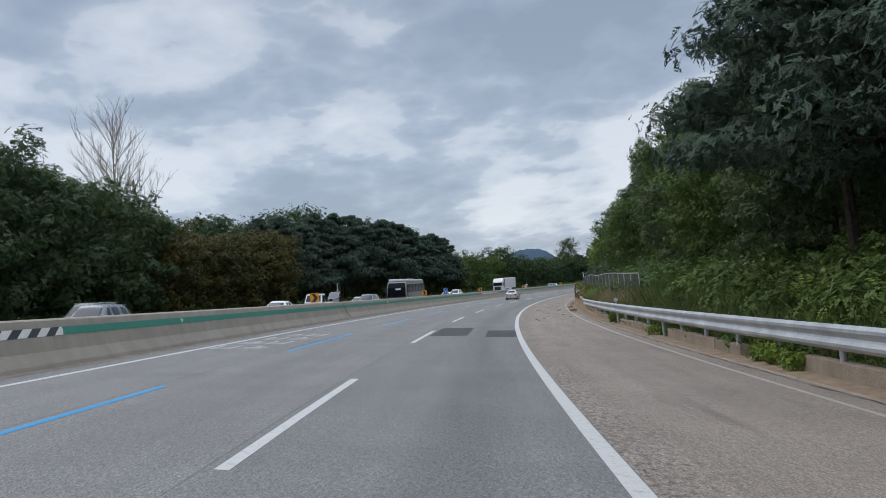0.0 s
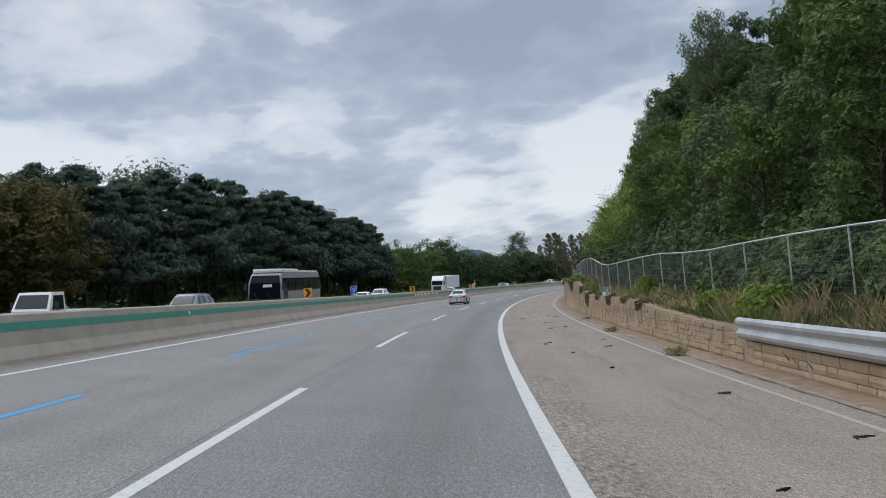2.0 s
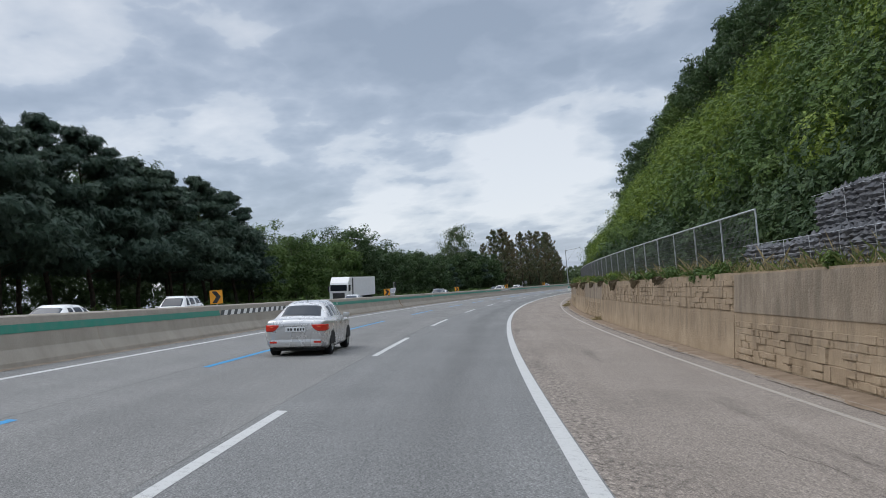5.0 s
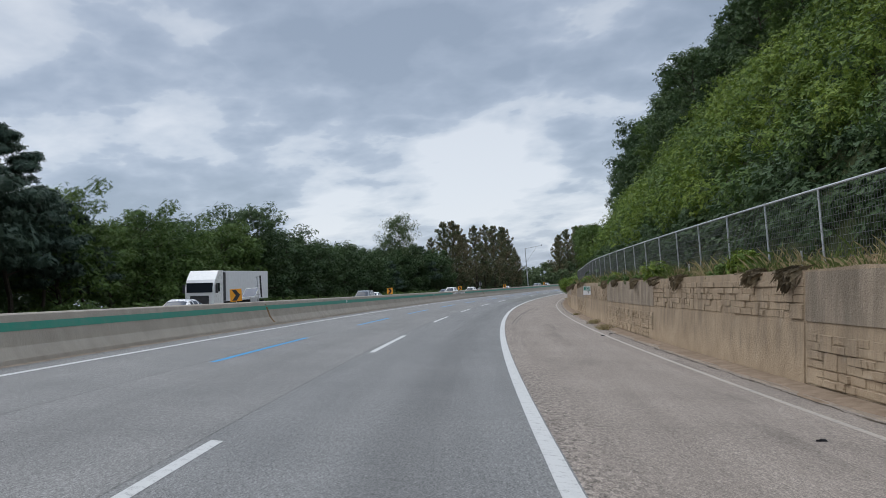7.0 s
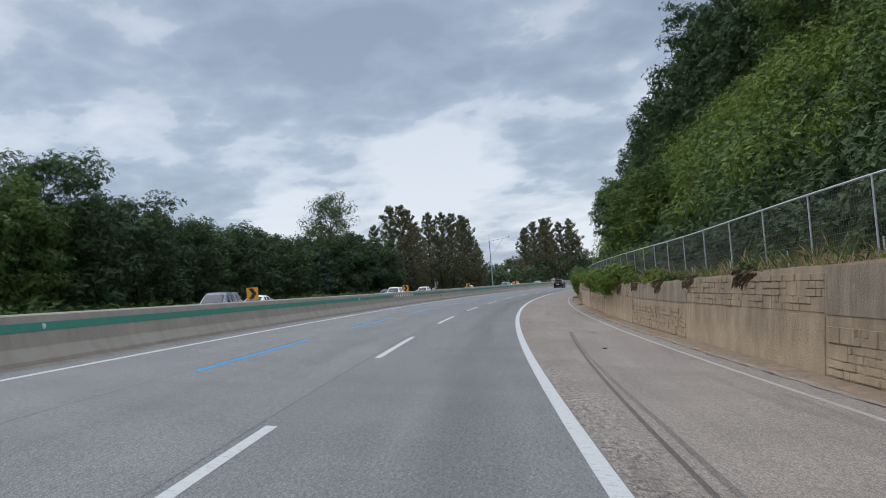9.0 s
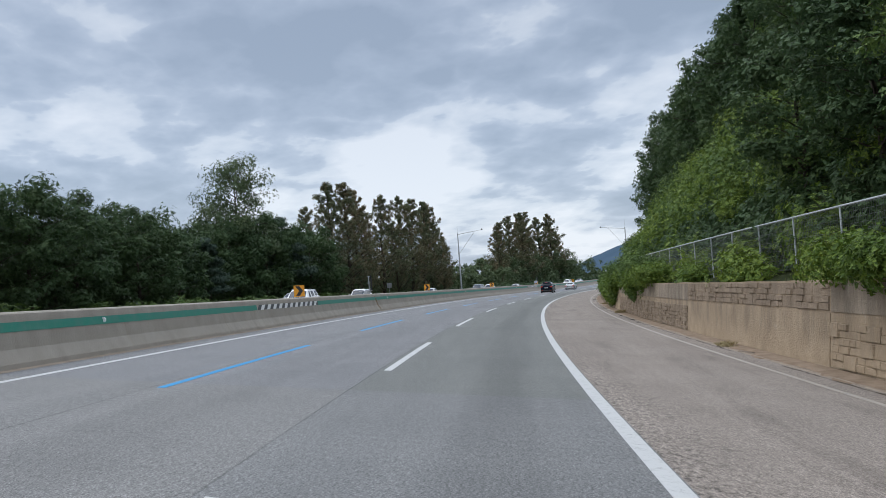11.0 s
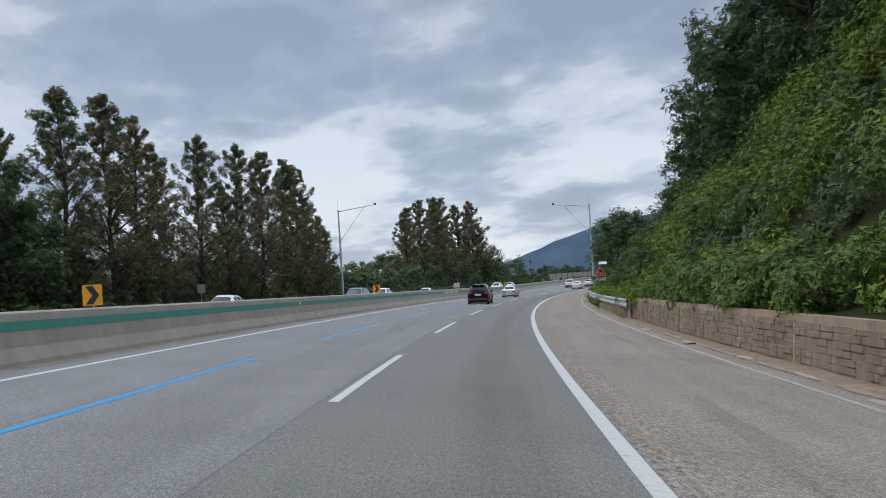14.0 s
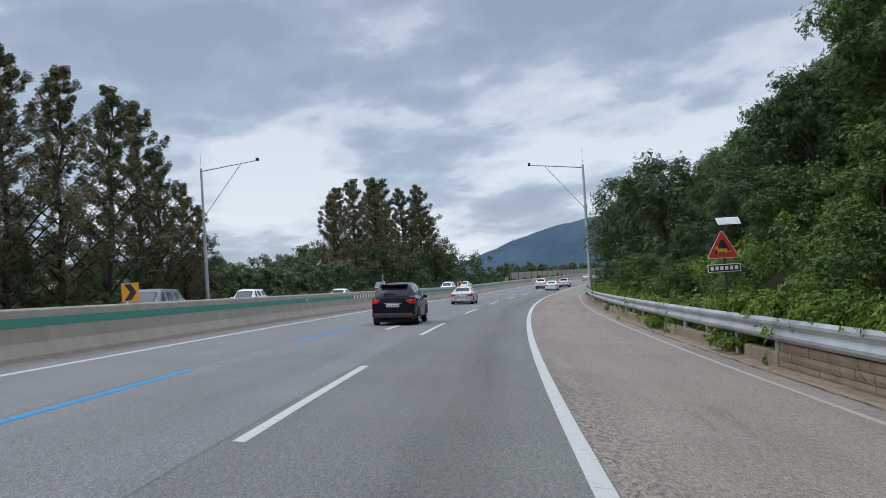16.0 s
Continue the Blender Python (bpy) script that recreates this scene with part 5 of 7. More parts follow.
# ---- fence on the wall ----
def fence(s0, s1, dfun, label):
    f = thing("fence", stand(s0, 6.2), label, "fence")
    inv = f.matrix_world.inverted()
    posts = steps(s0, s1, 4.2)
    wires = bmesh.new()
    for a, b in zip(posts, posts[1:] + [None]):
        d = dfun(a)
        g = hill(a, d) - 0.34 * (1 - ease(a, 62, 92))
        bm = bmesh.new()
        tube(bm, inv @ place(a, d, g - 0.2), inv @ place(a, d, g + 1.62), 0.023, n=8)
        part("post", bm, FENCE_STEEL, f)
        if b is None:
            break
        d2 = dfun(b)
        g2 = hill(b, d2) - 0.34 * (1 - ease(b, 62, 92))
        rail = bmesh.new()
        tube(rail, inv @ place(a, d, g + 1.6), inv @ place(b, d2, g2 + 1.6), 0.021, n=6)
        part("top_rail", rail, FENCE_STEEL, f)
        for k in range(11):
            h = 0.1 + k * 0.145
            tube(wires, inv @ place(a, d - 0.03, g + h), inv @ place(b, d2 - 0.03, g2 + h), 0.0035, n=3)
        for k in range(1, 28):
            p = k / 28
            tube(wires, inv @ place(a + (b - a) * p, d + (d2 - d) * p - 0.03, g + (g2 - g) * p + 0.08), inv @ place(a + (b - a) * p, d + (d2 - d) * p - 0.03, g + (g2 - g) * p + 1.58), 0.0035, n=3)
    part("wire_mesh", wires, MESH_WIRE, f)
    return f


def fence_line(s):
    return 7.7 - 0.9 * ease(s, 92, 130) + 0.3 * ease(s, 150, 300)


fence(66, 152, fence_line, "grey steel mesh fence on top of the retaining wall")
fence(177, 402, fence_line, "grey steel mesh fence on top of the retaining wall")


def stake(s, d):
    """A short steel stake left from an older rail."""
    c = thing("stake", stand(s, d, hill(s, d)), "short weathered steel stake in front of the fence", "stake", "stakes along the fence")
    bm = bmesh.new()
    tube(bm, (0, 0, -0.15), (0, 0, 0.33), 0.017, n=7)
    part("stem", bm, POLE_STEEL, c)
    bm = bmesh.new()
    tube(bm, (0, 0, 0.33), (0, 0, 0.35), 0.021, 0.016, 7)
    part("cap", bm, POLE_STEEL, c)


for s in steps(96, 148, 3.1) + steps(196, 322, 6.3):
    stake(s, fence_line(s) - 0.32)


# ---- gabions in the gap of the fence, and the stone-pitched chute above them ----
def lump(vs, fs, c, r, q):
    """One angular stone as a squashed, jittered octahedron with split sides."""
    n = len(vs)
    for a, b, e in ((1, 0, 0), (0, 1, 0), (-1, 0, 0), (0, -1, 0), (0, 0, 1), (0, 0, -1)):
        k = r * q.uniform(0.75, 1.2)
        vs.append(c + Vector((a * k + q.uniform(-0.3, 0.3) * r, b * k + q.uniform(-0.3, 0.3) * r, e * k * 0.8 + q.uniform(-0.3, 0.3) * r)))
    fs += [(n, n + 1, n + 4), (n + 1, n + 2, n + 4), (n + 2, n + 3, n + 4), (n + 3, n, n + 4), (n + 1, n, n + 5), (n + 2, n + 1, n + 5), (n + 3, n + 2, n + 5), (n, n + 3, n + 5)]


def gabion(s0, s1, d0, h0, h1, seed):
    g = thing("gabion_wall", stand((s0 + s1) / 2, d0), "grey stone-filled wire gabions on top of the retaining wall", "gabion", "gabion tiers")
    inv = g.matrix_world.inverted()
    q = random.Random(seed)
    vs, fs = [], []
    s = s0
    while s < s1:
        top = h1 + 0.07 * math.sin(s * 0.6) + 0.04 * noise.noise(Vector((s, seed, 0)))
        h = h0
        while h < top:
            lump(vs, fs, inv @ place(s + q.uniform(-0.05, 0.05), d0 + q.uniform(0, 0.06), h), q.uniform(0.085, 0.125), q)
            h += 0.125
        for k in range(3):
            lump(vs, fs, inv @ place(s + q.uniform(-0.05, 0.05), d0 + 0.1 + 0.16 * k, top + q.uniform(-0.05, 0.03)), 0.11, q)
        s += 0.135
    tagged(mesh_object("stones", vs, fs, RUBBLE, parent=g), kind="stuff")
    ss = steps(s0, s1, 2)
    core = [inv @ place(t, d, h) for t in ss for d, h in ((d0 + 0.05, h0 - 0.1), (d0 + 0.05, h1 - 0.06), (d0 + 0.9, h1 - 0.06), (d0 + 0.9, h0 - 0.1))]
    cf = [(i * 4 + j, i * 4 + (j + 1) % 4, i * 4 + 4 + (j + 1) % 4, i * 4 + 4 + j) for i in range(len(ss) - 1) for j in range(4)]
    mesh_object("core", core, cf + [(3, 2, 1, 0), tuple(len(core) - 4 + j for j in range(4))], UNDER, parent=g)
    bm = bmesh.new()
    for a, b in zip(ss, ss[1:]):
        for h in (h0, (h0 + h1) / 2, h1 + 0.06):
            tube(bm, inv @ place(a, d0 - 0.09, h), inv @ place(b, d0 - 0.09, h), 0.006, n=3)
        tube(bm, inv @ place(a, d0 - 0.09, h0), inv @ place(a, d0 - 0.09, h1 + 0.06), 0.008, n=4)
    part("wire_cage", bm, FENCE_STEEL, g)


gabion(155.0, 178.0, 6.75, 2.3, 2.88, 1)
gabion(152.4, 173.0, 7.15, 2.85, 3.8, 2)


def chute():
    """Stone pitching laid up the slope."""
    q = random.Random(6)
    vs, fs = [], []
    d = 8.0
    while d < 11.2:
        s = 157.0 + 0.25 * (d - 8)
        while s < 166.0:
            lump(vs, fs, place(s + q.uniform(-0.06, 0.06), d + q.uniform(-0.05, 0.05), hill(s, d) + 0.06), q.uniform(0.12, 0.17), q)
            s += 0.2
        d += 0.13
    ob = mesh_object("stone_chute", vs, fs, RUBBLE)
    tagged(ob, "strip of grey broken stone laid up the slope", "stones", kind="stuff")
    ss, ds = steps(156.6, 166.2, 1.2), [7.9 + 0.6 * i for i in range(6)]
    vs = [place(s, d, hill(s, d) + 0.0) for s in ss for d in ds]
    n = len(ds)
    fs = [(i * n + j, i * n + j + 1, i * n + n + j + 1, i * n + n + j) for i in range(len(ss) - 1) for j in range(n - 1)]
    structure(mesh_object("chute_bed", vs, fs, RUBBLE), "grey broken stone bed on the slope", "ground")


chute()

# ---- far hills ----
def ridge(name, far, az0, az1, top, seed, base=-40):
    """A forested ridge at that distance between two bearings."""
    verts, faces = [], []
    n = 60
    for i in range(n + 1):
        a = radians(az0 + (az1 - az0) * i / n)
        f = i / n
        h = top * math.sin(math.pi * f) ** 1.15 * (0.92 + 0.16 * noise.noise(Vector((f * 4, seed, 0)))) + 4 * noise.noise(Vector((f * 30, seed, 1)))
        for k, (r, z) in enumerate(((far - 300, base), (far - 120, base + (h - base) * 0.6), (far, h), (far + 400, base))):
            verts.append((40 + math.sin(a) * r, 150 + math.cos(a) * r, z))
    for i in range(n):
        for k in range(3):
            faces.append((i * 4 + k, i * 4 + 4 + k, i * 4 + 5 + k, i * 4 + 1 + k))
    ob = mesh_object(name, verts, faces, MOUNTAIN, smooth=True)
    return structure(ob, "forested mountain ridge with blue distance haze put into its colour", "mountain")


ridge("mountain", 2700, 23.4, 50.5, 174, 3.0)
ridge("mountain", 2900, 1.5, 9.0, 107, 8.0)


# ---- far noise barrier beside the oncoming carriageway ----
noise_wall = structure(sweep("noise_barrier", [(-27.4, -0.6), (-27.4, 2.4), (-27.6, 2.4), (-27.6, -0.6)], 790, 1300, 12, CONCRETE, closed=True), "long grey noise barrier far along the motorway", "noise barrier")
for s in steps(790, 1300, 12):
    sweep("barrier_post", [(-27.3, -0.6), (-27.3, 2.55), (-27.45, 2.55), (-27.45, -0.6)], s, s + 0.3, 1, GREY_TRIM, closed=True, parent=noise_wall)

# ---- vehicles ----
def outline_panel(name, pts, thick, material, parent, label=""):
    """A thin solid panel from a flat polygon, pushed inwards by thick along its normal."""
    bm = bmesh.new()
    vs = [bm.verts.new(p) for p in pts]
    f = bm.faces.new(vs)
    bm.normal_update()
    n = f.normal.copy()
    r = bmesh.ops.extrude_face_region(bm, geom=[f])
    moved = [g for g in r["geom"] if isinstance(g, bmesh.types.BMVert)]
    bmesh.ops.translate(bm, verts=moved, vec=-n * thick)
    bmesh.ops.recalc_face_normals(bm, faces=bm.faces)
    return part(name, bm, material, parent, label)


def loft(bm, rings, close_ends=True):
    rows = [[bm.verts.new(p) for p in ring] for ring in rings]
    n = len(rows[0])
    for a, b in zip(rows, rows[1:]):
        for i in range(n):
            j = (i + 1) % n
            bm.faces.new((a[i], a[j], b[j], b[i]))
    if close_ends:
        bm.faces.new(rows[0][::-1])
        bm.faces.new(rows[-1])
    bmesh.ops.recalc_face_normals(bm, faces=bm.faces)


def wheel(parent, x, y, r, width=0.22):
    side = 1 if x > 0 else -1
    tyre = bmesh.new()
    n = 28
    prof = [(0.0, r * 0.62), (0.0, r * 0.9), (0.03, r), (width - 0.03, r), (width, r * 0.9), (width, r * 0.62)]
    rings = []
    for i in range(n):
        a = 2 * math.pi * i / n
        rings.append([Vector((x - side * w, y + q * math.cos(a), r + q * math.sin(a))) for w, q in prof])
    rings.append(rings[0])
    loft(tyre, rings, False)
    bmesh.ops.remove_doubles(tyre, verts=tyre.verts, dist=1e-5)
    t = part("wheel", tyre, TYRE, parent, smooth=False)
    rim = bmesh.new()
    for i in range(5):
        a = 2 * math.pi * i / 5
        c, s = math.cos(a), math.sin(a)
        for off in (-0.035, 0.035):
            p0 = Vector((x - side * 0.01, y + r * 0.1 * c - off * s, r + r * 0.1 * s + off * c))
            p1 = Vector((x - side * 0.02, y + r * 0.6 * c - off * 1.7 * s, r + r * 0.6 * s + off * 1.7 * c))
            tube(rim, p0, p1, 0.022, 0.018, 5)
    for i in range(n):
        a, b = 2 * math.pi * i / n, 2 * math.pi * (i + 1) / n
        q = r * 0.6
        tube(rim, (x - side * 0.02, y + q * math.cos(a), r + q * math.sin(a)), (x - side * 0.02, y + q * math.cos(b), r + q * math.sin(b)), 0.018, n=4)
    tube(rim, (x - side * 0.03, y, r), (x - side * 0.005, y, r), r * 0.16, r * 0.13, 12)
    part("rim", rim, RIM, t)
    disc = bmesh.new()
    tube(disc, (x - side * 0.10, y, r), (x - side * 0.06, y, r), r * 0.62, n=20)
    part("brake_disc", disc, UNDER, t)


class Shell:
    """A car's outer skin: stations along the length, a half profile at each, rounded between them."""

    def __init__(self, stations):
        self.rows = []
        for y, w, zs, zb, zr, wr in stations:
            wb = w * 0.94
            self.rows.append([(0, zs), (w * 0.8, zs), (w * 0.965, zs + 0.11), (w, zs + 0.5 * (zb - zs)), (w * 0.985, zb - 0.07), (wb, zb), (wr + (wb - wr) * 0.48, zb + (zr - zb) * 0.55), (wr, zr - 0.08 * min(1, (zr - zb) / 0.3)), (wr * 0.72, zr - 0.012), (0, zr)])
        self.ys = [q[0] for q in stations]

    @staticmethod
    def curve(a, b, c, d, t, k=0.38):
        m0, m1 = (c - a) * k, (d - b) * k
        return (2 * t ** 3 - 3 * t * t + 1) * b + (t ** 3 - 2 * t * t + t) * m0 + (3 * t * t - 2 * t ** 3) * c + (t ** 3 - t * t) * m1

    def profile(self, i, v, axis):
        row = self.rows[i]
        j = min(int(v), len(row) - 2)
        pick = [row[max(0, min(len(row) - 1, q))][axis] for q in (j - 1, j, j + 1, j + 2)]
        if axis == 0 and j == 0:
            pick[0] = -row[1][0]
        if axis == 0 and j == len(row) - 2:
            pick[3] = -row[-2][0]
        return self.curve(*pick, v - j)

    def at(self, u, v, side=1):
        if v > 9:
            return self.at(u, 18 - v, -side)
        n = len(self.ys)
        i = min(max(int(u), 0), n - 2)
        idx = [max(0, min(n - 1, q)) for q in (i - 1, i, i + 1, i + 2)]
        t = u - i
        x = self.curve(*[self.profile(q, v, 0) for q in idx], t)
        z = self.curve(*[self.profile(q, v, 1) for q in idx], t)
        y = self.curve(*[self.ys[q] for q in idx], t)
        return Vector((side * x, y, z))

    def out(self, u, v, side=1):
        e = 0.02
        a = self.at(u + e, v, side) - self.at(u - e, v, side)
        b = self.at(u, v + e, side) - self.at(u, max(v - e, 0), side)
        n = a.cross(b) * side
        return n.normalized() if n.length > 1e-9 else Vector((side, 0, 0))

    def skin(self, per_u=5, per_v=3):
        n = len(self.ys)
        bm = bmesh.new()
        rings = []
        for k in range((n - 1) * per_u + 1):
            u = k / per_u
            half = [self.at(u, q / per_v) for q in range(9 * per_v + 1)]
            rings.append(half + [Vector((-p.x, p.y, p.z)) for p in half[-2:0:-1]])
        loft(bm, rings)
        return bm

    def patch(self, name, u0, u1, v0, v1, side, proud, material, parent, label="", slant=(0, 0), nu=8, nv=5):
        """A panel that lies on the skin; slant shifts its upper edge along the car at either end."""
        bm = bmesh.new()
        grid = []
        for i in range(nu + 1):
            col = []
            for j in range(nv + 1):
                f = j / nv
                a, b = u0 + slant[0] * f, u1 + slant[1] * f
                u, v = a + (b - a) * i / nu, v0 + (v1 - v0) * f
                rim = i in (0, nu) or j in (0, nv)
                col.append(bm.verts.new(self.at(u, v, side) + self.out(u, v, side) * (-0.01 if rim else proud)))
            grid.append(col)
        for i in range(nu):
            for j in range(nv):
                q = (grid[i][j], grid[i + 1][j], grid[i + 1][j + 1], grid[i][j + 1])
                bm.faces.new(q if side < 0 else q[::-1])
        bmesh.ops.recalc_face_normals(bm, faces=bm.faces)
        ob = part(name, bm, material, parent, label, smooth=True)
        return ob


    def level(self, u, z):
        """The profile's parameter at height z."""
        lo, hi = 1.0, 7.0
        for _ in range(24):
            mid = (lo + hi) / 2
            lo, hi = (mid, hi) if self.at(u, mid).z < z else (lo, mid)
        return lo

    def wrap(self, name, side, inner, z0, z1, u_end, proud, material, parent):
        """A lamp that starts on the tail's flat face and wraps round the corner."""
        bm = bmesh.new()
        y = self.ys[0] - proud
        wide = self.rows[0][3][0]
        cols = []
        for f in (0, 0.08, 0.5, 0.9):
            x = inner + (wide * 0.97 - inner) * f
            cut = 0.75 * (1 - min(1, f * 1.4)) * (z1 - z0)
            cols.append([Vector((side * x, y, z0 + cut + (z1 - z0 - cut) * k / 5)) for k in range(6)])
        for i in range(1, 9):
            u = u_end * i / 8
            taper = 0.45 * max(0, i / 8 - 0.55) * (z1 - z0)
            col = []
            for k in range(6):
                v = self.level(u, z0 + taper + (z1 - z0 - taper) * k / 5)
                col.append(self.at(u, v, side) + self.out(u, v, side) * proud)
            cols.append(col)
        grid = [[bm.verts.new(p) for p in col] for col in cols]
        for a, b in zip(grid, grid[1:]):
            for k in range(5):
                q = (a[k], b[k], b[k + 1], a[k + 1])
                bm.faces.new(q if side > 0 else q[::-1])
        r = bmesh.ops.extrude_face_region(bm, geom=bm.faces[:])
        back = [v for v in r["geom"] if isinstance(v, bmesh.types.BMVert)]
        bmesh.ops.translate(bm, verts=back, vec=(-side * 0.02, 0.03, 0))
        bmesh.ops.recalc_face_normals(bm, faces=bm.faces)
        return part(name, bm, material, parent, smooth=True)


def scaled(stations, ky, kx, kz):
    return [(y * ky, w * kx, zs * kz, zb * kz, zr * kz, wr * kx) for y, w, zs, zb, zr, wr in stations]


def car(s, d, spec, paint, label, category="car", facing=0, group="", settle=0.0):
    """A passenger car on the road; facing 180 turns it towards the camera."""
    m = Matrix.Translation(place(s, d, settle)) @ Matrix.Rotation(heading(s), 4, "Z") @ Matrix.Rotation(math.atan(bank(s)), 4, "Y")
    if facing:
        m = m @ Matrix.Rotation(math.pi, 4, "Z")
    key = (id(spec["stations"]), spec["name"], paint.name)
    if key in made_cars:
        c = copy_thing(made_cars[key], m)
        return tagged(c, label, category, group)
    c = thing(spec["name"], m, label, category, group)
    made_cars[key] = c
    st = spec["stations"]
    sh = Shell(st)
    y0, W = st[0][0], max(q[1] for q in st)
    H = max(q[4] for q in st)
    rb, rt, ft, fb = spec["glass"]
    part("body", sh.skin(), paint, c, smooth=True)
    trim = spec.get("trim", paint)
    for side in (-1, 1):
        cuts = [rb + (rt - rb) * 0.55] + spec["pillars"] + [ft + (fb - ft) * 0.45]
        for i, (a, b) in enumerate(zip(cuts, cuts[1:])):
            lean = (0.5 if i == 0 else 0, -0.52 if i == len(cuts) - 2 else 0)
            sh.patch("side_window", a + 0.06, b - 0.06, 5.14, 6.9, side, 0.006, GLASS, c, slant=lean)
        xi, z0, z1, ue = spec["lamp"]
        lamp = sh.wrap("tail_lamp", side, xi, z0, z1, ue, 0.014, TAIL_RED, c)
        sh.wrap("reversing_lens", side, xi + 0.13, z0 + (z1 - z0) * 0.55, z0 + (z1 - z0) * 0.72, 0.4, 0.022, TAIL_AMBER, lamp)
        n = len(st) - 1
        sh.patch("headlamp", n - 1.5, n - 0.4, 4.1, 5.3, side, 0.012, LAMP_CLEAR, c, slant=(-0.2, -0.1))
        sh.patch("lower_trim", 0.15, n - 0.2, 0.9, 2.25, side, 0.012, trim, c, nu=30)
        for u in spec["seams"]:
            sh.patch("door_seam", u - 0.008, u + 0.008, 2.3, 5.1, side, 0.003, UNDER, c, nu=2)
        for u in spec["handles"]:
            p = sh.at(u, 4.45, side)
            solid("door_handle", p.x - 0.012, p.x + 0.03 * side, p.y - 0.09, p.y + 0.09, p.z - 0.02, p.z + 0.02, 0.008, spec.get("strip", CHROME), c)
        p = sh.at(ft + (fb - ft) * 0.62, 5.2, side)
        solid("wing_mirror", p.x - 0.02 * side, p.x + 0.17 * side, p.y - 0.08, p.y + 0.06, p.z + 0.0, p.z + 0.14, 0.05, spec.get("mirror", paint), c)
        r = spec["wheel"]
        for y in spec["axles"]:
            wheel(c, side * (W - 0.015), y, r)
            bm = bmesh.new()
            q = r + 0.055
            ring = [(side * (W + 0.006), y + q * math.cos(math.pi * i / 14), r + q * math.sin(math.pi * i / 14)) for i in range(15)]
            inner = [(side * (W - 0.2), b, z) for a, b, z in ring]
            loft(bm, [[Vector(v) for v in ring], [Vector(v) for v in inner]])
            part("wheel_arch", bm, UNDER, c)
    sh.patch("rear_window", rb + 0.14, rt - 0.12, 7.15, 10.85, 1, 0.006, GLASS, c, nv=12)
    sh.patch("windscreen", ft + 0.12, fb - 0.12, 7.15, 10.85, 1, 0.006, SCREEN_GLASS, c, nv=12)
    zp = spec["plate"]
    plate = solid("number_plate", -0.27, 0.27, y0 - 0.03, y0 + 0.06, zp, zp + 0.12, 0.008, SIGN_WHITE, c)
    bm = bmesh.new()
    for i in range(6):
        x = -0.2 + i * 0.075 + (0.03 if i > 1 else 0)
        box(bm, x, x + 0.042, y0 - 0.034, y0 - 0.028, zp + 0.028, zp + 0.092)
    part("plate_bars", bm, SIGN_BLACK, plate)
    solid("boot_strip", -0.36, 0.36, y0 - 0.02, y0 + 0.1, zp + 0.145, zp + 0.178, 0.012, spec.get("strip", CHROME), c)
    zb = spec["bumper"]
    solid("bumper", -W * 0.8, W * 0.8, y0 - 0.025, y0 + 0.25, zb - 0.1, zb + 0.1, 0.07, trim, c)
    for side in (-1, 1):
        solid("rear_reflector", side * W * 0.58, side * W * 0.8, y0 - 0.034, y0 - 0.01, zb + 0.0, zb + 0.05, 0.006, TAIL_RED, c)
    solid("underside", -W * 0.8, W * 0.8, y0 + 0.25, -y0 - 0.3, 0.16, 0.34, 0.02, UNDER, c)
    yr = sh.at(rt, 8.9).y
    if spec.get("spoiler"):
        sp = solid("roof_spoiler", -W * 0.6, W * 0.6, yr - 0.2, yr + 0.25, H - 0.1, H - 0.045, 0.022, paint, c)
        solid("brake_lamp", -0.17, 0.17, yr - 0.206, yr - 0.19, H - 0.085, H - 0.06, 0.004, TAIL_RED, sp)
        p = sh.at(rb + 0.2, 8.9)
        bm = bmesh.new()
        tube(bm, (-0.42, p.y - 0.03, p.z + 0.04), (0.05, p.y - 0.03, p.z + 0.05), 0.014, 0.01, 5)
        part("rear_wiper", bm, BLACK_TRIM, c)
    bm = bmesh.new()
    tube(bm, (0, yr + 0.35, H - 0.02), (0, yr + 0.15, H + 0.13), 0.008, 0.004, 5)
    part("aerial", bm, BLACK_TRIM, c)
    if spec.get("rails"):
        for side in (-1, 1):
            bm = bmesh.new()
            a, b = sh.at(rt + 0.6, 7.1, side), sh.at(ft - 0.2, 7.1, side)
            tube(bm, a + Vector((0, 0, 0.07)), b + Vector((0, 0, 0.07)), 0.018, n=6)
            tube(bm, a, a + Vector((0, 0, 0.07)), 0.018, n=6)
            tube(bm, b, b + Vector((0, 0, 0.07)), 0.018, n=6)
            part("roof_rail", bm, POLE_STEEL, c)
    return c


def solid(name, x0, x1, y0, y1, z0, z1, bevel, material, parent, label=""):
    bm = bmesh.new()
    x0, x1 = min(x0, x1), max(x0, x1)
    box(bm, x0, x1, y0, y1, z0, z1, bevel=bevel)
    return part(name, bm, material, parent, label)


made_cars = {}
SUV_SHAPE = [(-2.42, 0.74, 0.48, 1.12, 1.17, 0.60), (-2.385, 0.835, 0.38, 1.19, 1.235, 0.655), (-2.27, 0.905, 0.31, 1.21, 1.275, 0.70), (-1.95, 0.95, 0.27, 1.20, 1.67, 0.665), (-1.6, 0.965, 0.25, 1.18, 1.755, 0.66), (-0.6, 0.97, 0.24, 1.14, 1.79, 0.66),
             (0.35, 0.97, 0.24, 1.09, 1.755, 0.645), (1.15, 0.965, 0.24, 1.03, 1.10, 0.72), (1.4, 0.975, 0.25, 1.02, 1.06, 0.73), (2.0, 0.95, 0.27, 0.97, 1.0, 0.68), (2.3, 0.88, 0.32, 0.86, 0.89, 0.58), (2.42, 0.70, 0.42, 0.74, 0.76, 0.46)]
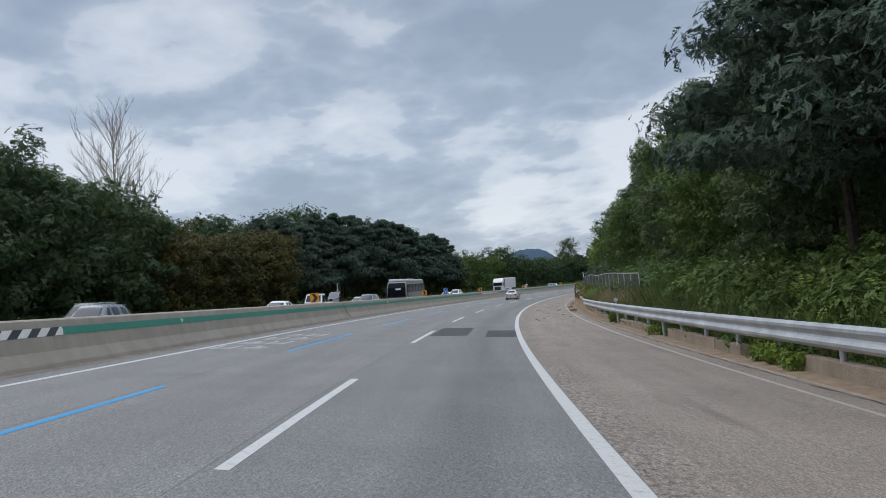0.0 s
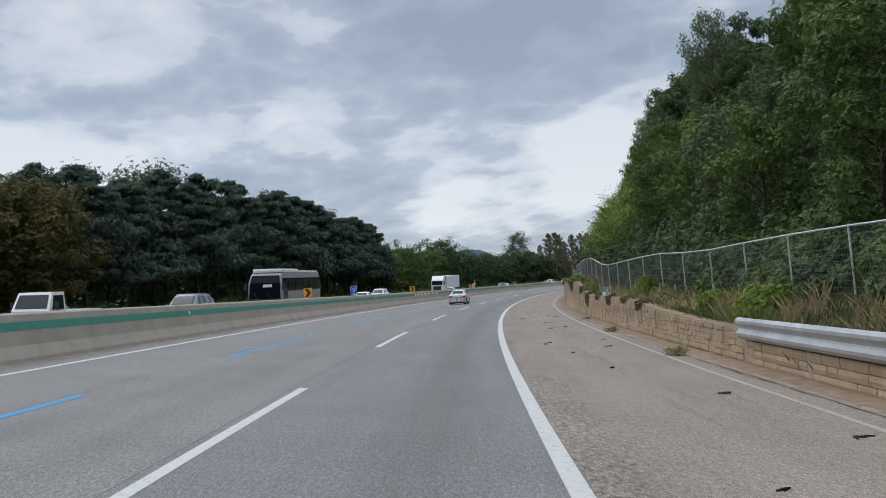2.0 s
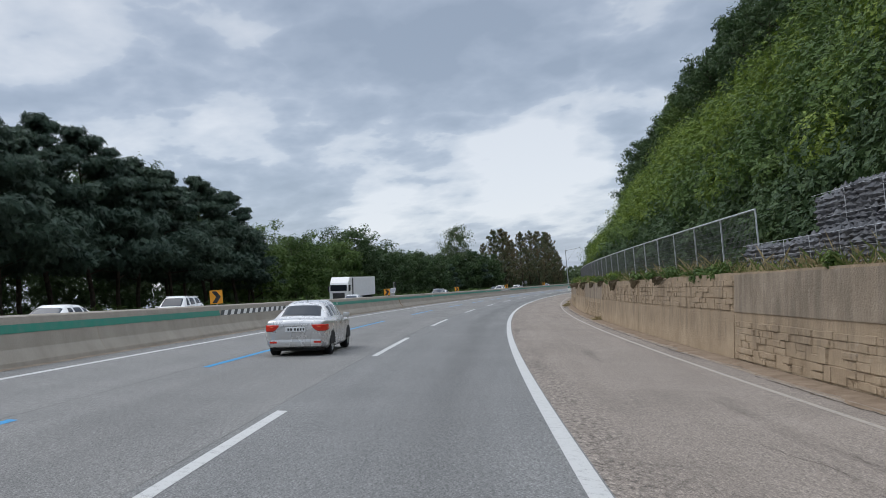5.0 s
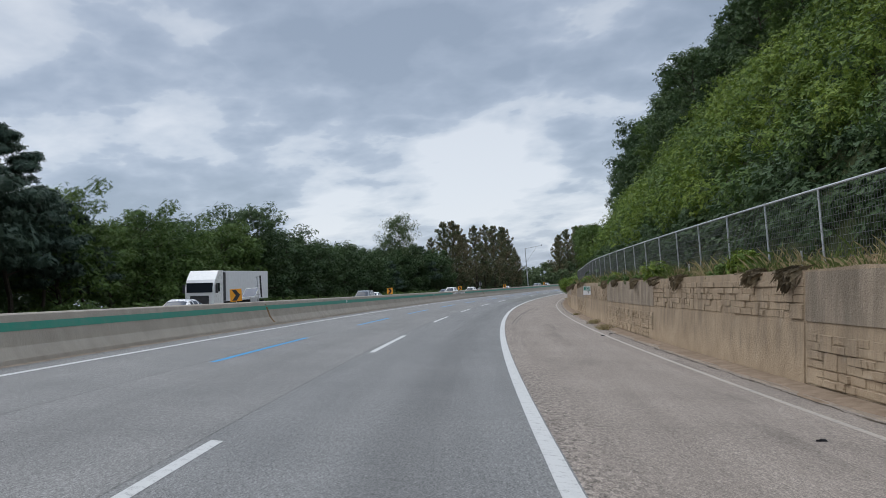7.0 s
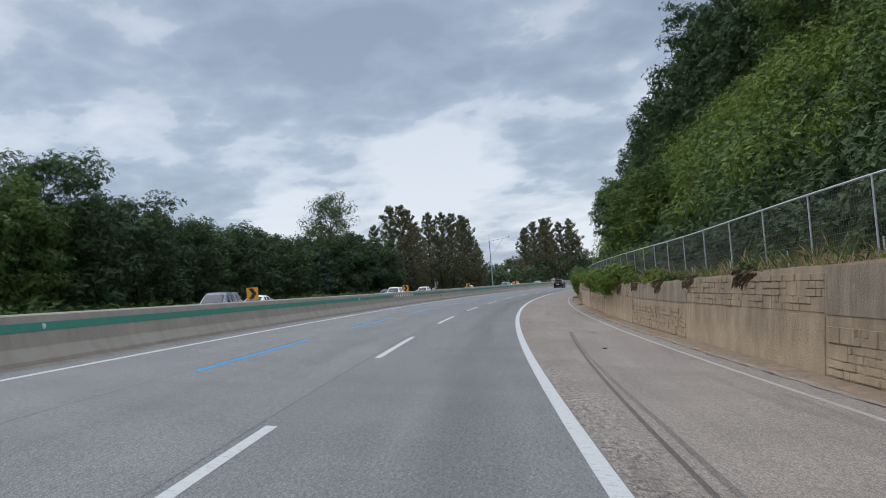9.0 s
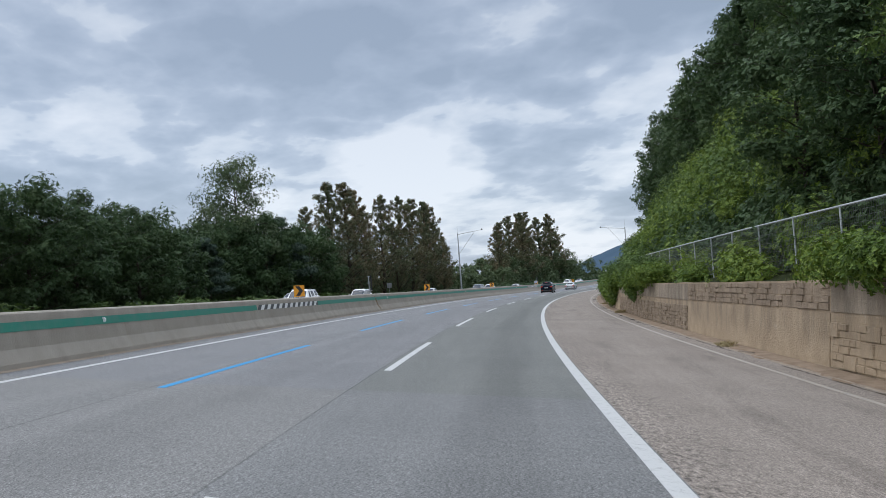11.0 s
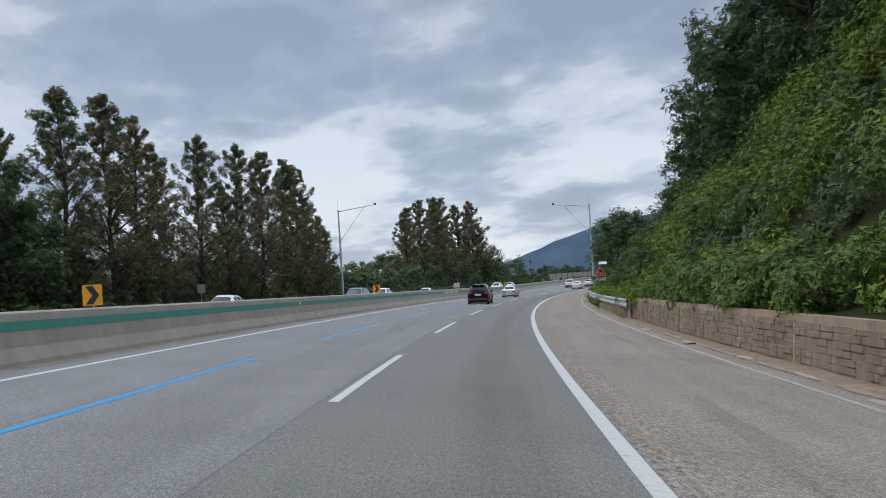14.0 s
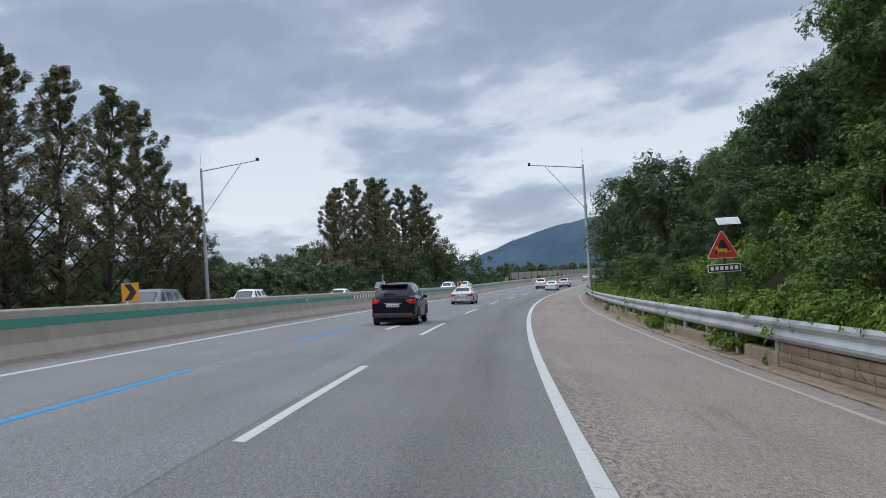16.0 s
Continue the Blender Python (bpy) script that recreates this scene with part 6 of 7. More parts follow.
SEDAN_SHAPE = [(-2.18, 0.64, 0.45, 0.86, 0.90, 0.48), (-2.13, 0.76, 0.34, 0.94, 0.985, 0.56), (-1.97, 0.825, 0.25, 0.965, 1.015, 0.59), (-1.55, 0.845, 0.2, 0.96, 1.02, 0.6), (-0.85, 0.85, 0.18, 0.945, 1.39, 0.52), (-0.4, 0.85, 0.18, 0.93, 1.45, 0.535), (0.15, 0.85, 0.18, 0.92, 1.46, 0.54),
               (0.5, 0.85, 0.18, 0.91, 1.42, 0.53), (1.25, 0.845, 0.18, 0.9, 0.95, 0.62), (1.5, 0.84, 0.18, 0.88, 0.92, 0.62), (1.88, 0.81, 0.2, 0.82, 0.85, 0.58), (2.1, 0.73, 0.26, 0.72, 0.75, 0.5), (2.18, 0.6, 0.34, 0.62, 0.64, 0.42)]
SUV = dict(name="suv", stations=SUV_SHAPE, glass=(2, 3, 6, 7), pillars=[3.65, 4.65, 5.6], wheel=0.375, axles=(-1.40, 1.42), lamp=(0.55, 0.94, 1.13, 2.6), plate=0.80, bumper=0.46, trim=GREY_TRIM, handles=(3.85, 4.9), seams=(3.6, 4.7, 6.3), spoiler=True)
HATCH = dict(SUV, name="hatchback", stations=scaled(SUV_SHAPE, 0.87, 0.9, 0.9), wheel=0.335, axles=(-1.22, 1.25), plate=0.7, bumper=0.42, trim=BLACK_TRIM, lamp=(0.53, 0.83, 0.99, 2.5))
WAGON = dict(SUV, stations=scaled(SUV_SHAPE, 0.95, 0.95, 0.96), wheel=0.36, axles=(-1.33, 1.35), rails=True, trim=BLACK_TRIM, plate=0.75, lamp=(0.57, 0.89, 1.06, 2.5))
SEDAN = dict(name="sedan", stations=SEDAN_SHAPE, glass=(3, 4, 7, 8), pillars=[4.7, 6.05], wheel=0.31, axles=(-1.32, 1.33), lamp=(0.45, 0.69, 0.86, 2.4), plate=0.68, bumper=0.38, handles=(4.75, 6.2), seams=(4.2, 6.05, 7.6), strip=PAINT_SILVER)
WHITE_SEDAN = dict(SEDAN, stations=scaled(SEDAN_SHAPE, 1.1, 1.08, 1.0), wheel=0.325, axles=(-1.45, 1.46), strip=CHROME)

car(511.0, -5.35, SUV, PAINT_BLACK, "blue-black family SUV with red tail lamps driving ahead")
car(177.0, -5.5, SEDAN, PAINT_SILVER, "silver compact sedan driving in the next lane")
car(557, -5.7, WHITE_SEDAN, PAINT_SILVER, "silver saloon driving well ahead in the middle lane")
for s, d, spec, paint, label in ((645, -2.0, WHITE_SEDAN, PAINT_WHITE, "white saloon far ahead in the near lane"), (661, -4.8, WAGON, PAINT_WHITE, "white SUV far ahead in the middle lane"), (672, -1.8, HATCH, PAINT_WHITE, "white hatchback far ahead near the bend"),
                                 (760, -5.2, SEDAN, PAINT_SILVER, "silver saloon far ahead in the bus lane")):
    car(s, d, spec, paint, label, group="cars driving ahead")
OPP = 0.0
for s, d, spec, paint, label in ((48, -15.2, HATCH, PAINT_GREY, "grey hatchback on the oncoming carriageway"), (57, -18.8, WAGON, PAINT_DARK, "dark SUV with roof rails on the oncoming carriageway"), (84, -15.0, WHITE_SEDAN, PAINT_WHITE, "white saloon on the oncoming carriageway"),
                                 (124, -15.0, WAGON, PAINT_GREY, "grey SUV on the oncoming carriageway"), (136, -18.2, SEDAN, PAINT_SILVER, "silver saloon on the oncoming carriageway"), (189, -15.2, WHITE_SEDAN, PAINT_WHITE, "white saloon following the coach"),
                                 (214, -17.8, WAGON, PAINT_WHITE, "white SUV on the oncoming carriageway"), (262, -15.0, WHITE_SEDAN, PAINT_SILVER, "silver saloon on the oncoming carriageway"), (326, -15.0, WAGON, PAINT_GREY, "grey SUV passing the lorry"),
                                 (346, -17.5, WHITE_SEDAN, PAINT_WHITE, "white saloon on the oncoming carriageway"), (402, -15.6, WAGON, PAINT_WHITE, "white SUV on the oncoming carriageway"), (412, -18.5, SEDAN, PAINT_GREY, "grey saloon beside the white SUV"),
                                 (433, -17.0, HATCH, PAINT_WHITE, "white hatchback on the oncoming carriageway"), (470, -15.4, SEDAN, PAINT_SILVER, "silver saloon on the oncoming carriageway"), (513, -15.2, WAGON, PAINT_GREY, "dark grey SUV on the oncoming carriageway"),
                                 (540, -17.5, HATCH, PAINT_WHITE, "white hatchback on the oncoming carriageway"), (574, -17.5, WHITE_SEDAN, PAINT_WHITE, "white saloon on the oncoming carriageway"), (640, -15.5, WAGON, PAINT_WHITE, "white SUV far off on the oncoming carriageway"),
                                 (672, -17.5, SEDAN, PAINT_SILVER, "silver saloon far off on the oncoming carriageway")):
    car(s, d, spec, paint, label, facing=180, group="oncoming cars", settle=OPP)


def heavy(s, d, name, label, settle, facing=True):
    m = Matrix.Translation(place(s, d, settle)) @ Matrix.Rotation(heading(s), 4, "Z") @ Matrix.Rotation(math.atan(bank(s)), 4, "Y")
    if facing:
        m = m @ Matrix.Rotation(math.pi, 4, "Z")
    return thing(name, m, label, name.split("_")[-1])


def coach(s, d):
    """A limousine coach; its nose is at local +y."""
    c = heavy(s, d, "coach_bus", "silver-grey limousine coach with a white roof on the oncoming carriageway", OPP)
    c["category"] = "bus"
    solid("body", -1.24, 1.24, -5.8, 5.8, 0.35, 1.75, 0.1, BUS_GREY, c)
    bm = bmesh.new()
    prof = [(5.78, 1.7), (5.7, 2.4), (5.45, 3.0), (4.9, 3.22), (-5.7, 3.22), (-5.78, 1.7)]
    loft(bm, [[Vector((x * (1.24 - 0.12 * (z > 2.5)), y, z)) for y, z in prof] for x in (-1, 1)])
    part("upper_body", bm, BUS_GREY, c)
    solid("roof", -1.1, 1.1, 0.6, 5.1, 3.2, 3.48, 0.12, PAINT_WHITE, c, "raised white front roof")
    solid("roof_rear", -1.08, 1.08, -5.5, 0.2, 3.2, 3.36, 0.08, PAINT_WHITE, c)
    pts = [Vector((1.15, 5.86, 1.3)), Vector((-1.15, 5.86, 1.3)), Vector((-1.1, 5.74, 2.45)), Vector((1.1, 5.74, 2.45))]
    outline_panel("windscreen", pts[::-1], -0.03, COACH_GLASS, c)
    pts = [Vector((1.1, 5.75, 2.47)), Vector((-1.1, 5.75, 2.47)), Vector((-1.0, 5.5, 3.0)), Vector((1.0, 5.5, 3.0))]
    outline_panel("upper_screen", pts[::-1], -0.03, COACH_GLASS, c)
    solid("destination_board", -0.55, 0.1, 5.88, 5.9, 2.15, 2.35, 0.005, SIGN_WHITE, c)
    for x in (-0.5, 0.45):
        bm = bmesh.new()
        tube(bm, (x, 5.9, 1.3), (x + 0.45, 5.88, 1.85), 0.015, n=4)
        part("wiper", bm, BLACK_TRIM, c)
    solid("front_panel", -1.2, 1.2, 5.7, 5.87, 0.4, 1.33, 0.05, BLACK_TRIM, c)
    for side in (-1, 1):
        for i in range(5):
            y = 4.1 - i * 2.0
            solid("side_window", side * 1.2, side * 1.262, y - 1.9, y - 0.04, 1.85, 2.8, 0.01, COACH_GLASS, c)
        solid("front_door_glass", side * 1.2, side * 1.262, 4.2, 5.3, 1.3, 2.8, 0.01, COACH_GLASS, c)
        solid("mirror", side * 1.3, side * 1.5, 5.8, 5.95, 1.9, 2.45, 0.05, BLACK_TRIM, c)
        solid("headlamp", side * 0.75, side * 1.12, 5.82, 5.9, 0.65, 0.85, 0.02, LAMP_CLEAR, c)
        for y in (3.6, -3.4):
            wheel(c, side * 1.22, y, 0.5, 0.3)
    curve = bpy.data.curves.new("lettering", "FONT")
    curve.body, curve.size, curve.extrude = "limousine", 0.62, 0.004
    text = new("lettering", curve)
    text.data.materials.append(BLACK_TRIM)
    text.parent = c
    text.matrix_local = Matrix.Translation((1.268, -2.6, 0.95)) @ Matrix(((0, 0, 1, 0), (1, 0, 0, 0), (0, 1, 0, 0), (0, 0, 0, 1)))
    return c


coach(151.0, -15.0)


def articulated_lorry(s, d):
    c = heavy(s, d, "articulated_lorry", "white articulated lorry with a long box trailer on the oncoming carriageway", OPP)
    c["category"] = "truck"
    bm = bmesh.new()
    prof = [(7.0, 0.7), (7.02, 2.3), (6.7, 3.0), (5.9, 3.75), (4.9, 3.75), (4.9, 0.7)]
    loft(bm, [[Vector((x * 1.22, y, z)) for y, z in prof] for x in (-1, 1)])
    part("cab", bm, PAINT_WHITE, c)
    solid("windscreen", -1.1, 1.1, 6.86, 7.06, 1.95, 2.75, 0.04, GLASS, c)
    solid("grille", -0.8, 0.8, 7.0, 7.07, 0.8, 1.7, 0.03, BLACK_TRIM, c)
    solid("front_bumper", -1.22, 1.22, 6.85, 7.1, 0.35, 0.78, 0.05, PAINT_WHITE, c)
    solid("trailer", -1.25, 1.25, -7.0, 4.3, 1.15, 3.72, 0.04, TRUCK_BOX, c)
    solid("chassis", -0.5, 0.5, -6.8, 6.5, 0.6, 1.14, 0.02, UNDER, c)
    for side in (-1, 1):
        solid("side_window", side * 1.2, side * 1.235, 5.7, 6.6, 2.0, 2.7, 0.01, GLASS, c)
        solid("mirror", side * 1.3, side * 1.5, 6.75, 6.9, 1.9, 2.6, 0.04, BLACK_TRIM, c)
        solid("headlamp", side * 0.85, side * 1.15, 7.02, 7.12, 0.85, 1.1, 0.02, LAMP_CLEAR, c)
        solid("air_deflector", side * 1.1, side * 1.24, 4.35, 4.85, 1.2, 3.6, 0.03, BLACK_TRIM, c)
        for y in (5.9, 3.4, -4.4, -5.7):
            wheel(c, side * 1.2, y, 0.5, 0.32)
    return c


articulated_lorry(302.8, -23.2)


def small_truck(s, d, label, facing=True, box_body=False, settle=OPP):
    c = heavy(s, d, "small_truck", label, settle, facing)
    bm = bmesh.new()
    prof = [(2.5, 0.5), (2.52, 1.15), (2.05, 1.93), (1.0, 1.95), (0.9, 0.5)]
    loft(bm, [[Vector((x * (0.83 - 0.1 * (z > 1.5)), y, z)) for y, z in prof] for x in (-1, -0.98, 0.98, 1)])
    part("cab", bm, PAINT_WHITE, c)
    pts = [Vector((0.7, 2.46, 1.25)), Vector((-0.7, 2.46, 1.25)), Vector((-0.64, 2.13, 1.82)), Vector((0.64, 2.13, 1.82))]
    outline_panel("windscreen", pts, -0.02, GLASS, c)
    if box_body:
        solid("cargo_box", -0.95, 0.95, -2.5, 0.8, 0.75, 2.6, 0.03, TRUCK_BOX, c)
        solid("rear_lamp", -0.85, 0.85, -2.54, -2.45, 0.6, 0.72, 0.01, TAIL_RED, c)
    else:
        solid("load_bed", -0.85, 0.85, -2.5, 0.8, 0.7, 1.1, 0.02, PAINT_WHITE, c)
    solid("chassis", -0.4, 0.4, -2.3, 2.2, 0.4, 0.72, 0.02, UNDER, c)
    for side in (-1, 1):
        pts = [Vector((side * 0.8, 1.15, 1.2)), Vector((side * 0.81, 2.2, 1.2)), Vector((side * 0.755, 1.98, 1.8)), Vector((side * 0.755, 1.15, 1.8))]
        outline_panel("side_window", pts if side > 0 else pts[::-1], -0.015, GLASS, c)
        solid("mirror", side * 0.9, side * 1.06, 2.1, 2.2, 1.2, 1.5, 0.03, BLACK_TRIM, c)
        solid("headlamp", side * 0.5, side * 0.78, 2.49, 2.55, 0.75, 0.95, 0.02, LAMP_CLEAR, c)
        for y in (1.7, -1.5):
            wheel(c, side * 0.8, y, 0.33, 0.2)
    return c


small_truck(112.0, -17.6, "small white flatbed truck on the oncoming carriageway")
small_truck(790.0, -1.9, "small white box truck far ahead in the near lane", facing=False, box_body=True, settle=0.0)


# ---- signs and poles ----
def chevron_sign(s):
    c = thing("chevron_sign", stand(s, -10.75, 1.03), "amber curve sign with a black chevron on the barrier", "road sign", "chevron signs")
    solid("plate", -0.29, 0.29, -0.012, 0.0, 0.06, 0.66, 0.004, SIGN_YELLOW, c)
    pts = [(-0.2, 0.62), (0.02, 0.62), (0.21, 0.36), (0.02, 0.1), (-0.2, 0.1), (-0.0, 0.36)]
    bm = bmesh.new()
    vs = [bm.verts.new((x, -0.0125, z)) for x, z in pts]
    bm.faces.new((vs[0], vs[5], vs[2], vs[1])[::-1])
    bm.faces.new((vs[5], vs[4], vs[3], vs[2])[::-1])
    r = bmesh.ops.extrude_face_region(bm, geom=list(bm.faces))
    bmesh.ops.translate(bm, verts=[g for g in r["geom"] if isinstance(g, bmesh.types.BMVert)], vec=(0, -0.005, 0))
    part("chevron", bm, SIGN_BLACK, c, "black chevron")
    bm = bmesh.new()
    tube(bm, (0, 0.03, -0.05), (0, 0.03, 0.55), 0.025, n=8)
    part("bracket", bm, POLE_STEEL, c)
    return c


for s in (9.5, 69.6, 131.8, 190.6, 251.0, 311.0, 373.7, 431.0, 491.8, 552.0, 612.0, 672.0):
    chevron_sign(s)


def reflector(s):
    c = thing("barrier_reflector", stand(s, -10.6, 0.76), "small white round reflector on the median barrier", "reflector", "barrier reflectors")
    bm = bmesh.new()
    tube(bm, (0.06, -0.03, 0), (0.06, 0.02, 0), 0.075, n=14)
    part("lens", bm, SIGN_WHITE, c)
    bm = bmesh.new()
    box(bm, -0.03, 0.05, -0.01, 0.02, -0.05, 0.05, bevel=0.006)
    part("bracket", bm, POLE_STEEL, c)


for s in (38.5, 102.0, 161.8, 222.5, 284.3, 344.0, 404.4, 461.0, 520.5, 580.0, 640.0):
    reflector(s)


def solar_lamp(s, panel):
    """A post with crossbars on a small cabinet, with a solar panel beside it."""
    c = thing("warning_post", stand(s, -10.75, 1.03), "steel post with crossbars and a control box on the barrier", "post")
    bm = bmesh.new()
    tube(bm, (0.0, 0, 0), (0.0, 0, 1.32), 0.028, n=8)
    part("post", bm, POLE_STEEL, c)
    for z in (0.35, 0.8, 1.28):
        solid("crossbar", -0.1, 0.12, -0.03, 0.0, z, z + 0.035, 0.005, POLE_STEEL, c)
    solid("screen", 0.12, 0.2, 0.02, 0.06, 0.2, 1.36, 0.005, BLACK_TRIM, c)
    solid("control_box", -0.42, -0.08, -0.1, 0.12, 0.0, 0.24, 0.015, POLE_STEEL, c)
    if panel:
        p = thing("solar_panel", stand(s - 1.8, -10.75, 1.03), "tilted solar panel in a grey frame on the barrier", "solar panel")
        bm = bmesh.new()
        tube(bm, (0, 0, 0), (0, 0, 0.42), 0.025, n=8)
        part("stem", bm, POLE_STEEL, p)
        tilt = Matrix.Translation((0, 0, 0.48)) @ Matrix.Rotation(radians(-18), 4, "Z") @ Matrix.Rotation(radians(48), 4, "X")
        bm = bmesh.new()
        box(bm, -0.4, 0.4, -0.3, 0.3, -0.02, 0.0, tilt, 0.006)
        frame_part = part("frame", bm, POLE_STEEL, p)
        bm = bmesh.new()
        box(bm, -0.37, 0.37, -0.27, 0.27, 0.001, 0.008, tilt)
        part("glass_face", bm, SOLAR, frame_part)
    else:
        solid("shelf", -0.75, 0.2, -0.06, 0.12, 0.24, 0.27, 0.004, POLE_STEEL, c)


solar_lamp(78.7, True)
solar_lamp(256.0, True)
solar_lamp(397.8, False)
solar_lamp(552.8, True)


def lettering(body, size, at, material, parent):
    """Raised figures that face local -y."""
    curve = bpy.data.curves.new("lettering", "FONT")
    curve.body, curve.size, curve.extrude, curve.align_x = body, size, 0.002, "CENTER"
    text = new("lettering", curve)
    text.data.materials.append(material)
    text.parent = parent
    text.matrix_local = Matrix.Translation(at) @ Matrix.Rotation(math.pi / 2, 4, "X")
    return text


def blue_sign(s):
    c = thing("route_sign", stand(s, -10.75, 1.03) @ Matrix.Scale(0.88, 4), "small blue direction sign with white letters on the barrier", "road sign")
    bm = bmesh.new()
    tube(bm, (0, 0.03, 0), (0, 0.03, 0.8), 0.025, n=8)
    part("post", bm, POLE_STEEL, c)
    plate = solid("plate", -0.31, 0.31, -0.015, 0.0, 0.1, 0.92, 0.004, SIGN_WHITE, c, "white-edged plate")
    solid("face", -0.29, 0.29, -0.019, -0.013, 0.12, 0.9, 0.002, SIGN_BLUE, plate)
    for name, x0, x1, z0, z1 in (("arrow", -0.09, -0.045, 0.3, 0.46), ("arrow", -0.09, 0.08, 0.42, 0.465), ("arrow", 0.06, 0.12, 0.40, 0.485)):
        solid(name, x0, x1, -0.023, -0.017, z0, z1, 0.001, SIGN_WHITE, plate)
    solid("number_shield", -0.1, 0.1, -0.022, -0.017, 0.76, 0.88, 0.003, SIGN_BLACK, plate)
    lettering("37", 0.11, (0, -0.024, 0.785), SIGN_WHITE, plate)
    lettering("\uc625\ucc9c", 0.2, (0, -0.022, 0.55), SIGN_WHITE, plate)
    lettering("0m", 0.14, (0.03, -0.022, 0.16), SIGN_WHITE, plate)


blue_sign(151.7)


def sign_back(s, d, shape, label):
    """A road sign for the oncoming traffic, seen from behind."""
    c = thing("road_sign", stand(s, d, 0.0), label, "road sign")
    bm = bmesh.new()
    tube(bm, (0, 0.04, -0.3), (0, 0.04, 2.5), 0.035, n=8)
    part("post", bm, POLE_STEEL, c)
    bm = bmesh.new()
    vs = [bm.verts.new((x, 0.06, z)) for x, z in shape]
    f = bm.faces.new(vs)
    q = bmesh.ops.extrude_face_region(bm, geom=[f])
    bmesh.ops.translate(bm, verts=[g for g in q["geom"] if isinstance(g, bmesh.types.BMVert)], vec=(0, 0.012, 0))
    bmesh.ops.recalc_face_normals(bm, faces=bm.faces)
    part("plate", bm, POLE_STEEL, c, "bare grey back of the plate")
    for z in (1.85, 2.2):
        solid("bracket", -0.22, 0.22, 0.03, 0.058, z, z + 0.05, 0.005, POLE_STEEL, c)


sign_back(321, -26.2, ((-0.45, 1.7), (0.45, 1.7), (0.0, 2.55)), "grey back of a triangular warning sign on a post")
sign_back(513, -30.5, ((-0.4, 1.75), (0.4, 1.75), (0.4, 2.6), (-0.4, 2.6)), "grey back of a square sign on a post")


def wildlife_sign(s, d):
    c = thing("wildlife_sign", stand(s, d, 1.13, 4) @ Matrix.Scale(0.66, 4), "red triangular wildlife warning sign with a text board below", "road sign")
    bm = bmesh.new()
    tube(bm, (0.05, 0.03, -1.6), (0.05, 0.03, 3.2), 0.05, n=10)
    part("post", bm, GREY_TRIM, c)

    def tri(name, r, y, material, parent, label=""):
        bm = bmesh.new()
        pts = [Vector((r * 1.0 * x, y, 2.22 + r * z)) for x, z in ((-1.0, -0.62), (1.0, -0.62), (0.0, 1.12))]
        vs = [bm.verts.new(p) for p in pts]
        f = bm.faces.new(vs)
        q = bmesh.ops.extrude_face_region(bm, geom=[f])
        bmesh.ops.translate(bm, verts=[g for g in q["geom"] if isinstance(g, bmesh.types.BMVert)], vec=(0, 0.012, 0))
        bmesh.ops.bevel(bm, geom=[e for e in bm.edges if abs((e.verts[0].co - e.verts[1].co).normalized().y) > 0.9], offset=0.06, segments=3, affect="EDGES")
        bmesh.ops.recalc_face_normals(bm, faces=bm.faces)
        return part(name, bm, material, parent, label)

    rim = tri("rim", 0.62, -0.02, SIGN_WHITE, c, "white rim")
    tri("red_border", 0.585, -0.025, RED_PAINT, rim)
    tri("dark_field", 0.34, -0.03, SIGN_BLACK, rim)
    bm = bmesh.new()
    box(bm, -0.2, 0.16, -0.045, -0.032, 2.08, 2.2, bevel=0.02)
    box(bm, -0.28, -0.16, -0.045, -0.032, 2.15, 2.28, bevel=0.02)
    for x, z, w in ((-0.18, 2.0, 0.04), (-0.08, 2.02, 0.04), (0.06, 2.0, 0.04), (0.13, 2.02, 0.06)):
        box(bm, x, x + w, -0.045, -0.032, z, 2.12)
    box(bm, 0.12, 0.3, -0.045, -0.032, 2.05, 2.1, bevel=0.01)
    part("animal_mark", bm, SIGN_YELLOW, rim, "amber running animal")
    board = solid("text_board", -0.6, 0.62, -0.02, 0.0, 1.32, 1.62, 0.02, SIGN_WHITE, c)
    solid("board_face", -0.57, 0.59, -0.026, -0.018, 1.35, 1.59, 0.01, SIGN_BLACK, board)
    for i in range(6):
        x = -0.5 + i * 0.18
        solid("text_bar", x, x + 0.12, -0.032, -0.024, 1.4, 1.54, 0.003, SIGN_WHITE, board)
    tilt = Matrix.Translation((0.28, 0.0, 3.22)) @ Matrix.Rotation(radians(38), 4, "X")
    bm = bmesh.new()
    box(bm, -0.42, 0.42, -0.22, 0.22, -0.02, 0.0, tilt, 0.006)
    p = part("solar_frame", bm, SIGN_WHITE, c)
    bm = bmesh.new()
    box(bm, -0.39, 0.39, -0.19, 0.19, 0.001, 0.008, tilt)
    part("solar_cells", bm, POLE_STEEL, p)


wildlife_sign(494.6, 5.62)


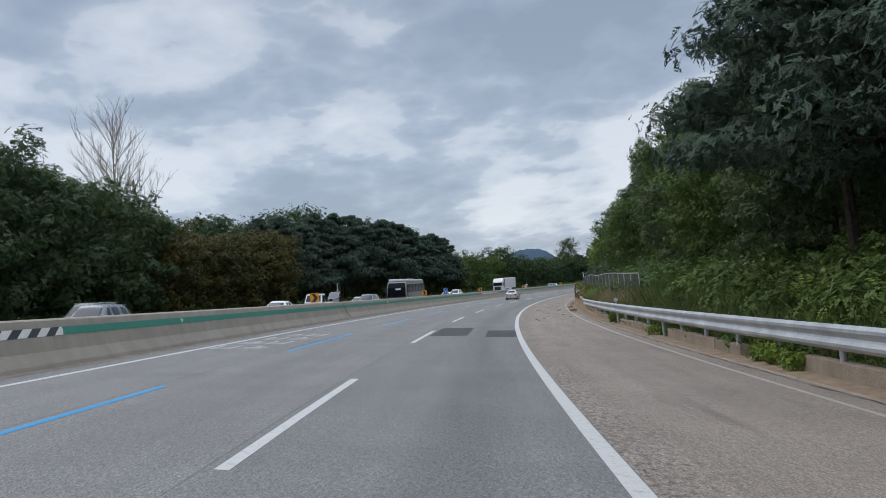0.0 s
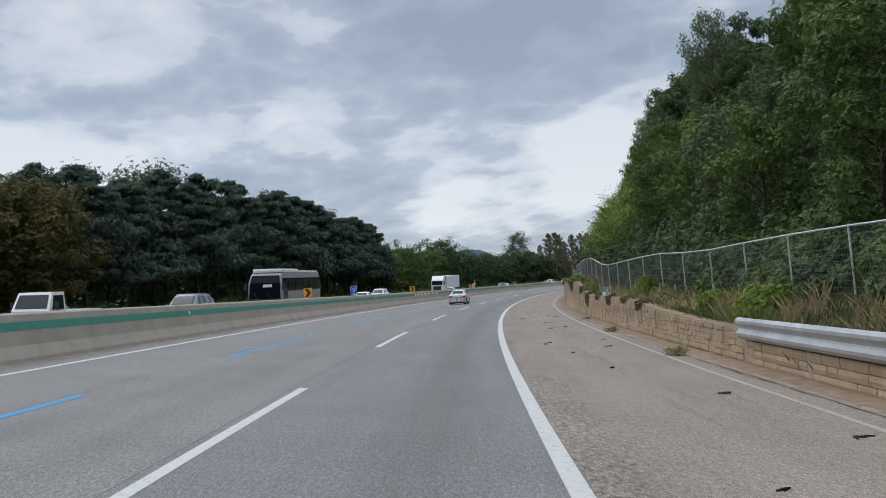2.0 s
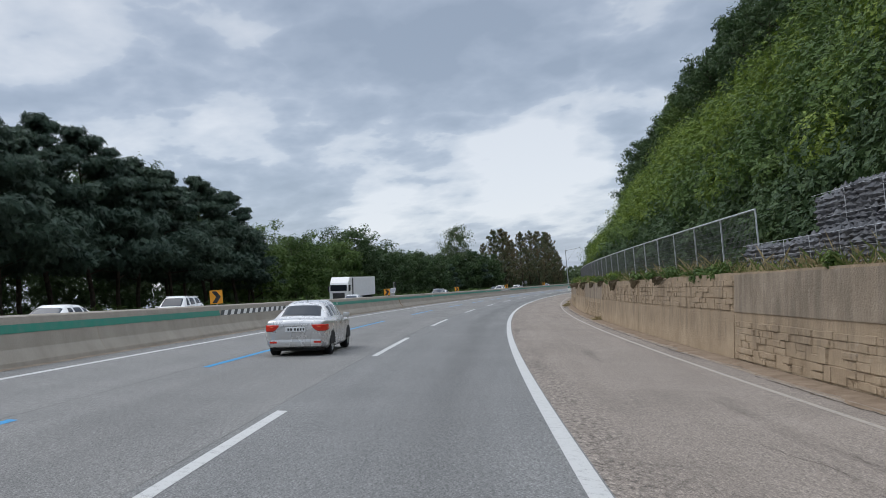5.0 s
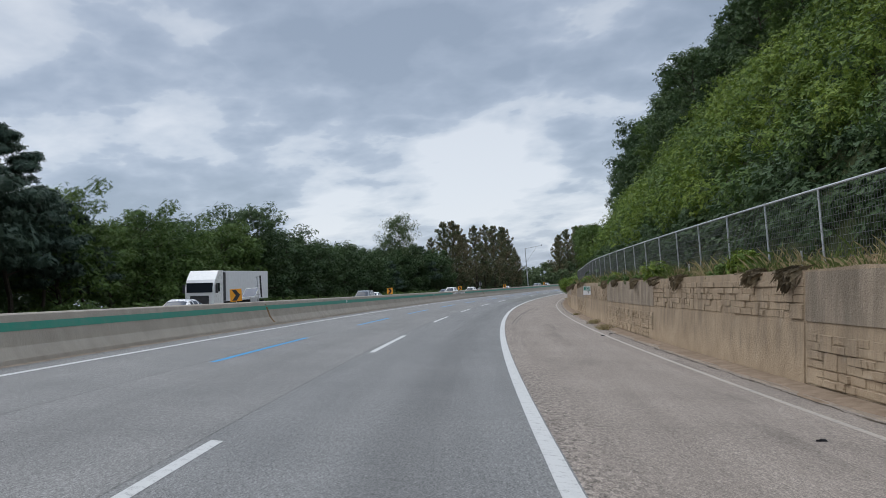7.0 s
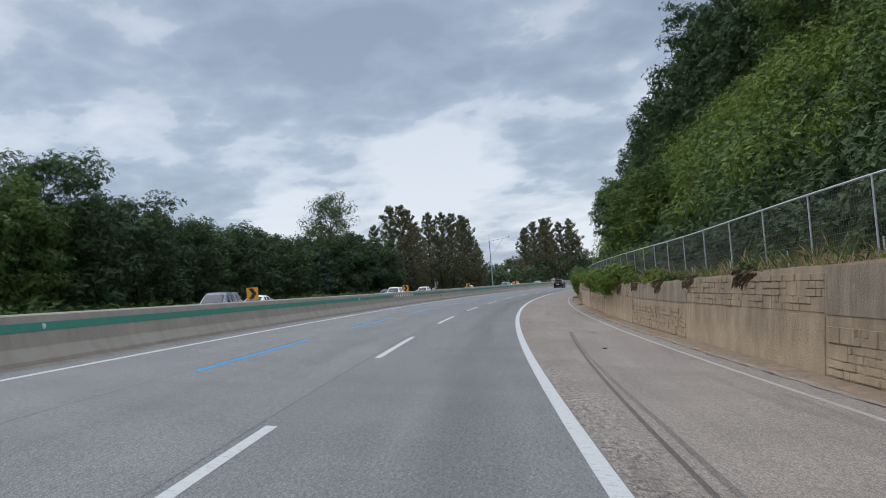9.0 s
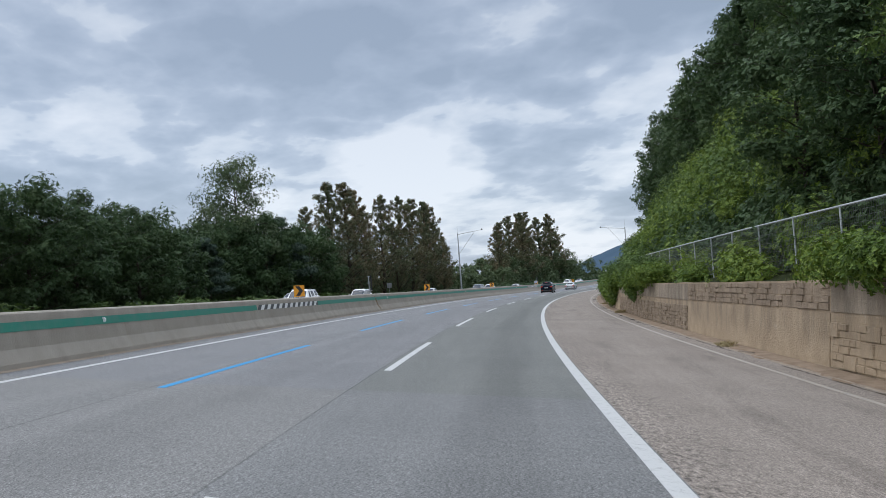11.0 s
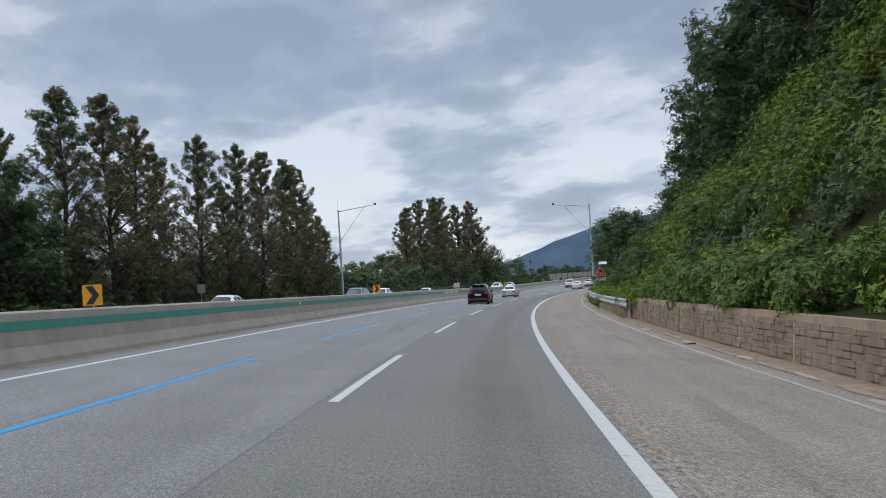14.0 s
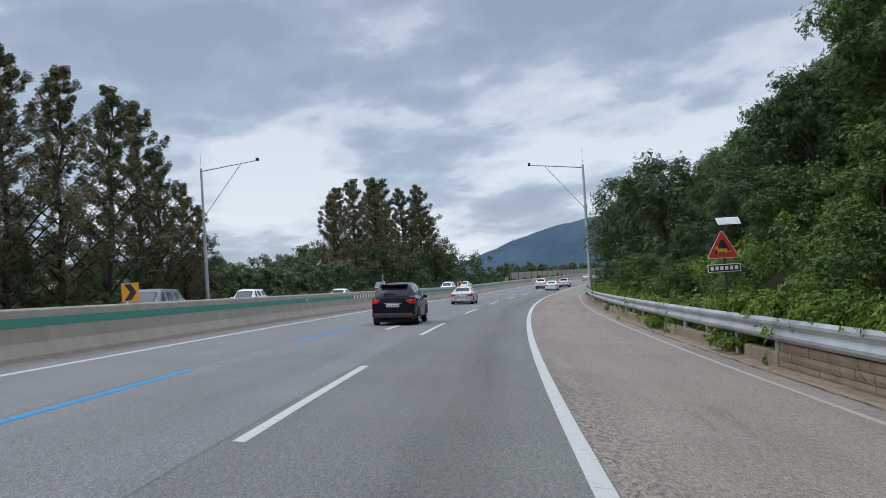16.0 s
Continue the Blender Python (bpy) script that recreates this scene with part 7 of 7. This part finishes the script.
def camera_pole(s, d, reach, label, base):
    """A tall steel pole with one long arm, a brace and a lightning rod."""
    c = thing("gantry_pole", stand(s, d, base), label, "pole")
    top = 12.6 - base
    bm = bmesh.new()
    tube(bm, (0, 0, -0.2), (0, 0, top * 0.35), 0.17, 0.16, 12)
    tube(bm, (0, 0, top * 0.35), (0, 0, top * 0.68), 0.145, 0.135, 12)
    tube(bm, (0, 0, top * 0.68), (0, 0, top), 0.12, 0.10, 12)
    part("mast", bm, POLE_STEEL, c)
    for z in (0.35, 0.68):
        bm = bmesh.new()
        tube(bm, (0, 0, top * z - 0.12), (0, 0, top * z + 0.12), 0.2, n=12)
        part("collar", bm, POLE_STEEL, c)
    bm = bmesh.new()
    tube(bm, (0, 0, top - 0.25), (reach, 0, top + 0.35), 0.06, 0.045, 8)
    part("arm", bm, POLE_STEEL, c)
    bm = bmesh.new()
    tube(bm, (0, 0, top * 0.66), (reach * 0.7, 0, top + 0.1), 0.035, n=6)
    part("brace", bm, POLE_STEEL, c)
    bm = bmesh.new()
    tube(bm, (0, 0, top), (0, 0, top + 1.7), 0.02, 0.008, 6)
    part("lightning_rod", bm, POLE_STEEL, c)
    solid("detector", reach - 0.12, reach + 0.12, -0.15, 0.15, top + 0.28, top + 0.55, 0.03, GREY_TRIM, c)


camera_pole(562, -27.2, 5.3, "tall grey steel pole with a long detector arm beside the road", -0.5)
camera_pole(578, 5.45, -5.0, "tall grey steel pole with an arm reaching over the carriageway", 0.3)


def flat_mark(name, pts, material, h=0.005):
    """A painted mark from corners in (s, d)."""
    vs = [place(s, d, h) for s, d in pts]
    return mesh_object(name, vs, [tuple(range(len(vs)))], material, [(d, s) for s, d in pts], parent=road)


flat_mark("arrow_mark", [(503.8, -5.28), (503.8, -5.08), (510.2, -5.08), (510.2, -4.7), (513.2, -5.18), (510.2, -5.66), (510.2, -5.28)], WHITE_PAINT)
# skid marks that run off the lane on to the shoulder
skid = [(s, 0.5 + 0.024 * (s - 262) + 0.00022 * (s - 262) ** 2) for s in steps(258, 304, 2)]
for shift, wide, paint in ((0.2, 0.08, SKID), (0.0, 0.07, TAR)):
    vs, fs = [], []
    for s, d in skid:
        e = d + shift * min(1.0, max(0.3, (300 - s) / 24))
        vs += [place(s, e, 0.004 + 0.002 * (shift > 0.1)), place(s, e + wide, 0.004 + 0.002 * (shift > 0.1))]
    fs = [(2 * i, 2 * i + 1, 2 * i + 3, 2 * i + 2) for i in range(len(skid) - 1)]
    ob = mesh_object("skid_mark", vs, fs, paint, [(0.1 * (i % 2), skid[i // 2][0]) for i in range(len(vs))])
    structure(ob, "dark tyre skid mark on the shoulder", "skid mark")
# worn white lettering of the bus lane, long drawn out along the way
def glyph(s, d, strokes):
    for a, b, c, e in strokes:
        flat_mark("worn_mark", [(s + a, d + b), (s + a, d + e), (s + c, d + e), (s + c, d + b)], WORN_WHITE)


TALL = ((0.0, 0.0, 2.6, 0.11), (0.0, 0.5, 2.6, 0.61), (0.0, 0.11, 0.3, 0.5), (1.2, 0.11, 1.5, 0.5))
WIDE = ((0.0, 0.0, 0.3, 0.7), (0.9, 0.0, 1.2, 0.7), (1.2, 0.3, 2.4, 0.42), (2.1, 0.0, 2.4, 0.3))
for s, d, shape in ((35.4, -9.2, TALL), (35.4, -8.35, WIDE), (39.4, -9.1, WIDE), (39.4, -8.25, TALL), (43.4, -9.0, TALL), (43.4, -8.2, WIDE), (47.0, -8.9, WIDE), (47.0, -8.1, TALL)):
    glyph(s, d, shape)


# ---- wall plate, verge marker and litter ----
def kilometre_plate(s, d, h, tenth, size, lean=0):
    """Green and white distance plate: whole kilometres above, tenths below."""
    c = thing("kilometre_plate", stand(s, d, h, -12) @ Matrix.Rotation(radians(lean), 4, "Y") @ Matrix.Scale(size, 4), "small white and green kilometre plate with dark figures", "sign")
    plate = solid("plate", -0.25, 0.25, -0.012, 0.0, 0.0, 0.48, 0.004, SIGN_WHITE, c)
    solid("green_band", -0.235, 0.235, -0.017, -0.011, 0.25, 0.465, 0.002, GREEN_STRIPE, plate)
    bm = bmesh.new()
    tube(bm, (0, 0.02, -0.4 if lean == 0 else 0.1), (0, 0.02, 0.4), 0.02, n=8)
    part("post" if lean == 0 else "bracket", bm, POLE_STEEL, c)
    lettering("328", 0.2, (0, -0.019, 0.29), SIGN_WHITE, plate)
    lettering(tenth, 0.24, (0, -0.015, 0.04), SIGN_BLACK, plate)


kilometre_plate(118.5, 5.75, 1.36, ".6", 0.72)
kilometre_plate(268.3, wall_face(268.3, 1.7) - 0.24, 1.44, ".7", 0.95, 7)


def delineator(s, d):
    c = thing("verge_marker", stand(s, d, hill(s, d)), "short white marker post with a round head behind the guardrail", "marker post")
    bm = bmesh.new()
    tube(bm, (0, 0, -0.1), (0, 0, 1.05), 0.03, n=8)
    part("stem", bm, SIGN_WHITE, c)
    bm = bmesh.new()
    tube(bm, (0, -0.03, 1.05), (0, 0.03, 1.05), 0.1, n=16)
    part("head", bm, STRIPE_WHITE, c)


for s in (21.0, 63.0):
    delineator(s, 5.75)


def debris(s, d, length, label="dark scrap of torn tyre rubber on the shoulder"):
    q = random.Random(int(s * 10))
    bm = bmesh.new()
    n = 5
    a = q.uniform(0, 3)
    rings = []
    for i in range(n):
        f = i / (n - 1) - 0.5
        w = 0.034 * (1 - abs(f) * 1.2) * q.uniform(0.6, 1.3)
        z = 0.012 + 0.02 * q.random()
        x, y = f * length, 0.06 * q.uniform(-1, 1)
        rings.append([Vector((x, y - w, 0.0)), Vector((x, y - w * 0.6, z)), Vector((x, y + w * 0.5, z * 0.8)), Vector((x, y + w, 0.0))])
    loft(bm, rings)
    ob = part("rubber_scrap", bm, TYRE)
    ob.matrix_world = on_road(s, d, 0.003, math.degrees(a))
    tagged(ob, label, "debris", "scraps on the shoulder")


for s, d, k in ((86.5, 2.1, 0.35), (92.0, 1.75, 0.3), (96.5, 1.3, 0.25), (97.5, 1.5, 0.2), (95.5, 3.1, 0.7), (99.5, 3.4, 0.5), (110, 2.2, 0.9), (112, 3.0, 0.5), (118, 2.6, 0.8), (128.3, 3.3, 0.55), (117.5, 2.25, 0.2), (124, 1.2, 0.15), (130, 2.9, 0.2),
                (72, 1.7, 0.2), (70, 1.2, 0.25), (68, 1.35, 0.2), (76, 3.6, 0.8), (81, 3.2, 0.6), (216, 3.2, 0.25), (245, 3.9, 0.5), (246.5, 4.4, 0.7), (293, 2.2, 0.3), (372, 4.5, 1.0), (376, 4.7, 0.9), (383, 4.6, 0.8), (402, 4.6, 0.6), (440, 4.5, 0.9)):
    debris(s, d, k * 0.36)


# ---- cracks in the old shoulder ----
def crack(s, d, length, across, seed):
    """A wandering crack, wider where the edges have crumbled."""
    q = random.Random(seed)
    n = max(8, int(length / 0.16))
    left, right = [], []
    w = 0.0
    for i in range(n + 1):
        f = i / n
        w = 0.75 * w + q.uniform(-0.04, 0.04)
        a, b = s + length * f, d + across * f + w + 0.05 * math.sin(f * 7 + seed)
        half = (0.004 + 0.014 * abs(noise.noise(Vector((a * 2.7, seed, 0))))) * min(1, 4 * f + 0.1, 4 * (1 - f) + 0.1)
        left.append(place(a, b - half, 0.003))
        right.append(place(a, b + half, 0.003))
    vs = left + right
    fs = [(i, n + 1 + i, n + 2 + i, i + 1) for i in range(n)]
    ob = mesh_object("crack", vs, fs, TAR, [(0.05 * (i > n), 0.3 * i) for i in range(len(vs))])
    structure(ob, "dark crumbling crack in the old shoulder", "crack")


q = random.Random(91)
for s0, s1, n in ((8, 95, 22), (95, 330, 10), (330, 520, 40)):
    for i in range(n):
        s, d = q.uniform(s0, s1), 0.45 + 3.2 * q.random() ** 1.6
        crack(s, d, q.uniform(1.0, 4.0), q.uniform(-0.3, 0.3), i + int(s0))


# ---- broken concrete in the gutter below the low wall ----
def broken_slab(s, d, length, width, seed):
    q = random.Random(seed)
    rim = []
    for i in range(9):
        a = 2 * math.pi * i / 9
        k = q.uniform(0.6, 1.0)
        rim.append((s + length * 0.5 * k * math.cos(a), d + width * 0.5 * k * math.sin(a)))
    vs = [place(a, b, 0.028) for a, b in rim] + [place(a, b, 0.0) for a, b in rim]
    fs = [tuple(range(9))] + [(i, 9 + i, 9 + (i + 1) % 9, (i + 1) % 9) for i in range(9)]
    ob = mesh_object("broken_slab", vs, fs, CONCRETE, [(p.x, p.y) for p in vs])
    tagged(ob, "pale broken slab of concrete lying in the gutter", "concrete slab", "broken gutter slabs")


for i in range(15):
    broken_slab(396 + 5.4 * i + q.uniform(-2, 2), q.uniform(4.45, 4.85), q.uniform(0.8, 2.4), q.uniform(0.25, 0.5), i)
